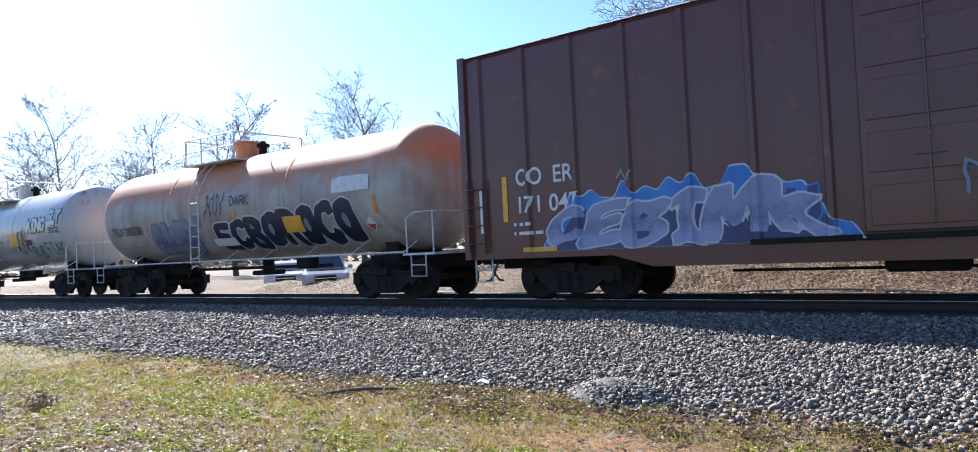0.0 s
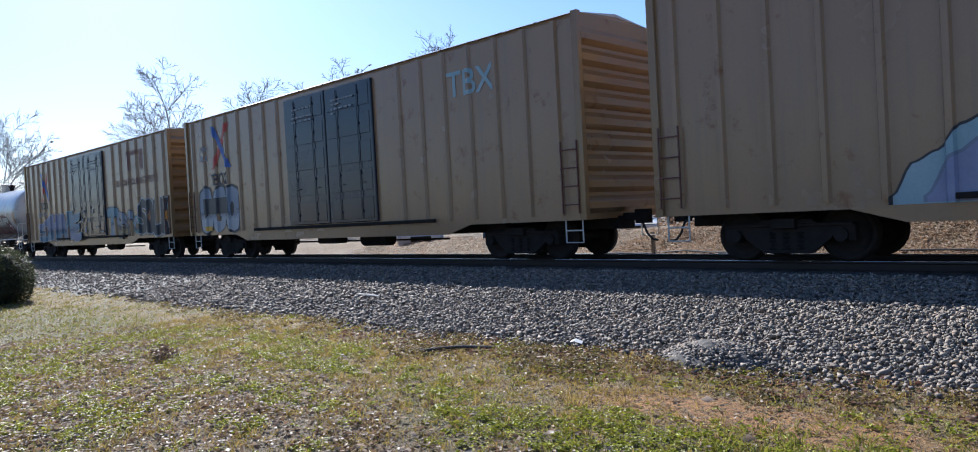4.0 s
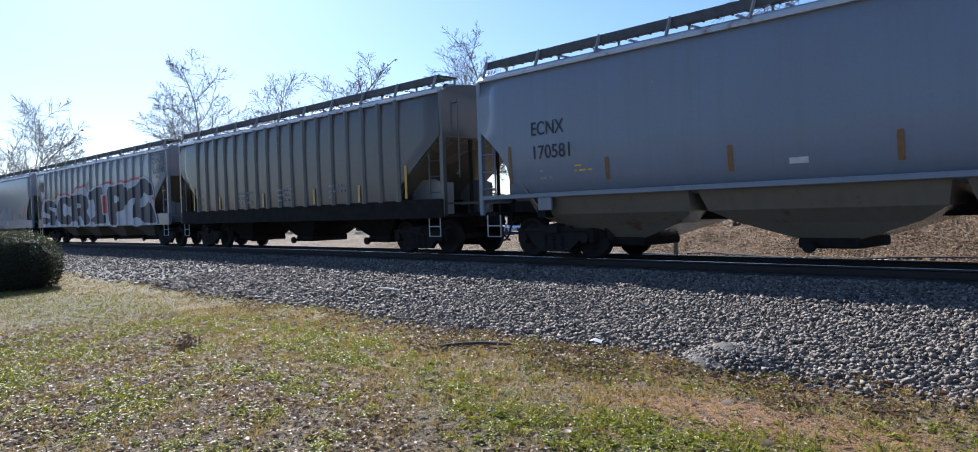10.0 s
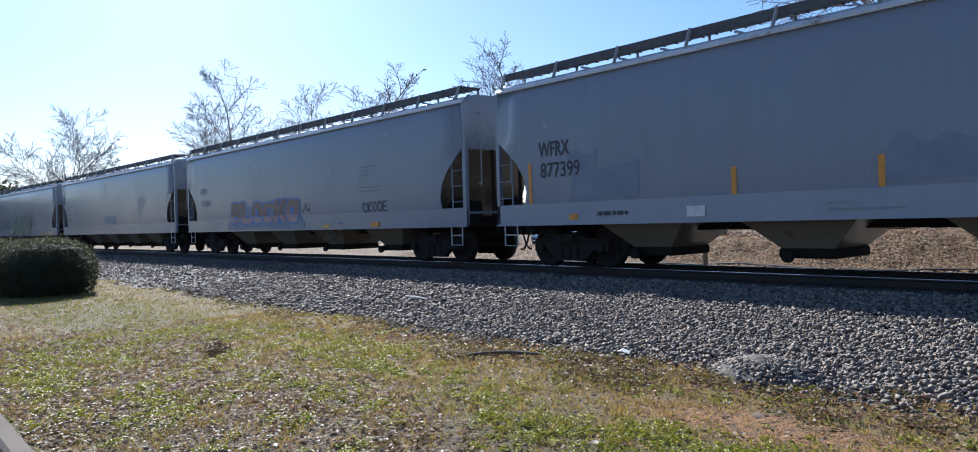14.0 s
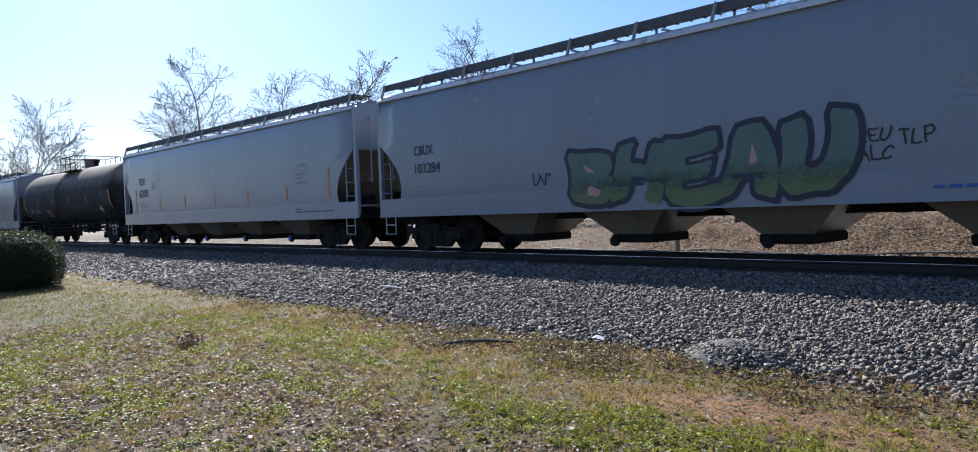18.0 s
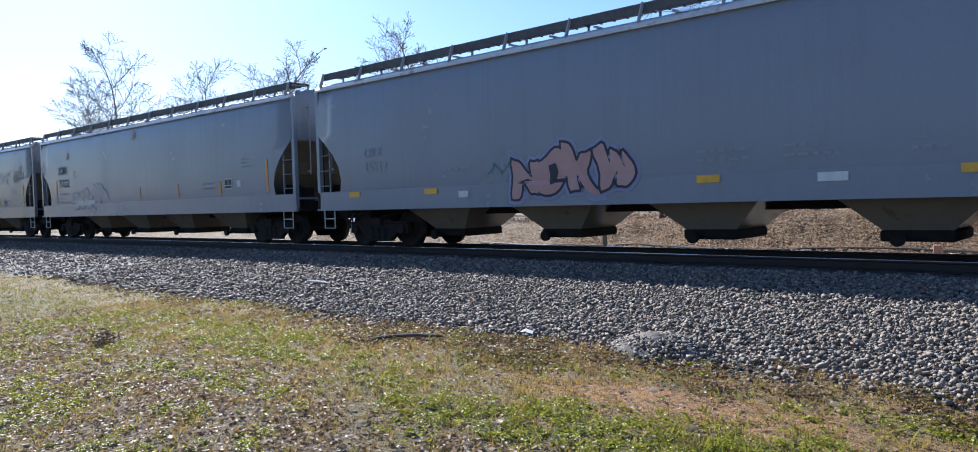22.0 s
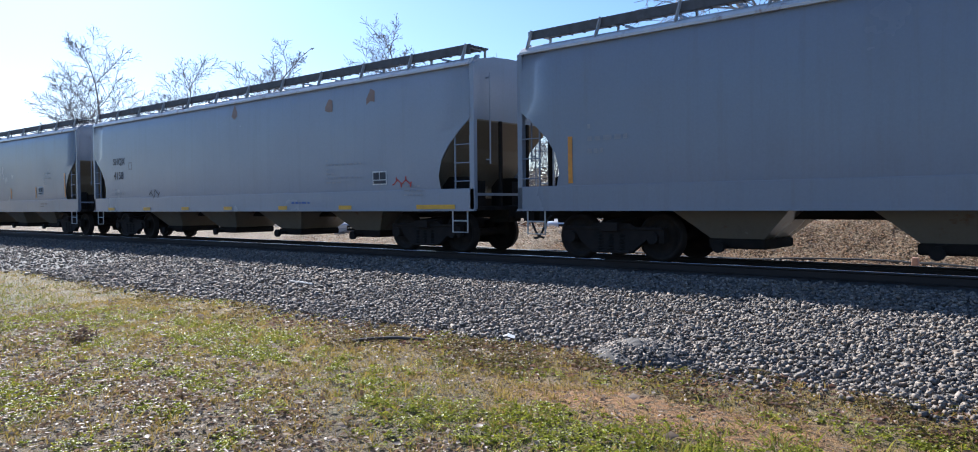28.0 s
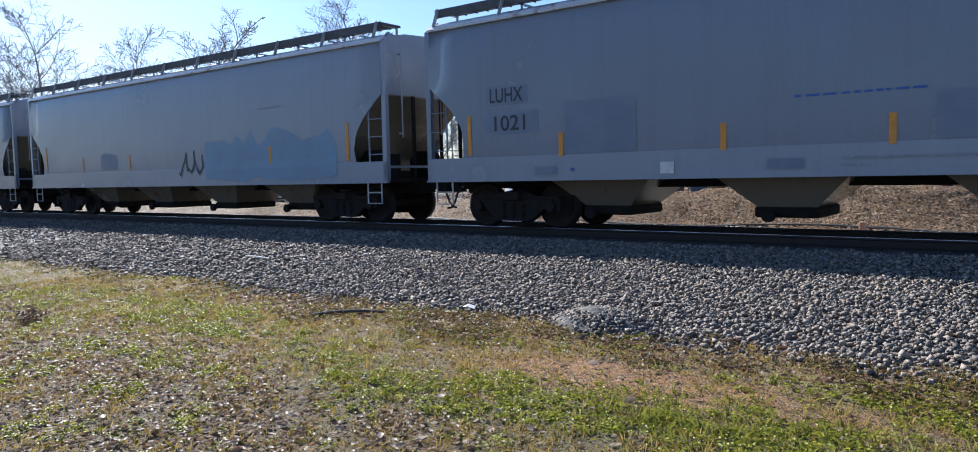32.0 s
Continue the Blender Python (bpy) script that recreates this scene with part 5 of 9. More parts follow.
def door_bar_geo(h):
    def make():
        g = Geo()
        g.tube((0, -0.13, 0.1), (0, -0.13, h - 0.1), 0.014, n=8)
        for z in (0.3, h * 0.35, h * 0.7, h - 0.3):
            g.box(-0.04, 0.04, -0.145, -0.10, z - 0.03, z + 0.03)
        g.bar((-0.2, -0.14, h * 0.28), (0.2, -0.14, h * 0.28), 0.04, 0.02)
        return g
    return make


def box_car(label, length, paint, door_paint, end_paint, top=5.12, bottom=0.86, door=(7.1, 11.6), doors=2, rib_step=0.87):
    car = thing("boxcar", label, "freight car", "freight cars of the train")
    key = (round(length, 2), paint.name)
    part("body", shared(("box", *key), box_body_geo(length, bottom, top), paint), paint, car)
    part("roof", shared(("roof", round(length, 2)), box_roof_geo(length, top), ROOF_METAL), ROOF_METAL, car, "ribbed galvanised roof")
    rib = shared(("boxrib", paint.name), lambda: Geo().prism([(-0.08, -1.455), (-0.045, -1.53), (0.045, -1.53), (0.08, -1.455)], "z", bottom + 0.12, top - 0.1), paint)
    u, rib_x = 0.45, []
    while u < length - 0.3:
        if not (door[0] - 0.2 < u < door[1] + 0.2):
            rib_x.append(u - length / 2)
            for s in (-1, 1):
                part("side_rib", rib, paint, car, at=pose(s * (u - length / 2) * -1 if s > 0 else u - length / 2, 0, 0, 0, 0, 0 if s < 0 else 180))
        u += rib_step
    dw = (door[1] - door[0]) / doors
    h = top - bottom - 0.42
    for s in (-1, 1):
        for k in range(doors):
            x = door[0] + dw * (k + 0.5) - length / 2
            d = part("door", shared(("door", round(dw, 2), door_paint.name), box_door_geo(dw - 0.06, h), door_paint), door_paint, car, "", pose(x if s < 0 else -x, s * 1.46, bottom + 0.2, 0, 0, 0 if s < 0 else 180))
            for j in range(5):
                part("door_panel", shared(("dpanel", round(dw, 2), door_paint.name), door_panel_geo(dw - 0.06, h), door_paint), door_paint, d, at=pose(0, 0, h * j / 5))
            for j in (-1, 1):
                part("lock_bar", shared(("lock", round(h, 2), door_paint.name), door_bar_geo(h), door_paint), door_paint, d, at=pose(j * dw * 0.22, 0, 0))
        part("door_rail", shared(("drail", round(dw * doors, 1)), lambda: Geo().box(-dw * doors, dw * doors, -0.1, 0, 0, 0.09, 0.01), UNDER), UNDER, car, at=pose((door[0] + door[1] - length) / 2 * (1 if s < 0 else -1), s * 1.47, bottom + 0.09, 0, 0, 0 if s < 0 else 180))
        part("side_sill", shared(("bsill", *key), lambda: Geo().prism([(-length / 2, bottom), (length / 2, bottom), (length / 2 - 3.4, bottom), (length / 2 - 4.2, bottom - 0.22), (-length / 2 + 4.2, bottom - 0.22), (-length / 2 + 3.4, bottom), (-length / 2, bottom + 0.14), (length / 2, bottom + 0.14)][:6], "y", -0.03, 0.03), paint), paint, car, at=pose(0, s * 1.44, 0))
        end = pose(s * length / 2, 0, 0, 0, 0, 0 if s > 0 else 180)
        wall = part("end_wall", shared(("bend", end_paint.name, top), box_end_geo(bottom, top), end_paint), end_paint, car, "corrugated steel end", end)
        rib_h = (top - 0.35 - bottom) / 9
        for k in range(9):
            part("end_rib", shared(("erib", end_paint.name, top), end_rib_geo(rib_h), end_paint), end_paint, wall, at=pose(0, 0, bottom + 0.1 + k * rib_h))
        for y in (-1, 1):
            part("corner_ladder", shared("corner_ladder", ladder_geo(0.42, 1.0, 2.5, 4), paint), paint, car, at=pose(s * (length / 2 - 0.3), y * 1.56, 0, 0, 0, 0 if y < 0 else 180))
            part("stirrup_step", shared("stirrup", step_geo, STEEL_WHITE), UNDER, car, at=pose(s * (length / 2 - 0.35), y * 1.42, -0.1))
        add_truck(car, s * (length / 2 - 2.2))
    part("centre_sill", shared(("bfloor", round(length, 2)), lambda: Geo().box(-length / 2, length / 2, -0.3, 0.3, 0.62, 0.9, 0.02).box(-1.5, -0.4, -1.0, -0.6, 0.45, 0.8, 0.05).tube((0.6, -0.7, 0.55), (1.8, -0.7, 0.55), 0.2, n=12).bar((-4, -0.5, 0.5), (4, -0.5, 0.5), 0.05), UNDER), UNDER, car)
    ends(car, length / 2 - 0.02)
    return car, Skin(lambda z: -1.465, 0.6, rib_x, (0.08, 0.045), 1.463, 1.532, (door[0] - length / 2, door[1] - length / 2, 1.59))


# ---- tank car ----
def shell_geo(half, r, zc, head=0.75):
    def make():
        g = Geo()
        n = 40
        prof = [(-half, 0.001)]
        for k in range(1, 9):
            a = k / 8 * math.pi / 2
            prof.append((-half + head * (1 - math.cos(a)), r * math.sin(a) ** 0.75))
        m = 14
        for k in range(1, m):
            prof.append((-half + head + (2 * half - 2 * head) * k / m, r))
        prof += [(-x, rr) for x, rr in reversed(prof[:9])]
        for x, rr in prof:
            g.v += [(x, rr * math.cos(2 * math.pi * i / n), zc + rr * math.sin(2 * math.pi * i / n)) for i in range(n)]
        g.f = [(k * n + i, k * n + (i + 1) % n, (k + 1) * n + (i + 1) % n, (k + 1) * n + i) for k in range(len(prof) - 1) for i in range(n)]
        return g
    return make


def band_geo(r, zc):
    def make():
        g = Geo()
        n = 40
        for x in (-0.02, 0.02):
            for rr in (r - 0.01, r + 0.007):
                g.v += [(x, rr * math.cos(2 * math.pi * i / n), zc + rr * math.sin(2 * math.pi * i / n)) for i in range(n)]
        for a, b in ((0, 1), (1, 3), (3, 2), (2, 0)):
            g.f += [(a * n + i, a * n + (i + 1) % n, b * n + (i + 1) % n, b * n + i) for i in range(n)]
        return g
    return make


def tank_platform_geo(w, z):
    g = Geo()
    for s in (-1, 1):
        g.box(-w / 2, w / 2, s * 0.95 - 0.28, s * 0.95 + 0.28, z, z + 0.04)
        for x in (-w / 2, -w / 6, w / 6, w / 2):
            g.tube((x, s * 1.2, z), (x, s * 1.2, z + 0.8), 0.022, n=6)
        for dz in (0.42, 0.8):
            g.tube((-w / 2, s * 1.2, z + dz), (w / 2, s * 1.2, z + dz), 0.022, n=6)
    for x in (-w / 2, w / 2):
        g.tube((x, -1.2, z + 0.8), (x, 1.2, z + 0.8), 0.022, n=6)
    return g


def tank_car(label, length, paint, trim, platform_at, r=1.53, zc=2.66, ladder_at=None, head=0.75, back=0.45):
    car = thing("tank_car", label, "freight car", "freight cars of the train")
    half = length / 2
    part("shell", shared(("shell", round(length, 2), paint.name), shell_geo(half - back, r, zc, head), paint, True), paint, car)
    for k in (-1, 1):
        part("jacket_band", shared(("band", paint.name, r), band_geo(r, zc), paint, True), paint, car, at=pose(k * (half - 1.7) / 2.2, 0, 0))
    top = zc + r
    px = platform_at - half
    part("platform_rail", shared(("tplat", trim.name, top), lambda: tank_platform_geo(2.5, top - 0.22), trim), trim, car, "railed walkway round the manway", pose(px, 0, 0))
    part("manway", shared(("manway", paint.name, top), lambda: Geo().tube((0, 0, top - 0.1), (0, 0, top + 0.42), 0.36, n=20).tube((0, 0, top + 0.42), (0, 0, top + 0.47), 0.42, n=20), paint), paint, car, "", pose(px + 0.2, 0, 0))
    part("valve", shared(("valve", top), lambda: Geo().tube((0, 0, top - 0.1), (0, 0, top + 0.25), 0.12, n=12).tube((0, 0, top + 0.25), (0, 0, top + 0.34), 0.19, n=12).tube((0, 0, top + 0.34), (0, 0, top + 0.42), 0.09, n=10), UNDER), UNDER, car, "", pose(px + 0.95, 0, 0))
    la = (ladder_at if ladder_at is not None else platform_at) - half

    def curved_ladder():
        g = Geo()
        for x in (-0.22, 0.22):
            pts = [(x, -(r + 0.12), 1.05), (x, -(r + 0.12), zc + 0.35)]
            pts += [(x, -(r + 0.12) * math.cos(a), zc + (r + 0.12) * math.sin(a)) for a in (0.45, 0.7, 0.95)]
            g.path(pts, 0.022, 6)
        for k in range(7):
            z = 1.2 + k * 0.32
            y = -(r + 0.12) if z < zc + 0.35 else -math.sqrt(max(0.1, (r + 0.12) ** 2 - (z - zc) ** 2))
            g.tube((-0.22, y, z), (0.22, y, z), 0.016, n=6)
        return g
    part("side_ladder", shared(("tladder", trim.name, r), curved_ladder, trim), trim, car, "", pose(la, 0, 0))

    def hand_rail():
        g = Geo()
        for s in (-1, 1):
            g.tube((-half + 0.9, s * 1.5, 1.1), (half - 0.9, s * 1.5, 1.1), 0.024, n=8)
            for k in range(9):
                x = -half + 0.9 + (length - 1.8) * k / 8
                g.bar((x, s * 1.5, 1.1), (x, s * 1.05, 1.35), 0.03, 0.015)
        return g
    part("side_handrail", shared(("hrail", round(length, 2), trim.name), hand_rail, trim), trim, car, "long side handrail pipe")
    for s in (-1, 1):
        def saddle():
            g = Geo()
            g.prism([(-0.8, 0.95), (0.8, 0.95), (0.8, 1.4), (0.5, 1.25), (0, 1.18), (-0.5, 1.25), (-0.8, 1.4)], "x", -0.22, 0.22)
            g.box(-1.3, 1.9, -0.3, 0.3, 0.72, 1.05, 0.02)
            return g
        turn = 0 if s > 0 else 180
        part("saddle", shared(("saddle", paint.name), saddle, UNDER), UNDER, car, "", pose(s * (half - 1.95), 0, 0, 0, 0, turn))

        def deck():
            g = Geo()
            g.box(-0.95, 0.0, -1.48, 1.48, 1.02, 1.07)
            for y in (-1.44, 1.44):
                g.path([(-0.85, y, 1.07), (-0.85, y, 1.85), (-0.6, y, 1.98), (-0.05, y, 1.98), (-0.05, y, 1.07)], 0.02, 6)
            g.path([(-0.05, -1.44, 1.98), (-0.05, 1.44, 1.98)], 0.02, 6)
            return g
        part("end_platform", shared(("deck", trim.name), deck, trim), trim, car, "end platform with grab rails", pose(s * half, 0, 0, 0, 0, turn))
        for y in (-1, 1):
            part("stirrup_step", shared("stirrup", step_geo, STEEL_WHITE), STEEL_WHITE, car, at=pose(s * (half - 0.5), y * 1.45, 0.05))
        add_truck(car, s * (half - 1.95))
    part("outlet_valve", shared("outlet", lambda: Geo().tube((0, 0, 0.75), (0, 0, 1.2), 0.17, n=14).box(-0.35, 0.35, -0.35, 0.35, 0.62, 0.76, 0.03).tube((-3, -0.5, 0.85), (3.4, -0.5, 0.85), 0.045, n=8).box(2.2, 2.8, -0.75, -0.4, 0.78, 1.1, 0.05), UNDER), UNDER, car)
    ends(car, half - 0.02)

    def surf(z):
        return -math.sqrt(max(0.05, r * r - (z - zc) ** 2)) - 0.004
    return car, Skin(surf, 0.12)


def placard(car, u, z, surf):
    g = Geo()
    for (a, b, o, k) in ((0.19, 0.19, 0.02, 0), ):
        g.add([(u, surf(z - a) - o, z - a), (u + a, surf(z) - o, z), (u, surf(z + a) - o, z + a), (u - a, surf(z) - o, z)], [(0, 1, 2, 3)])
    p = face(car, "hazard_placard", g, INK_WHITE, "white diamond hazard placard")
    h = Geo()
    h.add([(u, surf(z - 0.15) - 0.027, z - 0.15), (u + 0.15, surf(z) - 0.027, z), (u, surf(z) - 0.027, z + 0.0), (u - 0.15, surf(z) - 0.027, z)], [(0, 1, 2, 3)])
    face(car, "placard_field", h, INK_RED)


# ---- the train: each car with its rear and front end along the track at 16 s ----
TRAIN = []


class Side:
    """Marks on the side of a car, placed by metres from its rear end."""

    def __init__(self, built, rear, front):
        self.car, self.surf = built
        self.half = (front - rear) / 2
        TRAIN.append((self.car, (rear + front) / 2))

    def text(self, words, u, z, h, ink=INK, w=None):
        letters(self.car, words, u - self.half, z, h, self.surf, ink, w)

    def bars(self, u, z, w, h, rows, ink=INK_GREY, seed=0):
        bars(self.car, u - self.half, z, w, h, self.surf, ink, rows, seed)

    def panel(self, name, u, z, w, h, ink, label="", off=0.009, shear=0.0, ragged=0.0, seed=0):
        panel(self.car, name, u - self.half, z, w, h, self.surf, ink, off, label, shear, ragged, seed)

    def stripes(self, zs, us, ink=ORANGE):
        for u in us:
            stripe(self.car, u - self.half, zs[0], zs[1], self.surf, ink)

    def graffiti(self, word, u, z, w, h, fill, outline, **k):
        graffiti(self.car, word, u - self.half, z, w, h, self.surf, fill, outline, **k)

    def piece(self, u, z, w, h, tops, ink, **k):
        piece(self.car, u - self.half, z, w, h, tops, self.surf, ink, **k)

    def scribble(self, u, z, w, h, ink, seed, **k):
        scribble(self.car, u - self.half, z, w, h, self.surf, ink, seed, **k)

    def arc(self, u, z, ru, rz, a0, a1, ink, width):
        """One curved stroke of a looping tag, from angle to angle."""
        pts = [(u - self.half + ru * math.cos(radians(a0 + (a1 - a0) * k / 20)), z + rz * math.sin(radians(a0 + (a1 - a0) * k / 20))) for k in range(21)]
        decal(self.car, "tag_stroke", ribbon(pts, width), ink, self.surf, 0.009, "thin looping sprayed line")

    def data(self, u, z, **k):
        data_panel(self.car, u - self.half, z, self.surf, **k)

    def placard(self, u, z):
        placard(self.car, u - self.half, z, self.surf)

    def box_outline(self, u, z, w, h, ink=INK):
        t = 0.02 if w < 0.5 else 0.03
        for a, b, c, d in ((u, z, w, t), (u, z + h - t, w, t), (u, z, t, h), (u + w - t, z, t, h)):
            self.panel("frame_line", a, b, c, d, ink, off=0.011)


def build_train():
    # oxide-red box car with big blue and lavender lettering
    s = Side(box_car("dark oxide-red steel boxcar with blue and lavender graffiti", 18.5, OXIDE, OXIDE, OXIDE, door=(7.6, 10.9), doors=1, rib_step=1.12), 217.5, 236.0)
    s.text("CO  ER", 1.3, 2.30, 0.34, INK_WHITE, 1.35)
    s.text("171 047", 1.35, 1.75, 0.34, INK_WHITE, 1.4)
    s.bars(1.2, 1.28, 1.3, 0.36, 2, INK_WHITE, 1)
    s.panel("reflector_stripe", 0.4, 1.4, 0.1, 0.88, INK_WHITE, "white reflective stripe", 0.012)
    s.panel("reflector_stripe", 0.95, 1.6, 0.12, 0.92, YELLOW_FILM, "yellow reflective stripe", 0.012)
    s.panel("stencil_block", 1.4, 0.98, 0.8, 0.09, YELLOW_FILM)
    blue = (0.1, 0.4, 0.55, 0.84, 0.78, 0.86, 0.74, 0.72, 0.95, 0.76, 0.84, 0.78, 0.93, 0.84, 0.95, 0.74, 0.76, 1.0, 1.0, 0.84, 0.83, 0.72, 0.73, 0.5, 0.24, 0.2, 0.02)
    s.piece(1.9, 0.98, 5.75, 1.30, blue, SP_WHITE, off=0.004)
    s.piece(1.93, 0.985, 5.69, 1.265, blue, SP_BLUE, off=0.007, label="blue sprayed cloud behind the letters")
    s.piece(2.2, 0.985, 5.0, 1.0, (0.2, 0.7, 0.8, 0.84, 0.78, 0.8, 0.86, 0.82, 0.9, 0.8, 0.3), SP_DUSK, off=0.0085, label="dark violet-blue sprayed shade between the letters")
    s.graffiti("CEBIMK", 2.0, 0.985, 5.1, 1.06, SP_LAV, SP_WHITE, width=0.25, line=0.036, jitter=1.3, seed=5, shade=SP_PERI, tops=(0.6, 0.74, 0.82, 0.8, 0.78, 0.92, 1.0, 0.9, 0.6), counter=SP_DUSK)
    s.graffiti("SU", 6.1, 1.2, 0.9, 0.62, SP_DUSK, SP_BLUE, width=0.2, line=0.03, jitter=0.8, seed=7)
    s.scribble(3.55, 2.13, 0.34, 0.34, INK_GREY, 8, loops=2, width=0.03)
    s.panel("sticker", 9.2, 2.05, 0.3, 0.22, INK_WHITE, "torn white paper", 0.012, ragged=0.25, seed=3)
    s.graffiti("NS", 8.8, 1.5, 2.2, 0.55, SP_GREY, SP_GREY, width=0.05, line=0.01, seed=9)
    # rusty tank
    s = Side(tank_car("rust-streaked white tank car with dark bubble graffiti", 15.8, TANK_RUST, STEEL_WHITE, 6.9, ladder_at=6.7), 200.7, 216.5)
    s.text("TILX 280750", 1.5, 2.05, 0.27, INK, 1.9)
    s.bars(1.7, 1.6, 1.6, 0.3, 2, INK_GREY, 2)
    s.graffiti("AWD", 3.8, 1.36, 2.5, 1.0, SP_GREY, SP_STEEL, width=0.34, line=0.05, jitter=0.5, seed=11, soft=2, shade=SP_LAV)
    s.panel("stencil_block", 6.35, 2.1, 0.42, 0.36, SP_GREY, "blue-grey placard panel")
    s.graffiti("ECBOROCO", 7.3, 1.36, 6.0, 1.12, SP_NAVY, SP_WHITE, width=0.25, line=0.04, jitter=0.5, seed=12, soft=2, tops=(0.7, 0.76, 0.82, 0.9, 0.92, 1.0, 1.0), counter=SP_GREY)
    s.scribble(7.0, 2.2, 1.1, 1.0, SP_BLACK, 13, loops=6, width=0.03)
    s.graffiti("DARK", 8.3, 2.6, 0.9, 0.28, SP_BLACK, SP_BLACK, width=0.035, seed=14)
    s.panel("stencil_block", 7.0, 1.52, 1.1, 0.22, INK_WHITE, "white placard rail", 0.02)
    s.panel("sticker", 10.5, 1.75, 0.75, 0.42, YELLOW_FILM, "yellow square panel", 0.03, 0.1)
    s.stripes((2.05, 2.48), (8.45, 14.0))
    s.panel("stencil_block", 12.6, 2.6, 1.3, 0.42, INK_WHITE, "pale stencilled data block", 0.02, ragged=0.2)
    s.placard(13.7, 1.8)
    # white tank
    s = Side(tank_car("dirty white tank car with orange throw-up graffiti and tags", 15.9, TANK_WHITE, STEEL_WHITE, 8.4, ladder_at=8.6), 183.6, 199.5)
    s.text("TILX 280681", 1.9, 2.3, 0.27, INK, 2.0)
    s.bars(2.0, 1.75, 1.6, 0.35, 2, INK_GREY, 3)
    s.scribble(2.5, 2.62, 1.6, 0.45, SP_BLACK, 21, loops=7, width=0.04)
    s.graffiti("ARS", 3.8, 1.35, 2.3, 0.95, SP_PINK, SP_BLACK, width=0.34, line=0.05, jitter=0.6, seed=22, soft=2, shade=SP_ORANGE)
    s.graffiti("SETC", 6.1, 1.42, 2.7, 0.95, SP_PALE, SP_BLACK, width=0.3, line=0.035, jitter=0.8, seed=23)
    s.graffiti("SLAW", 6.5, 2.34, 1.9, 0.28, SP_RED, SP_RED, width=0.05, seed=28)
    s.graffiti("MEEOX", 8.8, 1.75, 2.1, 0.6, SP_GREY, SP_GREY, width=0.045, jitter=0.8, seed=29)
    s.graffiti("WIVW", 10.95, 1.7, 1.0, 0.95, SP_BLACK, SP_BLACK, width=0.05, jitter=1.0, seed=30)
    s.panel("sticker", 10.4, 2.05, 0.75, 0.46, YELLOW_FILM, "yellow square panel", 0.02, 0.1)
    s.stripes((2.12, 2.62), (6.4, 9.5, 11.85))
    s.graffiti("KING", 12.1, 2.5, 1.5, 0.58, TANK_WHITE, SP_BLACK, width=0.2, line=0.03, jitter=0.4, seed=25)
    s.graffiti("ELT", 13.75, 2.72, 1.0, 0.6, TANK_WHITE, SP_BLACK, width=0.2, line=0.035, jitter=0.4, seed=26)
    s.graffiti("SOCK", 13.85, 2.42, 0.9, 0.24, SP_BLACK, SP_BLACK, width=0.04, seed=24)
    s.panel("stencil_block", 11.85, 2.06, 0.5, 0.2, SP_BLACK, "black data panel", 0.012)
    s.panel("paint_patch", 12.85, 2.1, 1.3, 0.36, SP_PALE, "pale painted-out patch", 0.006)
    s.graffiti("RUB", 12.1, 1.55, 1.0, 0.42, SP_TEAL, SP_TEAL, width=0.06, jitter=0.7, seed=27)
    s.graffiti("FIAK", 13.3, 1.62, 1.5, 0.5, SP_TEAL, SP_TEAL, width=0.05, jitter=0.9, seed=31)
    # two yellow box cars, then a third
    s = Side(box_car("faded yellow boxcar with dark navy double doors", 18.5, YELLOW, DOOR_NAVY, YELLOW_END_SHADED), 163.5, 182.05)
    block_mark(s)
    s.text("Railcar Pooling Experts", 12.95, 3.1, 0.40, FADED_RED, 4.2)
    s.data(16.4, 1.45, w=0.42, h=0.36)
    s.panel("stencil_block", 16.45, 1.1, 0.36, 0.24, INK_BLUE, "blue stencilled block")
    s.stripes((1.15, 2.08), (17.75,))
    s.piece(4.0, 0.9, 2.9, 1.25, (0.1, 0.5, 0.62, 0.9, 1.0, 0.98, 0.9, 0.72, 0.85, 0.4), SP_BLACK, off=0.004)
    s.piece(4.04, 0.9, 2.8, 1.2, (0.1, 0.5, 0.62, 0.9, 1.0, 0.98, 0.9, 0.72, 0.85, 0.4), SP_MINT, off=0.006)
    s.piece(4.45, 0.92, 2.0, 0.92, (0.1, 0.75, 1.0, 0.96, 0.7, 0.1), SP_GREY, off=0.008)
    s.piece(4.5, 0.92, 1.9, 0.86, (0.1, 0.75, 1.0, 0.96, 0.7, 0.1), SP_LAV, off=0.010)
    s.bars(7.65, 4.1, 1.1, 0.5, 4, INK_GREY, 31)
    s.bars(9.75, 4.1, 1.1, 0.5, 4, INK_GREY, 32)
    for k, (a, b) in enumerate(((7.9, 1.5), (8.4, 2.4), (9.7, 2.9), (9.9, 1.7), (10.6, 1.9), (11.0, 1.5), (8.2, 1.2))):
        s.panel("sticker", a, b, 0.16, 0.2, INK_WHITE if k % 3 else YELLOW_FILM, off=0.012, ragged=0.4, seed=k)
    s = Side(box_car("faded yellow boxcar with navy doors and a grey-white throw-up", 18.45, YELLOW, DOOR_NAVY, YELLOW_END_SHADED), 143.3, 161.75)
    big_x(s, 1.9, 3.2)
    s.text("next\nload", 1.0, 3.55, 0.55, INK_GREY, 0.6)
    s.text("TBOX", 1.8, 2.62, 0.42, INK, 1.3)
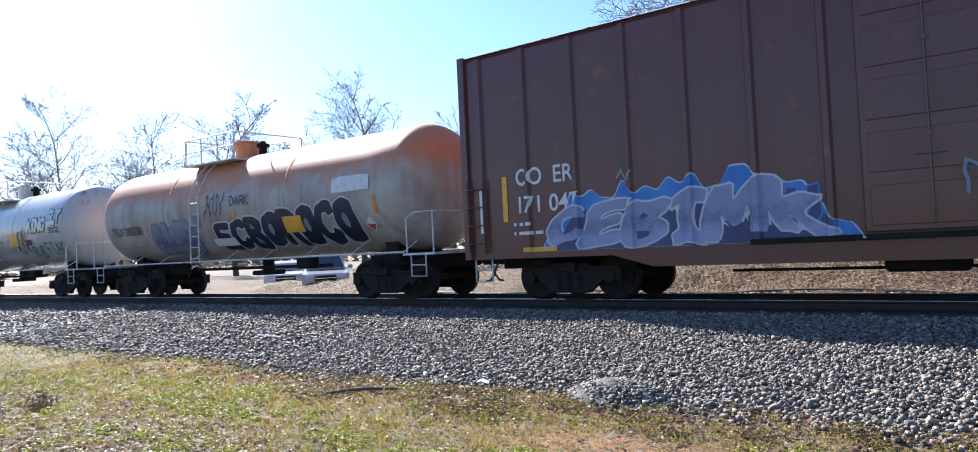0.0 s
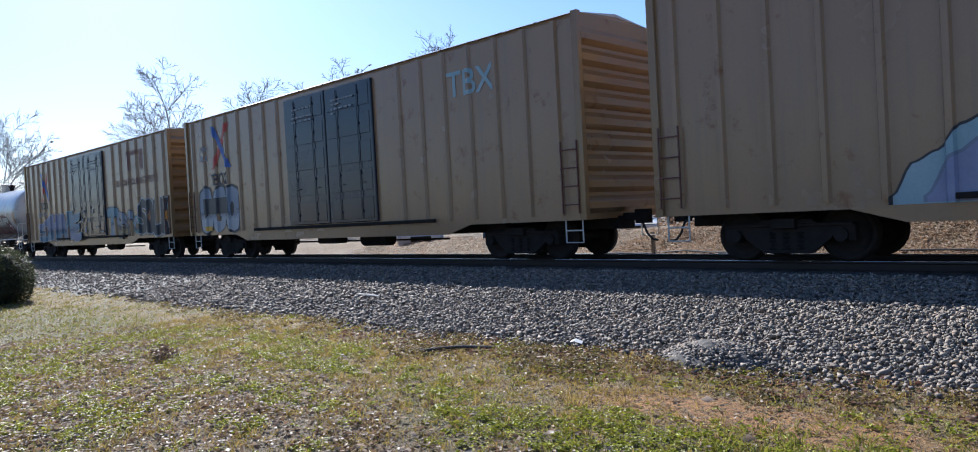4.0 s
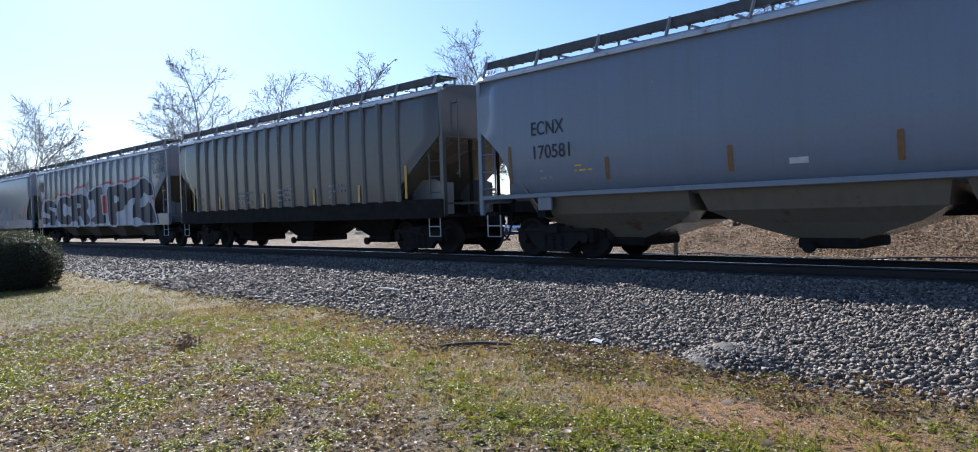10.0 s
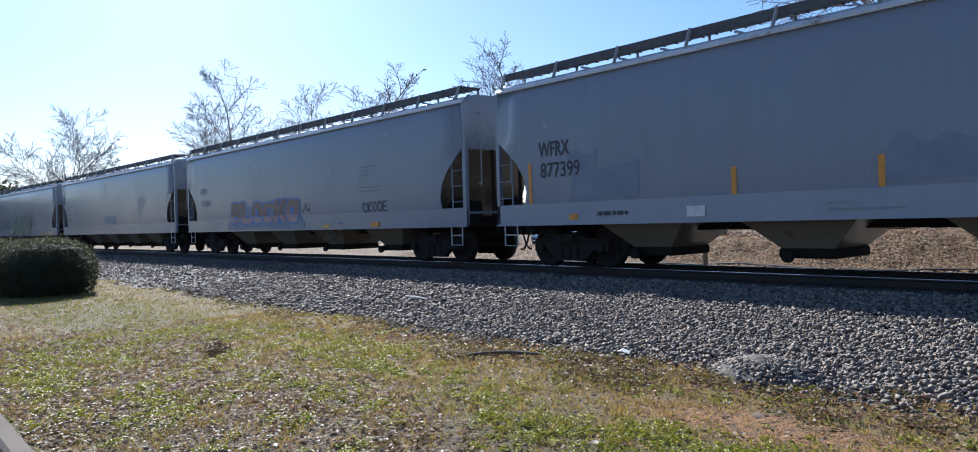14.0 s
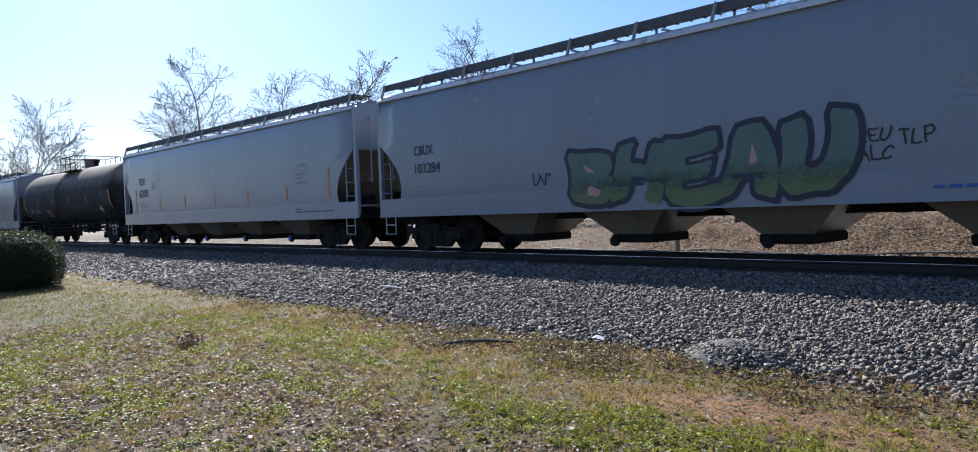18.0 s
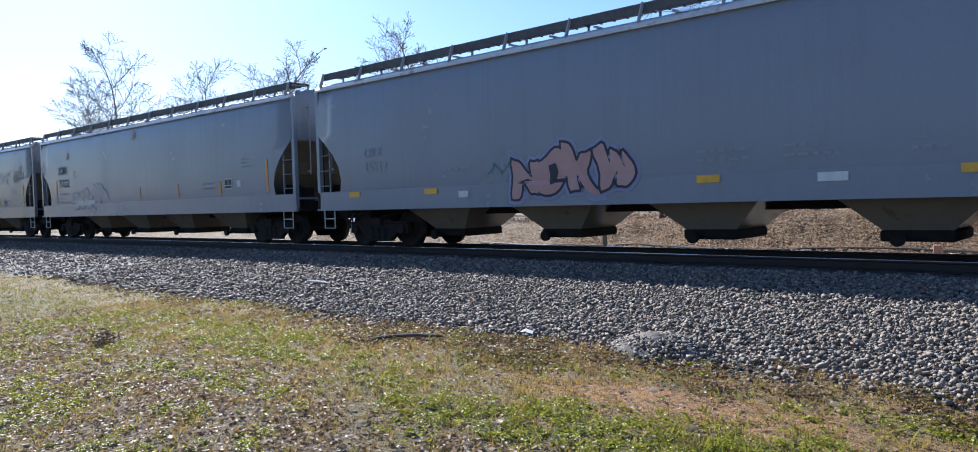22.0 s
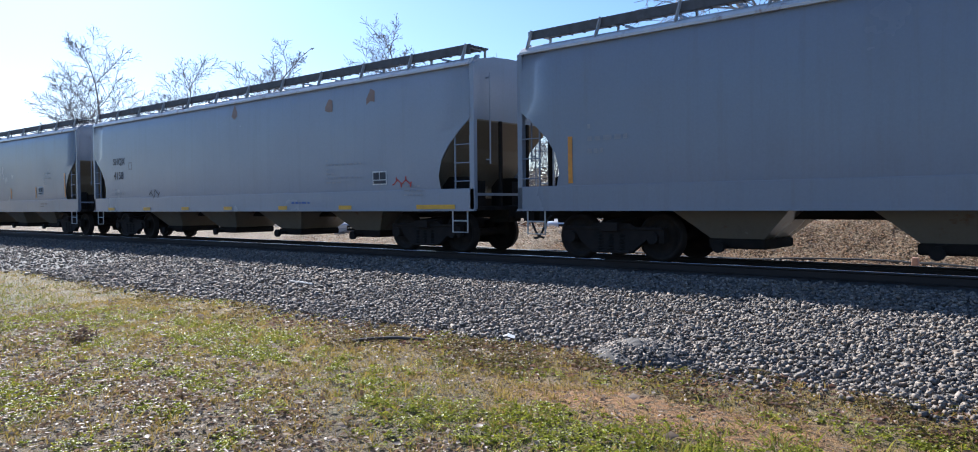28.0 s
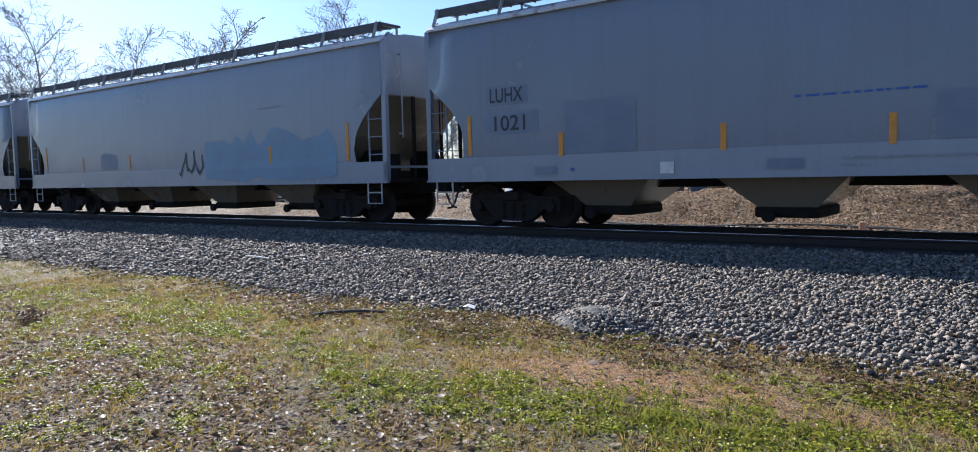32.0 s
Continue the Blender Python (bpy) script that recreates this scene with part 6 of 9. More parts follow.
    s.graffiti("OGO", 0.8, 0.92, 3.0, 1.7, SP_GREY, SP_BLACK, width=0.75, line=0.09, jitter=0.5, seed=41, soft=2, shade=SP_PALE)
    s.panel("number_band", 1.1, 1.62, 2.0, 0.56, SP_BLACK, "black painted band", 0.035)
    s.text("6 65 4 9 3", 1.2, 1.72, 0.36, INK_WHITE, 1.8)
    s.panel("sticker", 1.2, 1.02, 0.5, 0.16, YELLOW_FILM, off=0.03)
    s.bars(7.65, 4.1, 1.1, 0.5, 4, INK_GREY, 41)
    s.bars(9.75, 4.1, 1.1, 0.5, 4, INK_GREY, 42)
    s.text("TBX", 14.5, 3.9, 0.6, SP_MINT, 1.6)
    s = Side(box_car("faded yellow boxcar with navy doors and bright wild lettering", 18.4, YELLOW, DOOR_NAVY, YELLOW_END_SHADED), 123.2, 141.6)
    big_x(s, 2.5, 3.0)
    s.text("TBOX", 2.35, 2.6, 0.36, INK, 1.2)
    s.text("667 944", 2.0, 2.2, 0.26, INK_GREY, 1.3)
    s.piece(1.75, 0.9, 6.6, 1.3, (0.4, 0.72, 0.86, 0.9, 1.0, 0.94, 1.0, 0.96, 1.0, 0.8, 0.4), SP_BROWN, off=0.003, label="brown sprayed backdrop")
    s.graffiti("SIHA", 1.8, 0.88, 4.4, 1.42, SP_LILAC, SP_PALE, width=0.36, line=0.035, jitter=0.9, seed=51, shade=SP_SLATE, tops=(0.66, 0.76, 0.96, 1.0, 1.0), counter=SP_BROWN)
    s.graffiti("NE", 6.25, 0.88, 2.3, 1.45, SP_SLATE, SP_MINT, width=0.3, line=0.03, jitter=0.8, seed=52, shade=SP_LILAC)
    for k, (a, b, w, h) in enumerate(((8.75, 1.7, 0.16, 0.3), (9.15, 1.2, 0.2, 0.35), (9.6, 1.75, 0.14, 0.2), (10.15, 2.1, 0.14, 0.3), (10.5, 1.45, 0.4, 0.07), (10.9, 1.9, 0.3, 0.16), (8.9, 2.2, 0.25, 0.12), (11.2, 1.2, 0.3, 0.1))):
        s.panel("sticker", a, b, w, h, INK_GREY, "peeling grey patch", off=0.012, ragged=0.6, seed=k)
    s.graffiti("T", 11.66, 0.92, 1.25, 1.45, SP_AQUA, SP_NAVY, width=0.36, line=0.05, jitter=0.6, seed=53, shade=SP_ASH)
    s.graffiti("EST", 12.85, 0.92, 1.65, 1.22, SP_ASH, SP_NAVY, width=0.26, line=0.045, jitter=1.1, seed=57, shade=SP_OCHRE)
    s.graffiti("C", 14.6, 0.98, 0.7, 0.8, SP_ASH, SP_TEAL, width=0.26, line=0.08, jitter=0.9, seed=58, soft=2, shade=SP_TEAL)
    s.graffiti("SOLK", 15.2, 0.95, 2.9, 1.55, SP_BLACK, SP_PALE, width=0.36, line=0.05, jitter=0.5, seed=54, soft=2, counter=SP_ORANGE)
    s.text("RAILCAR POOLING EXPERTS", 12.95, 3.15, 0.27, FADED_RED, 4.3)
    block_mark(s)
    s.bars(7.65, 4.1, 1.1, 0.5, 4, INK_GREY, 51)
    s.bars(9.75, 4.1, 1.1, 0.5, 4, INK_GREY, 52)
    s.stripes((1.2, 2.0), (17.9,))
    # white tank with red and white lettering
    s = Side(tank_car("cream-white tank car with red-edged graffiti and a stained belly", 15.9, TANK_WHITE, STEEL_WHITE, 8.4, ladder_at=8.5), 106.1, 122.0)
    s.piece(8.75, 1.45, 5.0, 1.15, (0.3, 0.8, 0.6, 0.75, 0.9, 0.8, 0.95, 1.0, 0.9, 0.6), SP_MAROON, off=0.003, label="red sprayed edge of a piece")
    s.graffiti("EGWC", 9.2, 1.45, 4.3, 1.08, SP_CREAM, SP_BLACK, width=0.25, line=0.05, jitter=1.0, seed=61, soft=2, shade=SP_BROWN)
    s.graffiti("POKE", 9.0, 2.85, 1.3, 0.4, SP_GREY, SP_GREY, width=0.04, jitter=0.4, seed=66)
    s.piece(3.3, 1.35, 4.75, 1.1, (0.45, 0.8, 0.82, 0.86, 0.9, 0.94, 1.0, 0.98), SP_BLACK, off=0.003, label="black edge of a sprayed block")
    s.piece(3.5, 1.4, 4.45, 1.0, (0.5, 0.78, 0.82, 0.86, 0.9, 0.96, 1.0, 0.98), SP_BROWN, off=0.005, label="orange-brown sprayed block")
    s.graffiti("HIHLT", 3.7, 1.45, 4.2, 0.85, SP_PINK, SP_BROWN, width=0.2, line=0.03, jitter=0.3, seed=62, tops=(0.7, 0.8, 0.9, 1.0), shade=SP_BROWN)
    s.graffiti("UO", 7.9, 1.55, 0.9, 0.6, SP_MAROON, SP_MAROON, width=0.07, jitter=0.5, seed=67)
    s.text("UTLX 205282", 2.4, 2.25, 0.27, INK, 1.9)
    s.scribble(2.2, 2.55, 2.1, 0.45, SP_BLACK, 63, loops=8, width=0.045)
    s.scribble(2.0, 1.75, 2.1, 0.4, SP_BLACK, 64, loops=7, width=0.035)
    s.stripes((2.0, 2.75), (1.1, 5.0, 14.6))
    s.scribble(14.4, 1.9, 1.0, 0.5, SP_BLACK, 65, loops=4, width=0.05)
    s.placard(13.5, 1.85)
    # two round-sided grey hoppers
    for n, (a, b, num) in enumerate(((89.65, 105.4, "170569"), (72.73, 88.45, "170581"))):
        s = Side(hopper("grey round-sided covered hopper, dusty, with orange stripes", b - a, GREY, rounded=True, bays=3), a, b)
        s.text("ECNX", 1.8, 2.72, 0.3, INK, 0.95)
        s.text(num, 1.85, 2.2, 0.3, INK, 1.05)
        s.bars(2.0, 1.72, 0.9, 0.3, 2, INK_GREY, 70 + n)
        s.stripes((1.7, 2.55), (1.1, b - a - 1.4), DULL_FILM)
        s.stripes((1.66, 2.12), (3.85, 6.55, 9.3, 12.0), DULL_FILM)
        s.panel("sticker", 7.6, 1.72, 0.32, 0.1, INK_WHITE)
        s.bars(3.0, 1.85, 0.5, 0.2, 2, YELLOW_FILM, 73 + n)
    # brown ribbed hopper
    s = Side(hopper("dark brown-grey ribbed covered hopper with orange stripes", 16.6, BROWN_RIB, UNDER, ribs=17, bays=3, low=UNDER), 54.8, 71.4)
    s.stripes((1.5, 2.38), (1.45, 15.1), YELLOW_FILM)
    s.stripes((1.48, 1.96), (3.75, 7.15, 10.45, 12.9), YELLOW_FILM)
    for k, u in enumerate((5.4, 8.3, 11.3)):
        s.bars(u, 1.6, 0.9, 0.5, 3, INK_GREY, 80 + k)
    # light ribbed hopper with the big lettering
    s = Side(hopper("light grey ribbed covered hopper with huge navy graffiti", 19.3, LIGHT_RIB, ribs=17), 34.2, 53.5)
    crest = (0.6, 0.8, 0.78, 0.66, 0.74, 0.86, 0.84, 0.86, 0.8, 0.86, 0.98, 0.97, 1.0, 0.8, 0.8, 0.94, 0.95, 1.0, 0.98, 0.86, 0.98, 0.95, 0.98, 1.0, 1.0, 0.9, 0.5)
    s.piece(0.95, 1.0, 16.95, 2.16, crest, SP_RED, off=0.003, label="red edge of a car-long sprayed piece")
    s.piece(1.02, 1.0, 16.75, 2.05, crest, SP_WHITE, off=0.0045, label="white sprayed ground of a car-long piece")
    s.piece(11.2, 1.6, 1.3, 1.2, (0.2, 0.9, 0.7, 1.0, 0.3), SP_RED, off=0.006, label="red sprayed star between letters")
    s.graffiti("SCR", 1.25, 1.0, 8.1, 2.0, SP_NAVY, SP_WHITE, width=0.54, line=0.09, jitter=0.75, seed=94, tops=(0.78, 0.74, 0.8, 0.86, 0.82), counter=SP_WHITE)
    s.graffiti("I", 9.45, 1.0, 2.4, 2.0, SP_NAVY, SP_WHITE, width=0.54, line=0.09, jitter=0.75, seed=97, tops=(0.86, 0.94, 0.98), counter=SP_WHITE)
    s.graffiti("P", 12.2, 1.0, 2.6, 2.02, SP_NAVY, SP_WHITE, width=0.54, line=0.09, jitter=0.7, seed=98, tops=(0.92, 0.98, 0.94), counter=SP_WHITE)
    s.graffiti("c", 14.85, 1.0, 2.95, 2.02, SP_NAVY, SP_WHITE, width=0.54, line=0.09, jitter=0.7, seed=99, tops=(0.9, 0.98, 1.0, 0.96), counter=SP_WHITE)
    for a, b, c in ((1.9, 0.9, 0.28), (6.4, 1.3, 0.3), (9.0, 1.4, 0.22), (14.7, 2.1, 0.34)):
        s.piece(a, 1.0, b, c, (0.1, 0.8, 1.0, 0.8, 0.1), SP_WHITE, off=0.016, label="white sprayed arc")
    s.graffiti("EGOR", 17.75, 3.62, 1.35, 0.42, SP_BLACK, SP_BLACK, width=0.05, jitter=0.4, seed=92)
    s.graffiti("LABAE", 17.85, 3.2, 1.35, 0.4, SP_BLACK, SP_BLACK, width=0.05, jitter=0.4, seed=96)
    s.scribble(18.1, 2.95, 0.6, 0.2, SP_BLACK, 96, loops=2, width=0.04)
    s.scribble(0.5, 3.0, 1.2, 0.8, SP_NAVY, 93, loops=4, width=0.14)
    s.arc(3.2, 2.95, 0.75, 0.38, 200, 372, SP_YEL, 0.13)
    s.scribble(8.9, 2.9, 0.9, 0.5, SP_GREY, 95, loops=4, width=0.05)
    s.stripes((1.2, 1.9), (0.9,), YELLOW_FILM)
    for k in range(12):
        s.panel("paint_drip", 2.2 + k * 1.32, 3.85, 0.03, 0.28, INK_WHITE)
    # plain modern hoppers
    s = Side(hopper("grey covered hopper with painted-out patches and orange stripes", 17.9, GREY, WHITE), 15.1, 33.0)
    s.text("WFRX", 1.5, 2.5, 0.34, INK, 0.95)
    s.text("877399", 1.55, 2.03, 0.34, INK, 1.2)
    s.panel("paint_patch", 2.5, 1.48, 1.8, 0.78, SP_GREY, "blue-grey painted-out patch", ragged=0.25, seed=1)
    s.panel("paint_patch", 8.9, 1.48, 4.8, 0.86, SP_GREY, "blue-grey painted-out patch", ragged=0.5, seed=2)
    s.panel("paint_patch", 2.0, 2.2, 1.2, 0.4, SP_GREY, ragged=0.5, seed=3)
    s.stripes((1.47, 2.4), (1.2, 16.45))
    s.stripes((1.46, 1.95), (6.4, 8.9, 14.2))
    s.data(15.2, 1.6, w=0.42, h=0.32)
    s.bars(3.2, 1.1, 2.0, 0.22, 1, INK, 101)
    s.panel("sticker", 5.4, 1.08, 0.4, 0.2, INK_WHITE, off=0.012)
    s.panel("sticker", 2.4, 1.08, 0.25, 0.12, ORANGE, off=0.012)
    s.bars(8.0, 1.1, 4.0, 0.2, 2, INK_GREY, 102)
    s = Side(hopper("grey covered hopper with a blue and brown throw-up", 19.1, GREY), -5.2, 13.9)
    s.text("CBLX", 1.6, 2.55, 0.24, INK_GREY, 0.7)
    s.text("315656", 1.6, 2.05, 0.26, INK_GREY, 1.05)
    s.piece(4.3, 1.06, 6.3, 1.05, (0.1, 0.55, 0.8, 0.72, 0.85, 0.75, 0.9, 0.78, 0.8, 0.95, 1.0, 0.9, 0.7, 0.55, 0.2), SP_GREY, off=0.004)
    s.graffiti("BLOCKO", 4.7, 1.25, 5.6, 0.85, SP_BROWN, SP_BLUE, width=0.3, line=0.05, jitter=0.8, seed=111, shade=SP_PINK, soft=2)
    s.scribble(10.5, 1.5, 0.55, 0.45, SP_BLACK, 112, loops=2)
    s.bars(14.1, 2.05, 1.1, 0.85, 7, INK_GREY, 113)
    s.graffiti("CKOOE", 14.25, 1.46, 1.35, 0.3, SP_NAVY, SP_NAVY, width=0.045, line=0.006, jitter=0.5, seed=114)
    s.panel("sticker", 11.9, 1.03, 0.4, 0.1, YELLOW_FILM, off=0.012)
    s.panel("sticker", 14.7, 1.03, 0.45, 0.14, ORANGE, off=0.012)
    s.bars(12.9, 1.12, 0.8, 0.12, 1, INK_BLUE, 115)
    s = Side(hopper("plain light grey covered hopper", 18.9, GREY), -25.65, -6.7)
    s.bars(1.7, 2.0, 0.8, 0.7, 3, INK_GREY, 121)
    s.bars(14.1, 2.1, 1.1, 0.7, 6, INK_GREY, 122)
    s.panel("paint_patch", 8.6, 1.5, 1.8, 0.6, SP_GREY, ragged=0.4, seed=6)
    s = Side(hopper("grey covered hopper with green block graffiti", 19.2, GREY), -46.3, -27.05)
    s.text("CBUX", 1.7, 2.55, 0.25, INK, 0.8)
    s.text("103284", 1.72, 2.08, 0.26, INK, 1.05)
    s.bars(1.8, 1.6, 0.8, 0.3, 2, INK_GREY, 131)
    s.graffiti("BHEAU", 7.1, 1.02, 5.7, 1.35, SP_SAGE, SP_NAVY, width=0.40, line=0.1, jitter=1.1, seed=132, shade=SP_LIME, counter=SP_PINK, tops=(0.84, 0.92, 0.88, 0.96, 0.94, 1.02, 1.04))
    s.graffiti("LEU", 12.85, 1.9, 0.5, 0.2, SP_BLACK, SP_BLACK, width=0.032, jitter=0.6, seed=133)
    s.graffiti("ALC", 12.87, 1.62, 0.5, 0.22, SP_BLACK, SP_BLACK, width=0.032, jitter=0.6, seed=137)
    s.graffiti("TLP", 13.45, 1.82, 0.5, 0.24, SP_BLACK, SP_BLACK, width=0.032, jitter=0.5, seed=138)
    s.scribble(5.9, 1.5, 0.6, 0.4, SP_NAVY, 134, loops=3)
    s.bars(14.1, 2.0, 1.4, 0.8, 6, INK_GREY, 135)
    s.bars(13.9, 1.12, 1.2, 0.14, 1, INK_BLUE, 136)
    for u in (15.4, 16.4, 17.6):
        s.panel("sticker", u, 1.03, 0.5, 0.12, ORANGE if u < 17 else YELLOW_FILM, off=0.012)
    s = Side(hopper("clean white covered hopper with orange stripes and blue gate caps", 19.3, WHITE, caps=INK_BLUE), -66.7, -47.4)
    s.text("TILX", 2.0, 2.72, 0.32, INK, 0.75)
    s.text("623785", 2.02, 2.18, 0.34, INK, 1.1)
    s.bars(2.1, 1.72, 0.9, 0.3, 2, INK_GREY, 141)
    s.box_outline(3.62, 2.52, 0.26, 0.25)
    s.bars(3.67, 2.58, 0.15, 0.12, 2, INK, 146)
    s.stripes((1.6, 2.55), (1.6, 17.8))
    s.stripes((1.62, 2.07), (4.45, 7.05, 9.8, 12.5, 15.25))
    s.bars(15.9, 2.1, 0.65, 0.68, 5, INK_GREY, 142)
    s.bars(10.2, 1.55, 1.4, 0.2, 2, INK_GREY, 143)
    s.bars(15.8, 1.18, 2.2, 0.18, 2, INK, 144)
    s.bars(3.0, 1.2, 1.0, 0.1, 1, INK_GREY, 145)
    # black tank
    s = Side(tank_car("black tank car with a brown dusty top and white lettering", 16.6, TANK_BLACK, UNDER, 8.6, r=1.63, zc=2.66, ladder_at=8.3, head=0.6, back=0.3), -84.5, -67.9)
    part("heater_pipe", Geo().tube((-5.2, -1.0, 0.72), (5.6, -1.0, 0.72), 0.03, n=8).tube((-5.2, -1.0, 0.92), (5.6, -1.0, 0.92), 0.035, n=8), UNDER, s.car, "pair of pipes along the belly")
    hanger = Geo().box(-0.05, 0.05, -1.05, -0.93, 0.6, 1.3, 0.01).mesh("pipe_hanger")
    hanger.materials.append(UNDER)
    for x in (-5.0, -3.7, -2.3, -0.9, 0.4, 1.2, 2.6, 3.4, 5.4):
        part("pipe_hanger", hanger, UNDER, s.car, at=pose(x, 0, 0))
    s.text("SHPX 213847", 2.0, 1.8, 0.28, INK_PALE, 1.95)
    s.bars(2.8, 1.5, 1.4, 0.2, 2, INK_DIM, 151)
    s.panel("sticker", 5.3, 1.55, 0.7, 0.42, DULL_FILM, "orange square panel", 0.02, -0.2)
    s.stripes((2.15, 2.6), (4.0, 6.85, 9.75, 12.6), DULL_FILM)
    s.bars(9.9, 1.98, 2.0, 0.06, 1, INK_DIM, 155)
    s.stripes((1.85, 2.75), (1.2, 16.0))
    s.box_outline(14.75, 2.0, 1.2, 0.7, INK_DIM)
    s.bars(14.8, 2.03, 1.1, 0.64, 12, INK_DIM, 152)
    s.placard(14.35, 1.8)
    s.box_outline(13.4, 1.5, 0.6, 0.32, INK_DIM)
    s.bars(10.0, 1.85, 0.8, 0.35, 3, INK_DIM, 153)
    s.bars(12.0, 1.65, 1.0, 0.05, 1, INK_DIM, 154)
    # more hoppers
    s = Side(hopper("grey covered hopper with pink angular graffiti", 18.3, GREY), -103.6, -85.3)
    s.text("CBLX", 2.05, 2.28, 0.22, INK_GREY, 0.7)
    s.text("15513", 2.1, 1.92, 0.24, INK_GREY, 0.8)
    s.graffiti("NDKW", 6.9, 1.15, 2.9, 1.05, SP_PINK, SP_NAVY, width=0.26, line=0.05, jitter=1.2, seed=161, glow=SP_LAV, tops=(0.8, 0.6, 1.0, 0.8, 1.0, 0.5))
    s.scribble(6.2, 1.6, 0.7, 0.35, SP_TEAL, 162, loops=3)
    for u in (1.4, 4.2, 11.0, 14.9):
        s.panel("sticker", u, 1.3, 0.42, 0.13, YELLOW_FILM, off=0.012)
    for u, w in ((4.8, 0.9), (11.0, 0.9), (12.5, 0.9), (14.3, 1.6)):
        s.bars(u, 1.62, w, 0.3, 2, INK_GREY, int(u * 10))
    s.panel("sticker", 5.3, 1.2, 0.3, 0.14, INK_WHITE, off=0.012)
    s.panel("sticker", 13.0, 1.25, 0.45, 0.14, INK_WHITE, off=0.012)
    s.data(15.6, 1.7, w=0.36, h=0.3)
    s = Side(hopper("grey covered hopper with pale cloud outlines and orange stripes", 18.9, GREY), -123.55, -104.65)
    s.text("XOMX", 2.0, 2.72, 0.34, INK, 0.95)
    s.text("717232", 2.02, 2.18, 0.34, INK, 1.1)
    s.bars(2.1, 1.5, 1.0, 0.5, 3, INK_GREY, 171)
    s.stripes((1.55, 2.5), (1.75, 17.55))
    s.stripes((1.55, 1.97), (4.5, 9.45, 12.25, 14.95))
    for u, z, w, h, tops in ((3.4, 1.45, 0.75, 0.55, (0.3, 0.95, 0.85, 1.0, 0.9, 0.5)), (4.0, 1.45, 1.35, 0.66, (0.5, 0.8, 0.86, 0.95, 1.0, 0.7, 0.3)), (4.9, 1.5, 0.75, 0.6, (0.3, 0.7, 0.85, 0.6)), (5.3, 1.62, 1.55, 0.66, (0.6, 0.95, 0.86, 1.0, 0.9, 0.95, 0.62, 0.55, 0.2))):
        s.piece(u, z, w, h, tops, SP_STEEL, off=0.004, label="dark edge of a cloud-shaped throw-up")
        s.piece(u - 0.01, z - 0.06, w - 0.05, h + 0.01, tops, GREY, off=0.007, label="pale fill of a cloud-shaped throw-up")
    for a in ((3.55, 1.75, 0.13, 0.14, 60, 330), (4.55, 1.62, 0.3, 0.2, 40, 130), (5.1, 1.72, 0.2, 0.16, 70, 300), (6.15, 1.9, 0.14, 0.16, -40, 120), (5.85, 1.75, 0.2, 0.12, 180, 330)):
        s.arc(*a, SP_STEEL, 0.035)
    s.panel("drip", 6.05, 1.42, 0.07, 0.3, SP_STEEL, "run of dark spray paint", off=0.009, ragged=0.5, seed=4)
    s.panel("paint_patch", 4.05, 1.2, 0.35, 0.14, SP_PINK, "smudge of pink spray paint", off=0.009, ragged=0.7, seed=5)
    s.scribble(3.6, 1.2, 2.2, 0.22, SP_GREY, 173, loops=5)
    s.box_outline(3.62, 2.55, 0.26, 0.25)
    s.bars(3.67, 2.64, 0.15, 0.06, 1, INK, 176)
    s.data(15.2, 1.7, w=0.45, h=0.33)
    s.panel("sticker", 15.9, 1.75, 0.22, 0.2, INK_WHITE)
    s.bars(16.2, 2.3, 0.65, 0.45, 4, INK_GREY, 174)
    s.bars(13.9, 1.7, 0.7, 0.3, 2, INK_GREY, 175)
    rust_marks(s, ((2.9, 3.6), (9.0, 4.0)))
    s = Side(hopper("dusty grey covered hopper with big sky-blue graffiti", 19.0, DUSTY), -143.5, -124.5)
    s.box_outline(1.6, 1.98, 1.4, 0.96)
    s.text("NDYX", 1.7, 2.52, 0.27, INK, 0.8)
    s.text("872075", 1.7, 2.08, 0.27, INK, 1.05)
    s.bars(1.7, 1.52, 1.3, 0.35, 3, INK_GREY, 181)
    s.stripes((1.5, 2.45), (1.25, 17.75), YELLOW_FILM)
    s.stripes((1.5, 1.95), (3.05, 4.6, 14.7), YELLOW_FILM)
    s.piece(5.6, 1.0, 8.9, 1.6, (0.1, 0.3, 0.65, 0.85, 0.7, 0.95, 0.85, 0.98, 0.9, 1.0, 0.95, 1.0, 0.8, 0.3), SP_PINE, off=0.003, label="dark teal sprayed cloud")
    s.piece(7.0, 1.0, 7.2, 1.38, (0.6, 0.9, 0.8, 0.94, 0.9, 0.96, 0.9, 0.98, 0.9, 0.4), SP_WINE, off=0.0055, label="dark red sprayed shadow of the letters")
    s.graffiti("RAGUEX", 7.15, 1.0, 6.9, 1.52, SP_SLATE, SP_NAVY, width=0.56, line=0.05, jitter=1.0, seed=182, shade=SP_STEEL, counter=SP_MAROON)
    s.graffiti("VISAH", 5.3, 1.75, 0.9, 0.5, SP_BLACK, SP_BLACK, width=0.04, line=0.005, seed=183)
    s.scribble(14.6, 2.5, 1.6, 0.7, SP_GREY, 184, loops=5, width=0.04)
    s.scribble(16.6, 2.55, 1.4, 0.7, SP_NAVY, 185, loops=5, width=0.05)
    s.data(15.3, 1.5, w=0.45, h=0.34)
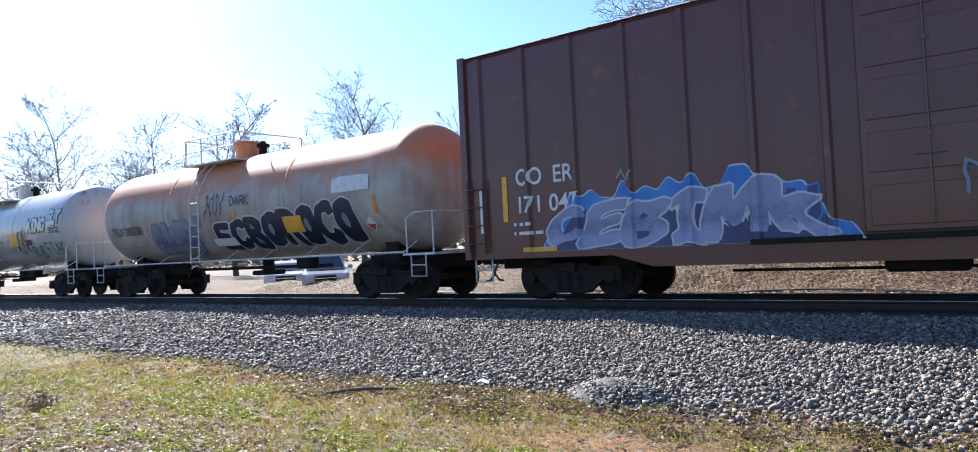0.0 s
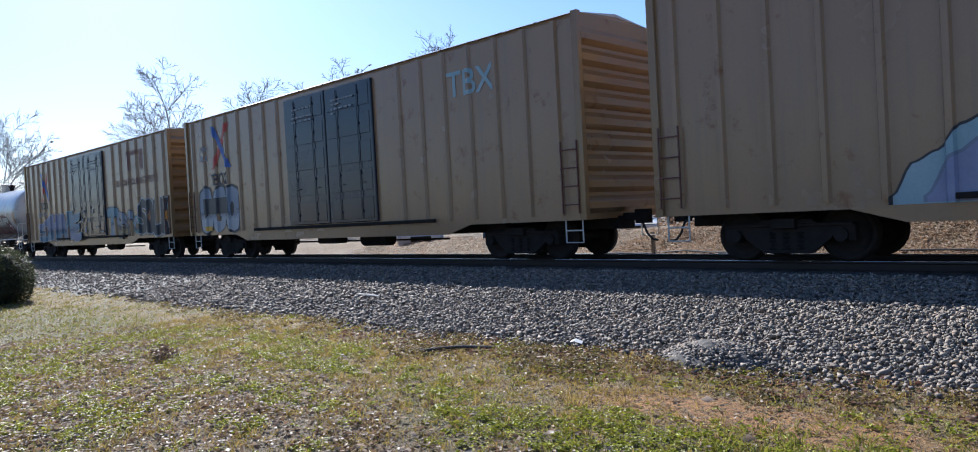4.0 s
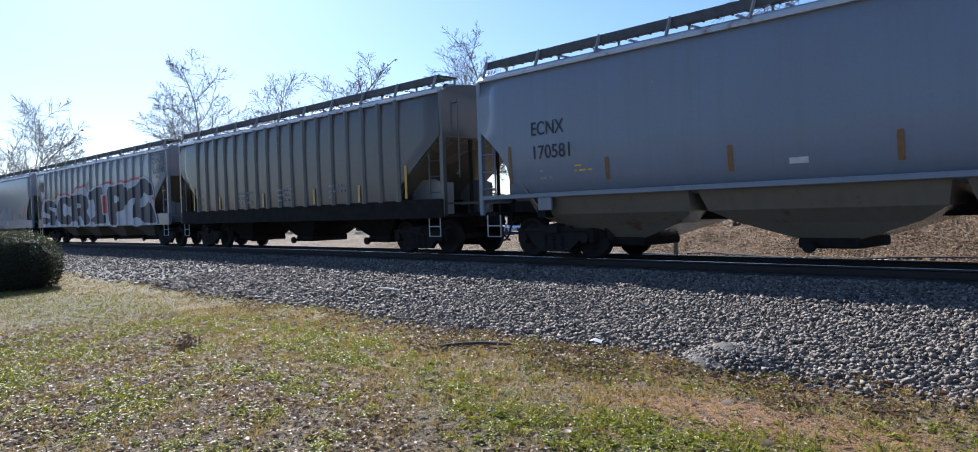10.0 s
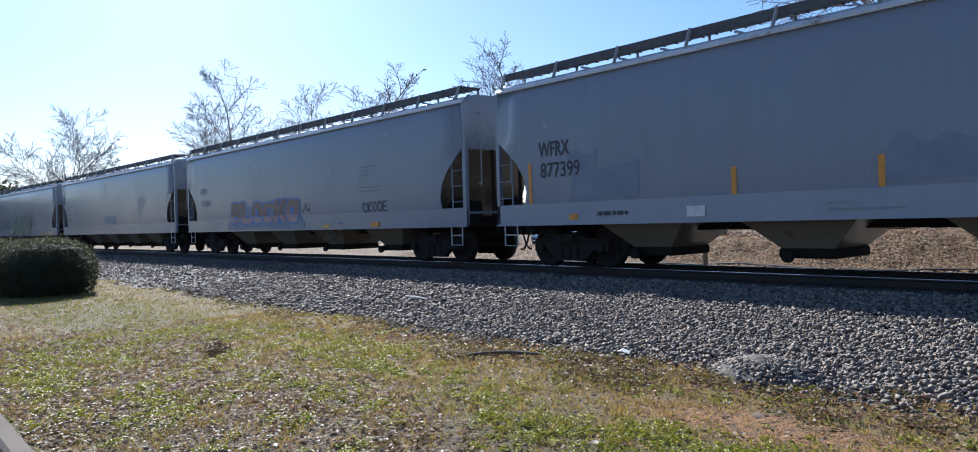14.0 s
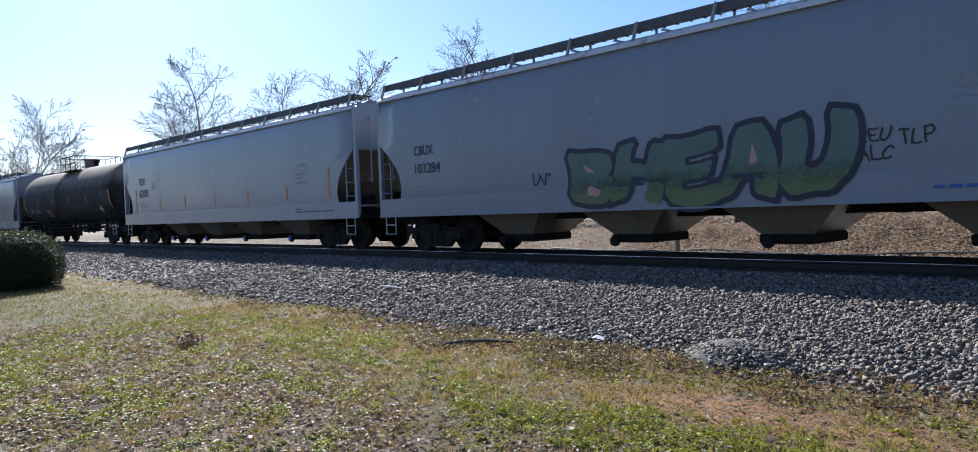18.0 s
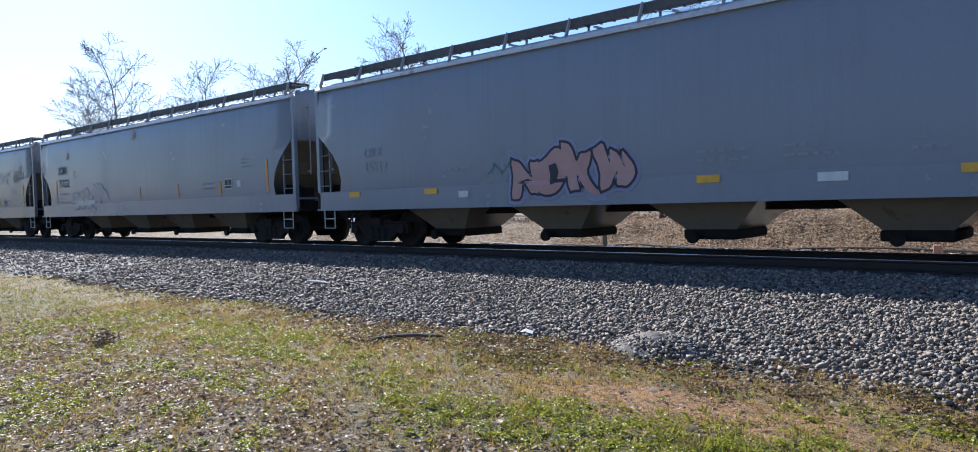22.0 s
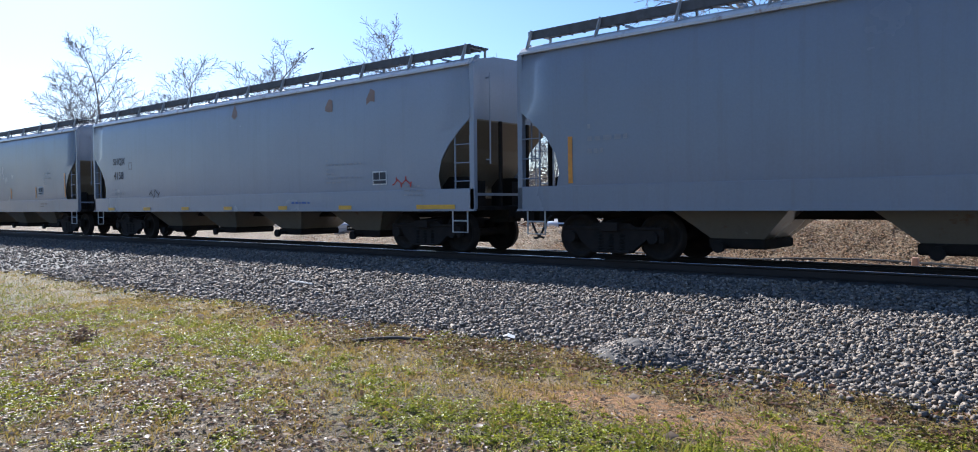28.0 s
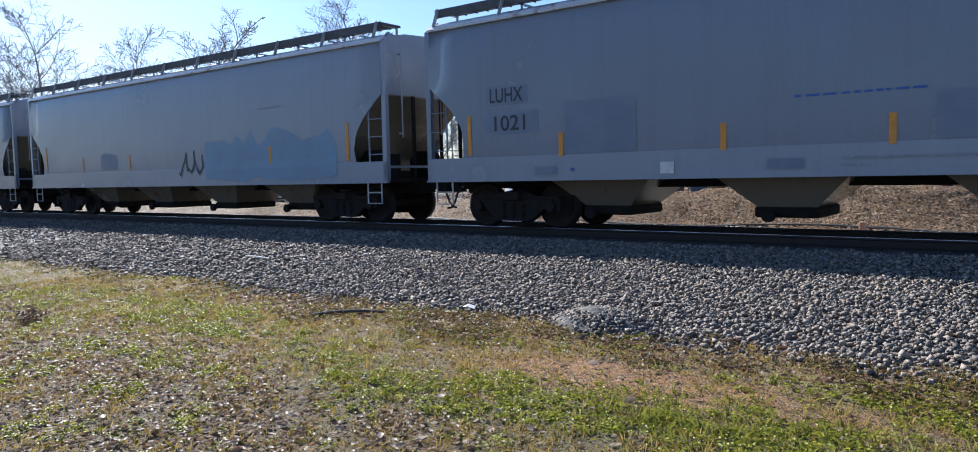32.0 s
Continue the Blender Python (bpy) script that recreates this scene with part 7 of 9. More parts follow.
    s.panel("sticker", 15.9, 1.6, 0.22, 0.2, INK_WHITE)
    s.bars(16.3, 1.9, 0.8, 0.4, 4, INK_GREY, 186)
    s.panel("sticker", 3.6, 1.12, 0.4, 0.14, INK_WHITE, off=0.012)
    rust_marks(s, ((4.0, 3.7), (12.0, 4.0), (17.4, 3.4)))
    s = Side(hopper("grey covered hopper with green and blue wild lettering", 19.0, DUSTY), -163.75, -144.8)
    s.box_outline(1.5, 1.98, 1.45, 0.96)
    s.text("NOYX", 1.6, 2.52, 0.27, INK, 0.8)
    s.text("872118", 1.6, 2.08, 0.27, INK, 1.05)
    s.bars(1.7, 1.52, 1.2, 0.35, 3, INK_GREY, 191)
    s.graffiti("CMAKEN", 3.1, 1.0, 8.9, 1.12, SP_LIME, SP_BLACK, width=0.32, line=0.08, jitter=1.5, seed=192, shade=SP_SAGE, counter=SP_SKY, tops=(0.9, 0.8, 0.7, 0.95, 0.85, 1.05, 0.8, 1.1, 0.95, 0.6))
    s.panel("graffiti_block", 11.7, 1.0, 1.5, 0.55, SP_SKY, "sky-blue sprayed wedge", 0.004, shear=-1.2)
    s.stripes((1.45, 1.95), (14.1,), YELLOW_FILM)
    s.panel("sticker", 8.0, 1.7, 0.25, 0.5, YELLOW_FILM, off=0.03)
    s.panel("sticker", 11.0, 1.8, 0.25, 0.5, YELLOW_FILM, off=0.03)
    s.data(15.3, 1.58, w=0.5, h=0.36)
    s.scribble(12.9, 2.2, 1.0, 0.6, SP_BLACK, 193, loops=5)
    s.scribble(12.7, 1.55, 0.9, 0.5, SP_BLACK, 194, loops=4)
    s.scribble(16.8, 1.45, 1.5, 0.55, SP_BLACK, 195, loops=5, width=0.05)
    for a in ((14.95, 3.3, 0.22, 0.3, 20, 260), (15.3, 3.5, 0.27, 0.22, 0, 175), (15.55, 3.2, 0.2, 0.28, -90, 80), (15.2, 2.85, 0.25, 0.22, 170, 300)):
        s.arc(*a, SP_PALE, 0.045)
    s.scribble(15.0, 2.1, 1.3, 0.4, SP_MINT, 197, loops=5, width=0.04)
    s.bars(17.0, 2.3, 0.8, 0.4, 3, INK, 198)
    s.bars(14.4, 1.5, 0.6, 0.25, 2, INK_GREY, 199)
    for u in (15.2, 15.6):
        s.panel("sticker", u, 1.08, 0.3, 0.18, INK_WHITE, off=0.012)
    rust_marks(s, ((9.5, 4.0), (15.0, 4.0)))
    s = Side(hopper("plain grey covered hopper with a small dark panel", 18.6, GREY), -183.3, -164.75)
    s.panel("sticker", 17.1, 3.3, 0.4, 0.36, SP_GREY, "small blue-grey square")
    s.bars(1.7, 2.0, 0.9, 0.7, 3, INK_GREY, 201)
    s.stripes((1.5, 2.4), (1.3, 17.2))
    s.panel("paint_patch", 8.0, 1.5, 3.0, 0.6, SP_TEAL, "faint teal patch", ragged=0.5, seed=9)
    s = Side(hopper("white covered hopper with yellow dashes along its sill", 19.0, WHITE), -203.6, -184.5)
    s.text("SHQX", 1.78, 2.6, 0.27, INK, 0.92)
    s.text("4158", 1.8, 2.12, 0.27, INK, 0.75)
    s.box_outline(2.97, 2.45, 0.24, 0.24)
    s.bars(1.7, 1.55, 0.8, 0.3, 2, INK_GREY, 211)
    s.scribble(4.4, 1.4, 0.8, 0.35, SP_BLACK, 212, loops=3)
    s.bars(14.0, 1.65, 1.4, 0.68, 6, INK_GREY, 213)
    s.data(15.8, 1.6, w=0.5, h=0.33)
    for u, w in ((1.3, 0.5), (4.0, 0.5), (6.6, 0.45), (9.1, 0.45), (11.9, 0.4), (14.5, 0.5), (17.3, 1.2)):
        s.panel("sticker", u, 1.01, w, 0.1, YELLOW_FILM, off=0.012)
    s.bars(12.5, 1.14, 0.8, 0.12, 1, INK_BLUE, 214)
    s.scribble(16.5, 1.5, 0.7, 0.3, SP_RED, 215, loops=4)
    s.bars(16.9, 1.3, 0.6, 0.3, 3, INK_GREY, 216)
    rust_marks(s, ((14.0, 3.8), (15.6, 3.9), (9.6, 4.0)))
    s = Side(hopper("grey covered hopper with a thin looping tag and orange stripes", 19.0, GREY), -224.0, -205.0)
    s.text("CBFX", 2.0, 2.68, 0.3, INK, 0.8)
    s.text("470548", 2.02, 2.15, 0.32, INK, 1.15)
    s.bars(2.1, 1.7, 1.0, 0.3, 2, INK_GREY, 221)
    for a in ((4.5, 1.85, 0.6, 0.9, -20, 265), (5.1, 2.8, 0.25, 0.32, -10, 190), (5.35, 2.35, 0.3, 0.3, 150, 330), (6.25, 2.2, 0.24, 0.26, -30, 200), (6.85, 2.3, 0.3, 0.34, -40, 190), (6.7, 1.3, 0.95, 0.7, 0, 180),
              (7.9, 2.75, 0.35, 1.0, 180, 300), (8.75, 1.55, 0.85, 0.85, -5, 175), (4.7, 1.0, 0.45, 0.6, 20, 120), (8.3, 1.2, 0.3, 0.12, 180, 380), (8.7, 1.7, 0.22, 0.1, 0, 350), (6.1, 1.75, 0.35, 0.16, 90, 300)):
        s.arc(*a, SP_NAVY, 0.055)
    s.data(15.3, 1.66, w=0.45, h=0.33)
    s.stripes((1.55, 2.5), (1.6, 17.9))
    s.stripes((1.55, 2.0), (4.4, 7.1, 9.65, 12.35, 15.05))
    s.bars(15.9, 2.1, 0.65, 0.5, 5, INK_GREY, 223)
    s.bars(10.2, 1.65, 1.6, 0.2, 2, INK_GREY, 224)
    s.bars(15.5, 1.15, 2.4, 0.2, 2, INK, 225)
    s = Side(hopper("grey covered hopper with blue-grey patches and orange stripes", 17.85, GREY, WHITE), -242.9, -225.05)
    s.panel("paint_patch", 1.65, 2.48, 1.0, 0.36, SP_GREY, "painted-out mark", 0.006)
    s.panel("paint_patch", 1.6, 1.9, 1.3, 0.42, SP_GREY, "painted-out mark", 0.006)
    s.text("LUHX", 1.75, 2.52, 0.28, INK, 0.8)
    s.text("1021", 1.85, 1.96, 0.3, INK, 0.75)
    s.panel("paint_patch", 3.5, 1.47, 1.45, 0.95, SP_GREY, "blue-grey painted-out patch")
    s.panel("paint_patch", 9.5, 1.47, 1.6, 0.66, SP_GREY, "blue-grey painted-out patch")
    s.panel("paint_patch", 12.3, 1.47, 1.3, 0.5, SP_GREY, "blue-grey painted-out patch")
    s.stripes((1.42, 1.86), (3.4, 6.5, 8.95, 11.2, 14.3))
    s.stripes((1.5, 2.3), (1.2, 16.5))
    s.bars(14.6, 2.05, 1.1, 0.6, 5, INK_GREY, 231)
    s.data(15.1, 1.54, w=0.45, h=0.32)
    s.bars(3.6, 1.1, 1.6, 0.16, 1, INK_BLUE, 232)
    s.panel("sticker", 2.8, 1.08, 0.5, 0.16, SP_GREY, off=0.012)
    s.panel("sticker", 5.4, 1.06, 0.25, 0.2, INK_WHITE, off=0.012)
    s.panel("sticker", 7.2, 1.1, 0.55, 0.16, SP_GREY, off=0.012)
    s.bars(8.3, 1.1, 2.2, 0.2, 2, INK_GREY, 233)
    s.bars(7.6, 2.15, 1.8, 0.1, 1, INK_BLUE, 234)
    s = Side(hopper("light grey covered hopper with a sky-blue sprayed block", 18.15, WHITE), -262.3, -244.15)
    s.panel("graffiti_block", 11.1, 1.05, 5.4, 1.4, SP_FAINT, "faint sky-blue sprayed block", 0.004, ragged=0.35, seed=11)
    s.scribble(9.8, 1.15, 1.3, 0.9, SP_BLACK, 241, loops=3, width=0.06)
    s.stripes((1.5, 1.95), (4.0, 7.0, 14.0))
    s.stripes((1.5, 2.4), (1.3, 16.9))
    s.bars(13.5, 2.9, 1.2, 0.1, 1, INK_GREY, 242)
    s.panel("paint_patch", 5.2, 1.5, 1.0, 0.6, SP_GREY, ragged=0.3, seed=12)
    s = Side(hopper("plain grey covered hopper at the rear of the string", 18.9, GREY), -282.6, -263.7)
    s.bars(1.7, 2.0, 0.9, 0.7, 3, INK_GREY, 251)
    s.stripes((1.5, 2.4), (1.3, 17.4))


def big_x(s, u, z):
    """A ribbon mark: blue and red bands that cross."""
    s.panel("logo_mark", u, z, 0.28, 0.75, INK_RED, "red band of a crossed-ribbon mark", 0.010, 0.75)
    s.panel("logo_mark", u + 0.62, z + 0.78, 0.28, 0.75, INK_RED, "", 0.010, 0.75)
    s.panel("logo_mark", u + 0.62, z + 0.76, 0.28, 0.75, INK_BLUE, "blue band of a crossed-ribbon mark", 0.014, -0.75)
    s.panel("logo_mark", u + 1.18, z, 0.28, 0.75, INK_BLUE, "", 0.014, -0.75)


def block_mark(s):
    """A faded mark high on the side: three plain blocks."""
    for a, b, w, h, lean in ((14.25, 4.42, 1.12, 0.16, 0.0), (14.42, 3.75, 0.16, 0.67, 0.0), (15.02, 3.75, 0.16, 0.67, 0.0), (15.55, 3.75, 0.5, 0.83, 0.0)):
        s.panel("logo_mark", a, b, w, h, FADED_RED, "faded maroon block mark", shear=lean)


def rust_marks(s, spots):
    for k, (u, z) in enumerate(spots):
        s.panel("rust_stain", u, z - 0.35, 0.3, 0.5, SP_BROWN, "rust stain below the eave", 0.007, ragged=0.8, seed=k)


build_train()


# ---- trees ----
BARK = plain("grey_bark", (0.06, 0.052, 0.045), (0.11, 0.095, 0.08), 3.0, 18.0, 0.9, relief=0.6)
TWIGS = plain("bare_twigs", (0.25, 0.235, 0.225), (0.33, 0.31, 0.295), 2.0, 12.0, 0.9, relief=0)


def grow(seed, height, radius, fork=0.22, limbs=6, depth=4, thick=1.0, droop=0.0, twig=0.013):
    """A bare tree: limbs that fan out from a trunk to a rounded crown of the given radius, with side branches along them, twigs along those; trunk and crown are two meshes."""
    r = random.Random(seed)
    wood, crown = Geo(), Geo()
    z_mid, z_half = height * 0.54, height * 0.46
    r0 = height * 0.0155 * thick

    def reach(p, d):
        """How far the crown's edge lies from p along d."""
        a = Vector((p.x / radius, p.y / radius, (p.z - z_mid) / z_half))
        b = Vector((d.x / radius, d.y / radius, d.z / z_half))
        h, k = a.dot(b) / b.dot(b), (a.dot(a) - 1) / b.dot(b)
        return max(0.0, -h + math.sqrt(max(0.0, h * h - k)))

    def branch(p, d, length, rad, level):
        n = (8, 5, 3, 2)[level]
        sides = (6, 4, 3, 3)[level]
        kids = (14, 9, 7, 0)[level] if level < depth - 1 else 0
        bow = Vector((r.gauss(0, 0.04), r.gauss(0, 0.04), 0.0 if level else 0.012))
        line = [(p, d, rad)]
        for k in range(n):
            w = (0.09, 0.10, 0.09, 0.06)[level]
            d = (d + bow + Vector((r.gauss(0, w), r.gauss(0, w), r.gauss(0, w) - droop * 0.10 * level))).normalized()
            q = p + d * (length / n)
            end = max(twig * 0.7, rad * (1 - 0.8 * (k + 1) / n) + 0.1 * twig)
            crown.tube(p, q, line[-1][2], end, sides, False)
            p = q
            line.append((p, d, end))
        turn = r.uniform(0, 6.28)
        for k in range(kids):
            f = 0.22 + 0.76 * (k + r.uniform(-0.4, 0.4)) / max(1, kids - 1)
            f = min(0.995, max(0.12, f)) * n
            a, b = line[int(f)], line[min(n, int(f) + 1)]
            at, way = a[0].lerp(b[0], f % 1), a[1].lerp(b[1], f % 1).normalized()
            turn += 2.4 + r.uniform(-0.5, 0.5)
            side = Matrix.Rotation(turn, 3, way) @ way.orthogonal().normalized()
            tilt = radians(r.uniform(28, 56))
            way = (way * math.cos(tilt) + side * math.sin(tilt) + Vector((0, 0, 0.02))).normalized()
            long_ = length * r.uniform(0.36, 0.60) * (1.1 - 0.5 * f / n)
            long_ = min(long_, reach(at, way) * r.uniform(0.85, 1.05) + 0.25)
            branch(at, way, long_, max(twig, a[2] * r.uniform(0.45, 0.68)), level + 1)

    p, d, rad = Vector((0, 0, -0.3)), Vector((0, 0, 1)), r0 * 1.25
    stem = []
    for k in range(7):
        d = (d + Vector((r.gauss(0, 0.03), r.gauss(0, 0.03), 0))).normalized()
        q = p + d * (height * fork * 1.25 + 0.3) / 7
        wood.tube(p, q, rad, rad * 0.93, 12, False)
        p, rad = q, rad * 0.93
        stem.append((p, rad))
    for k in range(limbs):
        a = 2.4 * k + r.uniform(-0.4, 0.4)
        f = k / max(1, limbs - 1)
        tilt = radians(8 + 62 * f ** 0.6 + r.uniform(-6, 6))
        way = Vector((math.cos(a) * math.sin(tilt), math.sin(a) * math.sin(tilt), math.cos(tilt)))
        base, wide = stem[6 - int(f * 2.9)]
        branch(base, way, reach(base, way) * r.uniform(0.86, 0.98), wide * (0.8 if k == 0 else r.uniform(0.45, 0.66)), 0)
    cv, wv = np.array(crown.v), np.array(wood.v)
    up = height / np.percentile(cv[:, 2], 99.9)
    wide = radius / np.percentile(np.hypot(cv[:, 0], cv[:, 1]), 82)
    cv *= (wide, wide, up)
    wv *= (wide, wide, up)
    crown.v, wood.v = cv.tolist(), wv.tolist()
    w, c = wood.mesh("trunk", True, False), crown.mesh("crown", False, False)
    w.materials.append(BARK)
    c.materials.append(TWIGS)
    return w, c


WOOD_KINDS = [grow(21, 14, 3.2, fork=0.35, limbs=5, depth=3), grow(23, 13, 3.6, fork=0.28, limbs=5, depth=3)]
NEAR_KIND = grow(13, 14, 5.6, fork=0.30, limbs=8, depth=4, thick=0.95, droop=0.5, twig=0.010)


def tree(label, az, dist, kind, scale, turn, group="bare trees behind the track"):
    a = radians(az)
    x, y = -math.sin(a) * dist, math.cos(a) * dist
    t = thing("bare_tree", label, "tree", group, at=pose(x, y, float(ground_z(np.array(x), np.array(y))) - 0.05, 0, 0, turn) @ Matrix.Scale(scale, 4))
    part("trunk", kind[0], BARK, t)
    part("crown", kind[1], TWIGS, t)
    return t


FAR = "tall bare deciduous tree against the sky"


def far_tree(az, dist, top, radius, seed, **k):
    """A far tree on one bearing that rises to one elevation, in degrees."""
    tree(FAR, az, dist, grow(seed, dist * math.tan(radians(top)) + 1.6, radius, twig=0.020, thick=0.75, **k), 1.0, 0)


far_tree(78.8, 100, 8.4, 5.8, 31, limbs=8, fork=0.16)
far_tree(68.0, 84, 11.9, 5.8, 32, limbs=9, fork=0.18)
far_tree(64.6, 97, 9.0, 4.0, 33)
far_tree(61.9, 92, 10.5, 4.8, 34, limbs=7)
far_tree(57.2, 80, 11.9, 4.5, 35, limbs=6, fork=0.3)
far_tree(53.6, 98, 8.4, 4.0, 38)
far_tree(48.0, 74, 13.4, 5.0, 36, limbs=8, fork=0.24)
far_tree(41.0, 80, 10.5, 4.6, 37)
far_tree(36.0, 88, 8.6, 4.6, 39)
big = tree("large grey-barked bare tree with drooping twigs on the bank", 15.2, 24.0, NEAR_KIND, 1.0, 205)
WOODS = "slender bare tree in the brushy wood behind the track"
for k, (az, dist, sc) in enumerate(((26, 38, 0.8), (22, 33, 0.7), (19, 41, 0.85), (12.5, 35, 0.75), (9, 42, 0.9), (6, 31, 0.7), (3, 38, 0.8), (29, 47, 0.85), (24, 52, 0.95), (14.5, 50, 0.95), (0, 45, 0.9), (-4, 36, 0.8), (32, 58, 0.9), (20.5, 28, 0.5), (10.5, 33, 0.5), (14, 37, 0.55), (17.5, 46, 0.7), (7.5, 47, 0.75), (4.5, 52, 0.8), (21.5, 44, 0.7), (25, 33, 0.5), (1.5, 33, 0.55))):
    tree(WOODS, az, dist, WOOD_KINDS[k % 2], sc, k * 47)

# ---- shrubs, brush and far woods ----
LEAF_V = np.array([(-0.5, 0, 0.10), (0, -0.27, 0.16), (0.5, 0, 0.14), (0, 0.27, 0.16), (0.0, 0, 0.0)])
LEAF_F = np.array([(0, 1, 4), (1, 2, 4), (4, 2, 3), (0, 4, 3)])


def leaf_material(name, stops, rough=0.55):
    m, nt, b = tree_of(name)
    g = nt.nodes.new("ShaderNodeNewGeometry")
    r = nt.nodes.new("ShaderNodeValToRGB")
    for k, c in enumerate(stops):
        e = r.color_ramp.elements[k] if k < 2 else r.color_ramp.elements.new(k / (len(stops) - 1))
        e.position, e.color = k / (len(stops) - 1), (*c, 1)
    link(nt, g.outputs["Random Per Island"], r.inputs[0])
    n = noise_node(nt, coords(nt), 25.0, 3.0)
    col = mix(nt, 0.3, r.outputs[0], mix(nt, n, (0.02, 0.02, 0.01), tuple(min(1, x * 1.6) for x in stops[0])))
    link(nt, col, b.inputs["Base Color"])
    thin = nt.nodes.new("ShaderNodeBsdfTranslucent")
    link(nt, col, thin.inputs["Color"])
    both = nt.nodes.new("ShaderNodeMixShader")
    both.inputs[0].default_value = 0.4
    link(nt, b.outputs[0], both.inputs[1])
    link(nt, thin.outputs[0], both.inputs[2])
    link(nt, both.outputs[0], nt.nodes["Material Output"].inputs["Surface"])
    b.inputs["Roughness"].default_value = rough
    b.inputs["Specular IOR Level"].default_value = 0.25
    return m


BOX_LEAF = leaf_material("boxwood_leaf", [(0.035, 0.05, 0.02), (0.06, 0.075, 0.03), (0.09, 0.085, 0.04), (0.05, 0.06, 0.025)], 0.4)
BRUSH_LEAF = leaf_material("brush_leaf", [(0.16, 0.09, 0.05), (0.24, 0.13, 0.07), (0.10, 0.08, 0.045), (0.30, 0.15, 0.09), (0.19, 0.15, 0.09), (0.12, 0.06, 0.04)], 0.8)
FAR_LEAF = leaf_material("far_evergreen", [(0.035, 0.05, 0.03), (0.06, 0.07, 0.045), (0.08, 0.075, 0.05)], 0.8)
DRY_LEAF = leaf_material("fallen_leaf", [(0.22, 0.15, 0.095), (0.14, 0.09, 0.06), (0.55, 0.47, 0.39), (0.10, 0.065, 0.045), (0.25, 0.15, 0.085), (0.19, 0.13, 0.085), (0.44, 0.36, 0.28), (0.11, 0.075, 0.05), (0.30, 0.21, 0.14)], 0.5)
BROWN_LEAF = leaf_material("brown_leaf", [(0.20, 0.11, 0.07), (0.10, 0.06, 0.045), (0.28, 0.17, 0.11), (0.16, 0.075, 0.05), (0.42, 0.33, 0.26)], 0.5)
STRAW = leaf_material("dry_grass_blade", [(0.42, 0.29, 0.085), (0.28, 0.225, 0.05), (0.50, 0.35, 0.12), (0.23, 0.215, 0.035), (0.40, 0.25, 0.085), (0.20, 0.20, 0.03)], 0.7)
GREEN = leaf_material("green_grass_blade", [(0.20, 0.22, 0.025), (0.11, 0.13, 0.018), (0.29, 0.29, 0.035), (0.34, 0.28, 0.06), (0.16, 0.16, 0.025)], 0.5)
CLOVER = leaf_material("clover_leaf", [(0.30, 0.33, 0.02), (0.15, 0.175, 0.014), (0.45, 0.45, 0.03), (0.06, 0.075, 0.012), (0.36, 0.31, 0.04)], 0.45)
WEED = leaf_material("weed_leaf", [(0.13, 0.13, 0.03), (0.22, 0.14, 0.07), (0.20, 0.10, 0.065), (0.30, 0.26, 0.06), (0.10, 0.06, 0.045), (0.30, 0.20, 0.13)])
rng = np.random.default_rng(11)


def leaves_in(shape_points, size, tilt=0.9):
    n = len(shape_points)
    s = size * (0.7 + 0.6 * rng.random((n, 1))) * np.ones((1, 3))
    return scatter(LEAF_V, LEAF_F, shape_points, rng.random(n) * 6.28, rng.normal(0, tilt, n), s)


# near-black colour that holds the shade inside the shrubs
SHRUB_CORE = plain("shrub_inner_shade", (0.025, 0.03, 0.018), (0.04, 0.04, 0.025), 6.0, 40.0, 1.0, relief=0)


def shrub(x, y, rx, ry, h, seed):
    t = thing("clipped_shrub", "dark clipped evergreen shrub on the lawn", "shrub", "clipped shrubs", at=pose(x, y, 0))
    local = np.random.default_rng(seed)
    n = 24000
    v = local.normal(size=(n, 3))
    v /= (np.abs(v) ** 2.5).sum(1, keepdims=True) ** (1 / 2.5)
    rad = 1 - 0.16 * local.random((n, 1)) ** 2
    rad *= 1 + 0.035 * lump(v[:, :1] * 3, v[:, 1:2] * 3 + v[:, 2:], 2.0, seed) + 0.02 * local.normal(size=(n, 1)) ** 2
    p = v * rad * np.array([rx, ry, h * 0.6]) + np.array([0, 0, h * 0.4])
    p = p[p[:, 2] > 0.03]
    vv, ff = leaves_in(p, 0.05)
    part("foliage", fast_mesh("foliage", vv, ff, BOX_LEAF), BOX_LEAF, t)
    g = Geo()
    for k in range(5):
        a = k * 1.257
        g.tube((0.1 * math.cos(a), 0.1 * math.sin(a), -0.05), (rx * 0.55 * math.cos(a), ry * 0.55 * math.sin(a), h * 0.7), 0.04, 0.015, 6)
    part("stem", g, BARK, t)
    # closed dark shell that stands in for the shade deep inside the leaves
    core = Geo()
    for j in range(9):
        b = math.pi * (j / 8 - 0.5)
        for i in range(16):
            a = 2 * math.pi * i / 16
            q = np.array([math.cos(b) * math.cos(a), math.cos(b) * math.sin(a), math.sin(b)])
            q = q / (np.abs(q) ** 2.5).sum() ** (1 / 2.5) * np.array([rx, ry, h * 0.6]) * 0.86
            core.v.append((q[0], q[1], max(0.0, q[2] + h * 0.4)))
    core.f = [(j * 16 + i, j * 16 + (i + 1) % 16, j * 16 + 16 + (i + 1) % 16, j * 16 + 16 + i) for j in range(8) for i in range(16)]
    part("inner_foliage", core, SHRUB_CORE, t)


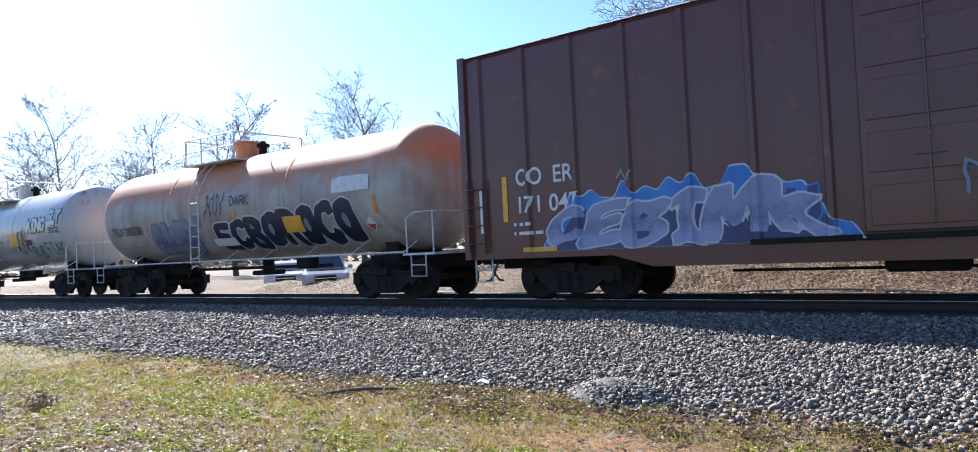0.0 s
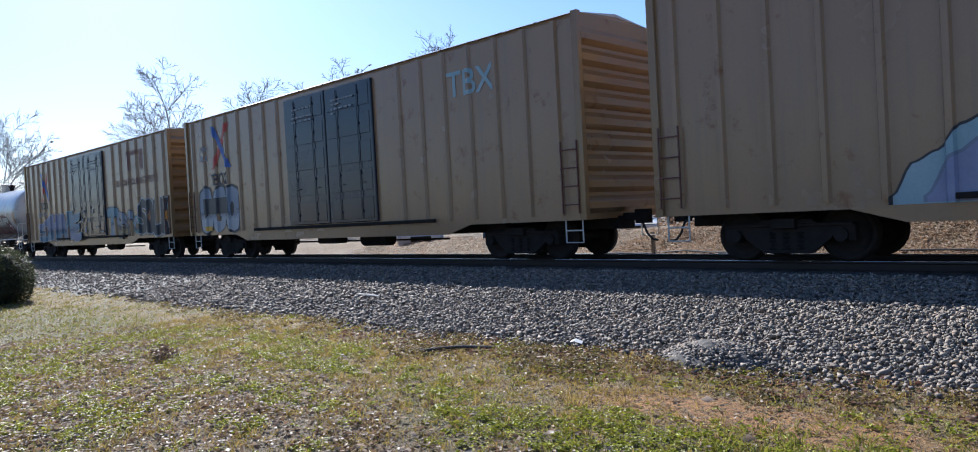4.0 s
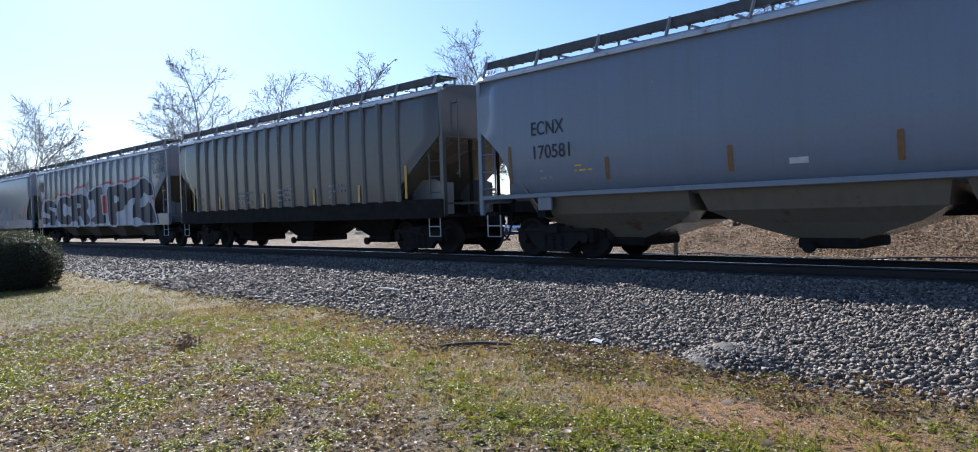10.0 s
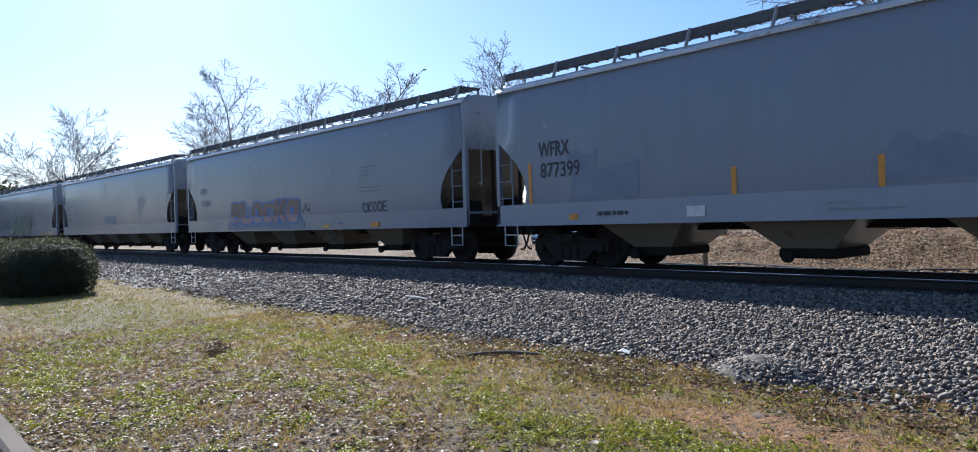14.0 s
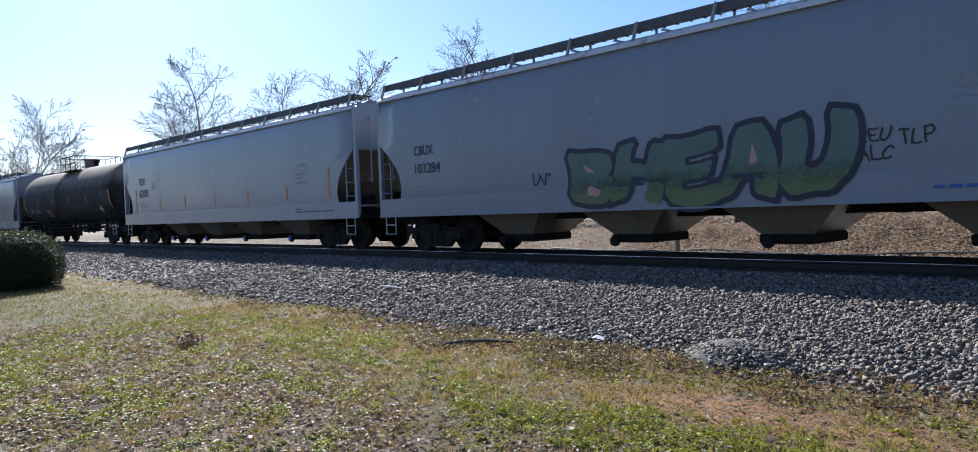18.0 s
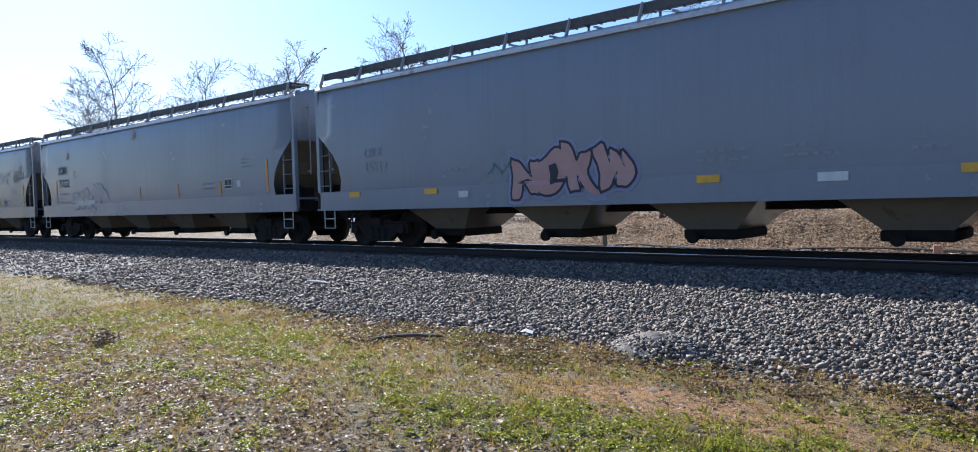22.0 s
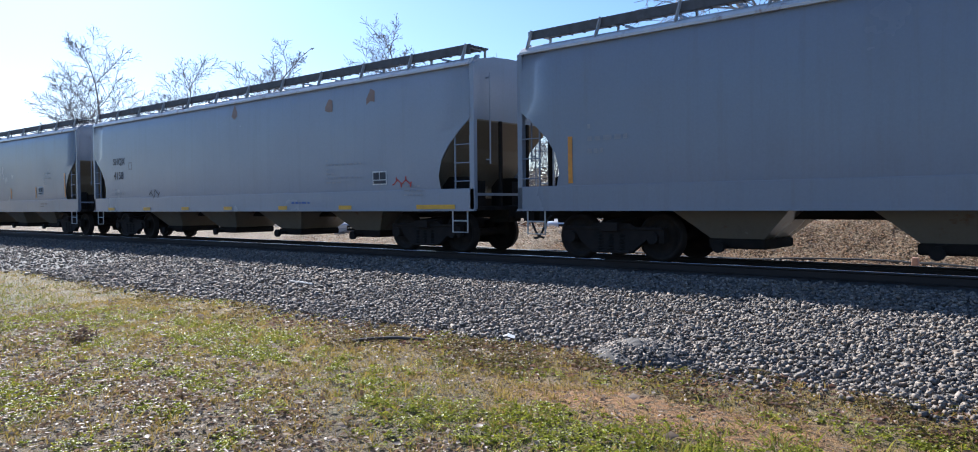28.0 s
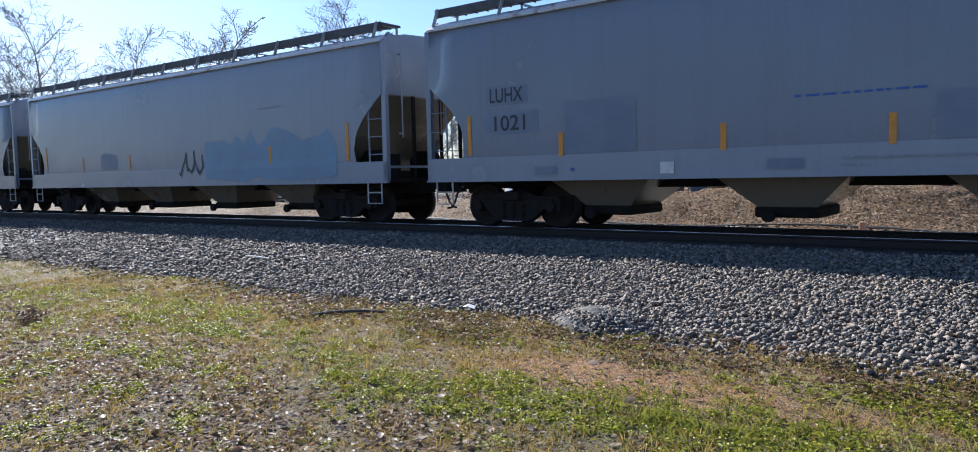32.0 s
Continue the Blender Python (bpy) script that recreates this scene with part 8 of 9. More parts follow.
shrub(-21.7, 3.75, 1.15, 1.15, 1.42, 1)
shrub(-24.3, 2.95, 1.0, 1.0, 1.42, 2)
shrub(-27.5, 2.55, 1.2, 1.1, 1.45, 3)

n = 15000
bx_, by_ = rng.uniform(-34, 14, n), rng.uniform(27, 46, n)
hmax = 1.2 + 1.6 * (0.5 + 0.5 * lump(bx_, by_, 0.35, 2.0)) + 1.2 * smooth(-14, -6, bx_)
p = np.stack([bx_, by_, rng.random(n) ** 1.3 * hmax], -1)
p = p[(bx_ > -12) | (by_ > 36)]
v1, f1 = leaves_in(p, 0.22)
tagged(new("brush", fast_mesh("brush", v1, f1, BRUSH_LEAF)), "tangled red-brown winter brush", "brush", kind="stuff")
stems = Geo()
for k in range(420):
    x, y = rng.uniform(-13, 12), rng.uniform(26, 44)
    z = float(ground_z(np.array(x), np.array(y)))
    stems.tube((x, y, z - 0.1), (x + rng.normal(0, 0.4), y + rng.normal(0, 0.4), z + rng.uniform(1.5, 4.5)), 0.03, 0.012, 3, False)
sm = stems.mesh("brush_stems", False, False)
sm.materials.append(TWIGS)
tagged(new("brush_stems", sm), "thin upright stems of leafless saplings", "brush", kind="stuff")

for k, (az, dist, w, h) in enumerate(((84.5, 108, 8, 8.5), (87.5, 118, 9, 7.0), (81.0, 125, 7, 6.0), (91, 110, 8, 6.5), (15.5, 62, 4.5, 7.6), (11.0, 66, 5.0, 8.2), (19.5, 70, 4.5, 6.4), (6.5, 64, 4.5, 7.0))):
    a = radians(az)
    m_ = 2600
    v = rng.normal(size=(m_, 3))
    v /= np.linalg.norm(v, axis=1, keepdims=True)
    q = v * (0.75 + 0.25 * rng.random((m_, 1))) * (1 + 0.12 * lump(v[:, :1] * 2, v[:, 1:2] * 2 + v[:, 2:], 2.2, k)) * np.array([w, w, h / 2]) + np.array([-math.sin(a) * dist, math.cos(a) * dist, h / 2 + 0.2])
    t = thing("evergreen_tree", "dark rounded evergreen tree behind the bare trees", "tree", "far evergreen trees", at=pose(-math.sin(a) * dist, math.cos(a) * dist, 0))
    v1, f1 = leaves_in(q - np.array([-math.sin(a) * dist, math.cos(a) * dist, 0]), 0.75 if dist > 80 else 0.45)
    part("crown", fast_mesh("crown", v1, f1, FAR_LEAF), FAR_LEAF, t)
    part("trunk", Geo().tube((0, 0, -0.3), (0, 0, h * 0.6), 0.3, 0.15, 8), BARK, t)

# low far tree line that closes the horizon
n = 16000
ang = rng.uniform(-1.2, 1.75, n)
dist = rng.uniform(165, 240, n)
top = 5 + 5.5 * (0.5 + 0.5 * np.sin(ang * 23 + 2 * np.sin(ang * 9))) * (0.5 + 0.5 * np.sin(ang * 61))
p = np.stack([-np.sin(ang) * dist, np.cos(ang) * dist, rng.random(n) * top], -1)
v1, f1 = leaves_in(p, 2.2)
tagged(new("far_woods", fast_mesh("far_woods", v1, f1, leaf_material("far_wood", [(0.11, 0.095, 0.08), (0.15, 0.13, 0.11), (0.09, 0.085, 0.065)], 0.9))), "low brown belt of far winter woods", "woods", kind="stuff")

# ---- utility pole ----
POLE_WOOD = plain("weathered_pole", (0.15, 0.12, 0.095), (0.22, 0.19, 0.16), 2.0, 20.0, 0.9)
pole = thing("utility_pole", "weathered wooden utility pole with a crossarm", "pole", at=pose(-89.5, 9.3, 0))
part("post", Geo().tube((0, 0, -0.5), (0, 0, 10.4), 0.2, 0.14, 10), POLE_WOOD, pole)
part("crossarm", Geo().box(-1.1, 1.1, -0.2, -0.08, 9.0, 9.14, 0.01), POLE_WOOD, pole, at=pose(0, 0, 0, 0, 0, 80))
for k in (-0.9, -0.4, 0.4, 0.9):
    part("insulator", Geo().tube((k, -0.14, 9.14), (k, -0.14, 9.32), 0.05, n=8), STEEL_WHITE, pole, at=pose(0, 0, 0, 0, 0, 80))

# ---- parked vehicles behind the bank ----
TYRE = plain("tyre_rubber", (0.025, 0.025, 0.026), (0.05, 0.048, 0.045), 6.0, 40.0, 0.8)
RIM = plain("alloy_rim", (0.45, 0.45, 0.46), (0.3, 0.3, 0.31), 6.0, 40.0, 0.35, 0.8)
GLASS_DARK = plain("tinted_glass", (0.03, 0.035, 0.04), (0.045, 0.05, 0.055), 2.0, 20.0, 0.06, relief=0)
LAMP = plain("lamp_lens", (0.62, 0.63, 0.65), (0.5, 0.5, 0.52), 5.0, 40.0, 0.12, relief=0)
TAIL = plain("red_lamp_lens", (0.35, 0.02, 0.02), (0.25, 0.02, 0.02), 5.0, 40.0, 0.15, relief=0)
CHROME = plain("chrome_trim", (0.55, 0.55, 0.56), (0.4, 0.4, 0.42), 5.0, 40.0, 0.15, 0.9, relief=0)


def vehicle(name, label, paint, x, y, z, turn, length=4.6, width=1.84, height=1.66, pickup=False):
    t = thing(name, label, "vehicle", "parked vehicles", at=pose(x, y, z, 0, 0, turn))
    L, W, H = length / 2, width / 2, height
    g = Geo()
    low = [(-L, 0.42), (-L + 0.06, 0.30), (L - 0.1, 0.28), (L, 0.42), (L - 0.02, 0.78), (L - 0.12, 0.90), (L - 1.05, 1.02), (L - 1.35, 1.06), (-L + 0.1, 1.06), (-L + 0.02, 0.95)]
    rows = [(-W + 0.02, 0.96), (-W, 1.0), (W, 1.0), (W - 0.02, 0.96)]
    n = len(low)
    for yy, s in ((-W + 0.10, 0.97), (-W, 1.0), (W, 1.0), (W - 0.10, 0.97)):
        g.v += [(px * s, yy, 0.66 + (pz - 0.66) * (1.0 if abs(yy) < W else 0.94)) for px, pz in low]
    order = [0, 1, 2, 3]
    for k in range(3):
        g.f += [(k * n + i, k * n + (i + 1) % n, (k + 1) * n + (i + 1) % n, (k + 1) * n + i) for i in range(n)]
    g.f += [tuple(range(n)), tuple(range(3 * n, 4 * n))]
    part("body", g, paint, t)
    rear = -0.2 if pickup else -L + 0.12
    cab = [(rear, 1.05), (rear + 0.22, H - 0.05), (rear + 0.5, H), (L - 2.1, H), (L - 1.9, H - 0.04), (L - 1.15, 1.05)]
    c = Geo()
    n = len(cab)
    for yy, k in ((-W + 0.24, 1), (W - 0.24, 1)):
        c.v += [(px, yy * (1.16 if pz < 1.2 else 1.0), pz) for px, pz in cab]
    c.f = [(i, (i + 1) % n, n + (i + 1) % n, n + i) for i in range(n)] + [tuple(range(n)), tuple(range(n, 2 * n))]
    part("cab", c, paint, t)
    part("windscreen", Geo().add([(L - 1.22, -W + 0.2, 1.10), (L - 1.22, W - 0.2, 1.10), (L - 1.84, W - 0.34, H - 0.1), (L - 1.84, -W + 0.34, H - 0.1)], [(0, 1, 2, 3)]).add([(L - 1.17, -W + 0.2, 1.11), (L - 1.17, W - 0.2, 1.11), (L - 1.80, W - 0.34, H - 0.09), (L - 1.80, -W + 0.34, H - 0.09)], [(0, 1, 2, 3)]), GLASS_DARK, t)
    part("rear_window", Geo().box(rear - 0.02, rear + 0.2, -W + 0.35, W - 0.35, 1.18, H - 0.18, 0.04), GLASS_DARK, t, at=pose(0.03, 0, 0))
    for s in (-1, 1):
        yy = s * (W - 0.235)
        for a, b in ((rear + 0.35, (rear + L - 1.9) / 2 - 0.04), ((rear + L - 1.9) / 2 + 0.04, L - 1.75)):
            part("side_window", Geo().box(a, b, yy - 0.03, yy + 0.03, 1.14, H - 0.13, 0.02), GLASS_DARK, t)
        part("headlight", Geo().box(L - 0.25, L - 0.01, s * (W - 0.32) - 0.2, s * (W - 0.32) + 0.2, 0.70, 0.86, 0.03), LAMP, t)
        part("tail_light", Geo().box(-L - 0.005, -L + 0.1, s * (W - 0.2) - 0.1, s * (W - 0.2) + 0.1, 0.75, 1.0, 0.02), TAIL, t)
        part("mirror", Geo().box(L - 1.5, L - 1.38, s * (W + 0.08) - 0.1, s * (W + 0.08) + 0.1, 1.05, 1.2, 0.03), paint, t)
        for ax in (-L + 0.85, L - 0.9):
            w = part("wheel", lathe([(-0.1, 0.001), (-0.1, 0.2), (-0.11, 0.22), (-0.11, 0.30), (-0.08, 0.335), (0.08, 0.335), (0.11, 0.30), (0.11, 0.001)], 20), TYRE, t, at=pose(ax, s * (W - 0.1), 0.335))
            part("rim", lathe([(-0.115, 0.001), (-0.115, 0.06), (-0.105, 0.19), (-0.09, 0.2), (0.09, 0.2), (0.105, 0.19), (0.115, 0.06), (0.115, 0.001)], 14), RIM, w)
    part("grille", Geo().box(L - 0.06, L + 0.006, -0.42, 0.42, 0.60, 0.82, 0.02), UNDER, t)
    part("grille_bar", Geo().box(L, L + 0.02, -0.4, 0.4, 0.70, 0.735), CHROME, t)
    part("bumper", Geo().box(L - 0.12, L + 0.03, -W + 0.12, W - 0.12, 0.34, 0.54, 0.03), paint, t)
    part("number_plate", Geo().box(L + 0.028, L + 0.038, -0.16, 0.16, 0.42, 0.54), INK_WHITE, t)
    if pickup:
        part("load_bed", Geo().box(-L + 0.02, -0.3, -W + 0.03, -W + 0.12, 1.05, 1.25, 0.01).box(-L + 0.02, -0.3, W - 0.12, W - 0.03, 1.05, 1.25, 0.01).box(-L + 0.02, -L + 0.1, -W + 0.12, W - 0.12, 1.05, 1.25, 0.01), paint, t)
    return t


def car_paint(name, c):
    m = plain(name, c, tuple(x * 0.9 for x in c), 1.0, 80.0, 0.22, relief=0)
    m.node_tree.nodes["Principled BSDF"].inputs["Coat Weight"].default_value = 0.6
    return m


P_WHITE, P_SILVER, P_BLUE, P_RED, P_DARK = car_paint("white_car_paint", (0.7, 0.7, 0.7)), car_paint("silver_car_paint", (0.4, 0.41, 0.43)), car_paint("blue_car_paint", (0.022, 0.05, 0.11)), car_paint("red_car_paint", (0.2, 0.02, 0.018)), car_paint("dark_car_paint", (0.03, 0.032, 0.036))
lot = -0.05
vehicle("suv", "white sport utility vehicle parked facing the track", P_WHITE, -17.9, 25.9, lot, -57)
vehicle("suv", "silver sport utility vehicle parked beyond the bank", P_SILVER, -25.4, 20.7, lot, -40)
vehicle("car", "white sedan parked beyond the bank", P_WHITE, -28.8, 21.2, lot, -38, height=1.45)
vehicle("suv", "dark blue sport utility vehicle parked under the trees", P_BLUE, -9.3, 25.5, 0.31, -75, height=1.8)
vehicle("car", "red car parked under the trees", P_RED, -3.9, 26.3, 0.31, -80, height=1.5)
vehicle("car", "red hatchback parked at the wood's edge", P_RED, -6.25, 27.0, 0.31, -68, height=1.62)
vehicle("pickup_truck", "dark pickup truck with a chromed grille parked beyond the bank", P_DARK, -12.1, 25.9, 0.31, -66, length=5.4, height=1.8, pickup=True)
vehicle("car", "dark blue car parked beyond the bank", P_BLUE, -23.1, 23.6, lot, -46, height=1.45)

# ---- small things ----
o = thing("marker_post", "short pale weathered post beside the far rail", "post", at=pose(-10.95, 16.65, 0.12))
part("post", Geo().box(-0.05, 0.05, -0.04, 0.04, -0.2, 0.72, 0.012), CONCRETE, o)
PINK = plain("faded_marker", (0.46, 0.27, 0.20), (0.36, 0.21, 0.16), 5.0, 40.0, 0.7)
o = thing("marker_stake", "short pinkish marker stake beside the track", "stake", at=pose(-3.3, 16.7, 0.1))
part("stake", Geo().box(-0.06, 0.06, -0.05, 0.05, 0, 0.33, 0.01), PINK, o)
o = thing("marker_stake", "thin pale stake beside the shrubs", "stake", at=pose(-23.9, 1.97, 0))
part("stake", Geo().tube((0, 0, -0.1), (0, 0, 0.98), 0.025, 0.02, 8), STEEL_WHITE, o)
o = thing("drain_pipe", "long dark pipe lying along the far bank", "pipe")
part("pipe", Geo().path([(x, track_y(x) + 3.9 + 0.15 * math.sin(x), 0.03 + float(ground_z(np.array(x), np.array(track_y(x) + 3.9 + 0.15 * math.sin(x))))) for x in np.linspace(-16, -1, 31)], 0.04, 8), RUBBER, o)
DEADWOOD = plain("dead_branch", (0.06, 0.05, 0.042), (0.12, 0.10, 0.085), 6.0, 40.0, 0.85)
o = thing("fallen_branch", "dark fallen branch lying on the grass", "branch")
part("branch", Geo().path([(-6.64, 5.30, 0.035), (-6.5, 5.46, 0.055), (-6.3, 5.66, 0.06), (-6.05, 5.87, 0.035)], 0.019, 8), DEADWOOD, o)
o = thing("fallen_branch", "pale thin stick lying on the ballast", "branch")
part("branch", Geo().path([(-11.5, 7.78, 0.21), (-11.1, 7.72, 0.225), (-10.65, 7.66, 0.22)], 0.015, 6), STEEL_WHITE, o)
o = thing("litter", "crumpled white paper scrap at the ballast's foot", "litter", at=pose(-5.4, 6.55, 0.03) @ Matrix.Scale(0.62, 4))
part("scrap", Geo().add([(-0.16, -0.05, 0.0), (0.0, -0.09, 0.05), (0.17, -0.03, 0.01), (0.12, 0.07, 0.04), (-0.03, 0.05, 0.08), (-0.14, 0.08, 0.02)], [(0, 1, 4), (1, 2, 3), (1, 3, 4), (0, 4, 5)]), INK_WHITE, o)
FINES = plain("stone_fines", (0.11, 0.10, 0.09), (0.065, 0.06, 0.056), 9.0, 90.0, 0.9, relief=0.8)
mx, my = np.meshgrid(np.linspace(-1, 1, 60), np.linspace(-1, 1, 60), indexing="ij")
mz = 0.2 * np.clip(1 - mx ** 2 - my ** 2, 0, 1) ** 0.8 * (1 + 0.25 * lump(mx * 3, my * 3, 1.5, 1.0)) + 0.012 * lump(mx, my, 23.0, 2.0) * np.clip(1 - mx ** 2 - my ** 2, 0, 1) - 0.06
mi = np.arange(mx.size).reshape(mx.shape)
tagged(new("gravel_mound", fast_mesh("gravel_mound", np.stack([-3.7 + 0.62 * mx, 6.6 + 0.5 * my, mz + 0.03], -1).reshape(-1, 3), np.stack([mi[:-1, :-1], mi[1:, :-1], mi[1:, 1:], mi[:-1, 1:]], -1).reshape(-1, 4), FINES, True)), "small grey mound of fine gravel at the ballast's foot", "gravel mound")

mp = np.stack([-3.7 + rng.normal(0, 0.3, 2200), 6.6 + rng.normal(0, 0.24, 2200), np.zeros(2200)], -1)
mp[:, 2] = 0.2 * np.clip(1 - ((mp[:, 0] + 3.7) / 0.62) ** 2 - ((mp[:, 1] - 6.6) / 0.5) ** 2, 0, 1) ** 0.8 - 0.022
v1, f1 = stones(rng, mp, 0.006, 0.022)
tagged(new("mound_stones", fast_mesh("mound_stones", v1, f1, STONES)), "small stones strewn over the gravel mound", "stones", kind="stuff")

# ---- fallen leaves and grass ----
def on_lawn(n, x0, x1, y0, y1, keep):
    x, y = rng.uniform(x0, x1, n), rng.uniform(y0, y1, n)
    k = keep(x, y) > rng.random(n)
    x, y = x[k], y[k]
    return np.stack([x, y, ground_z(x, y)], -1)


GREEN_SPOTS = ((-2.75, 4.1, 0.9, 0.36, 1.3), (-3.9, 3.85, 0.75, 0.2, 1.1), (-5.0, 4.2, 0.4, 0.16, 1.1), (-1.5, 4.35, 0.8, 0.4, 1.2), (-4.6, 5.5, 0.7, 0.2, 0.8),
               (-15.8, 3.7, 4.6, 1.1, 1.5), (-11.0, 2.3, 1.6, 0.3, 0.9), (-9.0, 1.5, 1.3, 0.3, 0.9), (-6.9, 2.0, 0.9, 0.25, 0.9), (-8.3, 4.9, 1.5, 0.25, 0.8), (-7.6, 4.25, 1.3, 0.2, 0.8), (-6.3, 3.3, 1.1, 0.2, 0.7), (-0.6, 5.4, 0.9, 0.3, 0.9), (-5.6, 2.6, 0.5, 0.15, 0.8), (-10.2, 1.7, 1.2, 0.3, 0.6))


def greenness(x, y):
    g = 0.32 * lump(x, y, 2.3, 7.0) + 0.3 * lump(x, y, 6.1, 3.0)
    for cx, cy, rx_, ry_, k in GREEN_SPOTS:
        g = g + k * np.exp(-((x - cx) / rx_) ** 2 - ((y - cy) / ry_) ** 2)
    return smooth(0.06, 0.52, g + 0.35 * lump(x, y, 13.0, 4.0)) * (0.35 + 0.65 * smooth(-0.5, 0.3, lump(y, x, 8.7, 1.0)))


def toe(x, y):
    """How near the ballast's foot."""
    d = (13.5 - 0.003446 * x - 0.000579 * x * x) - y + 0.25 * lump(x, y, 1.3, 8.0)
    return smooth(8.5, 7.7, d) * smooth(6.8, 7.2, d)


def bare(x, y):
    return np.clip(1.1 - 1.25 * np.exp(-((x + 2.5) / 1.2) ** 2 - ((y - 4.95) / 0.38) ** 2) - 0.5 * toe(x, y), 0.08, 1)


def leafy(x, y):
    """Where the fallen leaves lie thick."""
    return smooth(4.2, 3.3, y + 0.06 * (x + 6) + 0.3 * lump(x, y, 1.3, 2.0)) * smooth(-1.8, -3.6, x)


def litter(x, y):
    drift = smooth(-0.5, 0.5, lump(x, y, 1.6, 4.0) + 0.6 * lump(x, y, 4.3, 6.0))
    zone = leafy(x, y)
    return np.clip(0.055 + zone * (0.3 + 0.7 * drift) + 0.10 * drift * smooth(5.2, 3.0, y), 0, 1) * (1 - 0.7 * greenness(x, y))


pts = np.concatenate([on_lawn(62000, -13, 3.0, 0.98, 6.4, litter), on_lawn(10000, -26, -13, 0.98, 6.4, litter)])
pts[:, 2] += 0.014 + 0.024 * rng.random(len(pts))
v1, f1 = leaves_in(pts, 0.047, 0.85)
tagged(new("fallen_leaves", fast_mesh("fallen_leaves", v1, f1, DRY_LEAF)), "scattered dry curled brown and pale leaves", "leaves", kind="stuff")
pts = on_lawn(240, -12, 0.5, 1.2, 6.2, lambda x, y: 0.8 + 0 * x)
v1, f1 = leaves_in(pts + np.array([0, 0, 0.03]), 0.085, 0.6)
tagged(new("pale_leaves", fast_mesh("pale_leaves", v1, f1, DRY_LEAF)), "a few larger pale dry leaves on the lawn", "leaves", kind="stuff")
n = 500
pts = np.stack([rng.uniform(-14, 0, n), 0.78 - np.abs(rng.normal(0, 0.25, n)), np.full(n, -0.12)], -1)
v1, f1 = leaves_in(pts, 0.06, 0.4)
tagged(new("gutter_leaves", fast_mesh("gutter_leaves", v1, f1, DRY_LEAF)), "dead leaves drifted against the kerb", "leaves", kind="stuff")
pts = np.array([-9.3, 3.45, 0.06]) + rng.normal(0, 1, (150, 3)) * np.array([0.12, 0.08, 0.05])
v1, f1 = leaves_in(np.maximum(pts, [-99, -99, 0.02]), 0.06, 1.0)
tagged(new("leaf_clump", fast_mesh("leaf_clump", v1, f1, leaf_material("wet_leaf", [(0.09, 0.06, 0.04), (0.15, 0.10, 0.07), (0.20, 0.14, 0.10)]))), "dark clump of wet dead leaves on the grass", "leaves", kind="stuff")
pts = on_lawn(40000, -13, 0.5, 15.8, 20.0, lambda x, y: 0.8 + 0 * x)
v1, f1 = leaves_in(np.concatenate([pts, on_lawn(12000, -26, -13, 15.5, 20.5, lambda x, y: 0.6 + 0 * x)]) + np.array([0, 0, 0.03]), 0.062, 0.9)
tagged(new("bank_leaves", fast_mesh("bank_leaves", v1, f1, leaf_material("bank_leaf", [(0.36, 0.25, 0.165), (0.20, 0.125, 0.085), (0.55, 0.45, 0.34), (0.12, 0.075, 0.055), (0.44, 0.33, 0.21), (0.32, 0.18, 0.11)], 0.55))), "deep tan and brown leaf litter on the bank", "leaves", kind="stuff")

BLADE_V = np.array([(-0.10, 0, 0), (0.10, 0, 0), (0.09, 0.2, 0.62), (0.0, 0.5, 1.0)])
BLADE_F = np.array([(0, 1, 2), (0, 2, 3)])


def tufts(n, x0, x1, y0, y1, keep, each, radius, h, material, name, label):
    """Grass in tufts: blades that lean outwards from many small centres."""
    c_ = on_lawn(n, x0, x1, y0, y1, keep)
    m_ = len(c_) * each
    ang, r_ = rng.random(m_) * 6.28, np.abs(rng.normal(0, 1, m_))
    size = np.repeat(0.55 + 0.9 * rng.random(len(c_)), each)
    p_ = np.repeat(c_, each, 0) + np.stack([np.cos(ang) * r_ * radius * size, np.sin(ang) * r_ * radius * size, np.full(m_, -0.004)], -1)
    hh = h * size * (0.5 + 0.8 * rng.random(m_))
    v_, f_ = scatter(BLADE_V, BLADE_F, p_, ang - 1.57 + rng.normal(0, 0.5, m_), -0.35 * r_ + rng.normal(0, 0.35, m_), np.stack([0.028 + 0 * hh, hh, hh], -1))
    tagged(new(name, fast_mesh(name, v_, f_, material)), label, "grass", kind="stuff")


def mounds(n, x0, x1, y0, y1, keep, each, lo, hi, tall, leaf, material, name, label, category):
    """Low plants: small leaves over little domes."""
    c_ = on_lawn(n, x0, x1, y0, y1, keep)
    rad = np.repeat(lo + (hi - lo) * rng.random(len(c_)) ** 1.5, each)
    m_ = len(rad)
    ang, u_ = rng.random(m_) * 6.28, np.sqrt(rng.random(m_))
    p_ = np.repeat(c_, each, 0) + np.stack([np.cos(ang) * u_ * rad, np.sin(ang) * u_ * rad * 0.8, tall * rad * (1 - u_ * u_) * (0.4 + 0.6 * rng.random(m_)) + 0.006], -1)
    v_, f_ = leaves_in(p_, leaf, 0.7)
    tagged(new(name, fast_mesh(name, v_, f_, material)), label, category, kind="stuff")


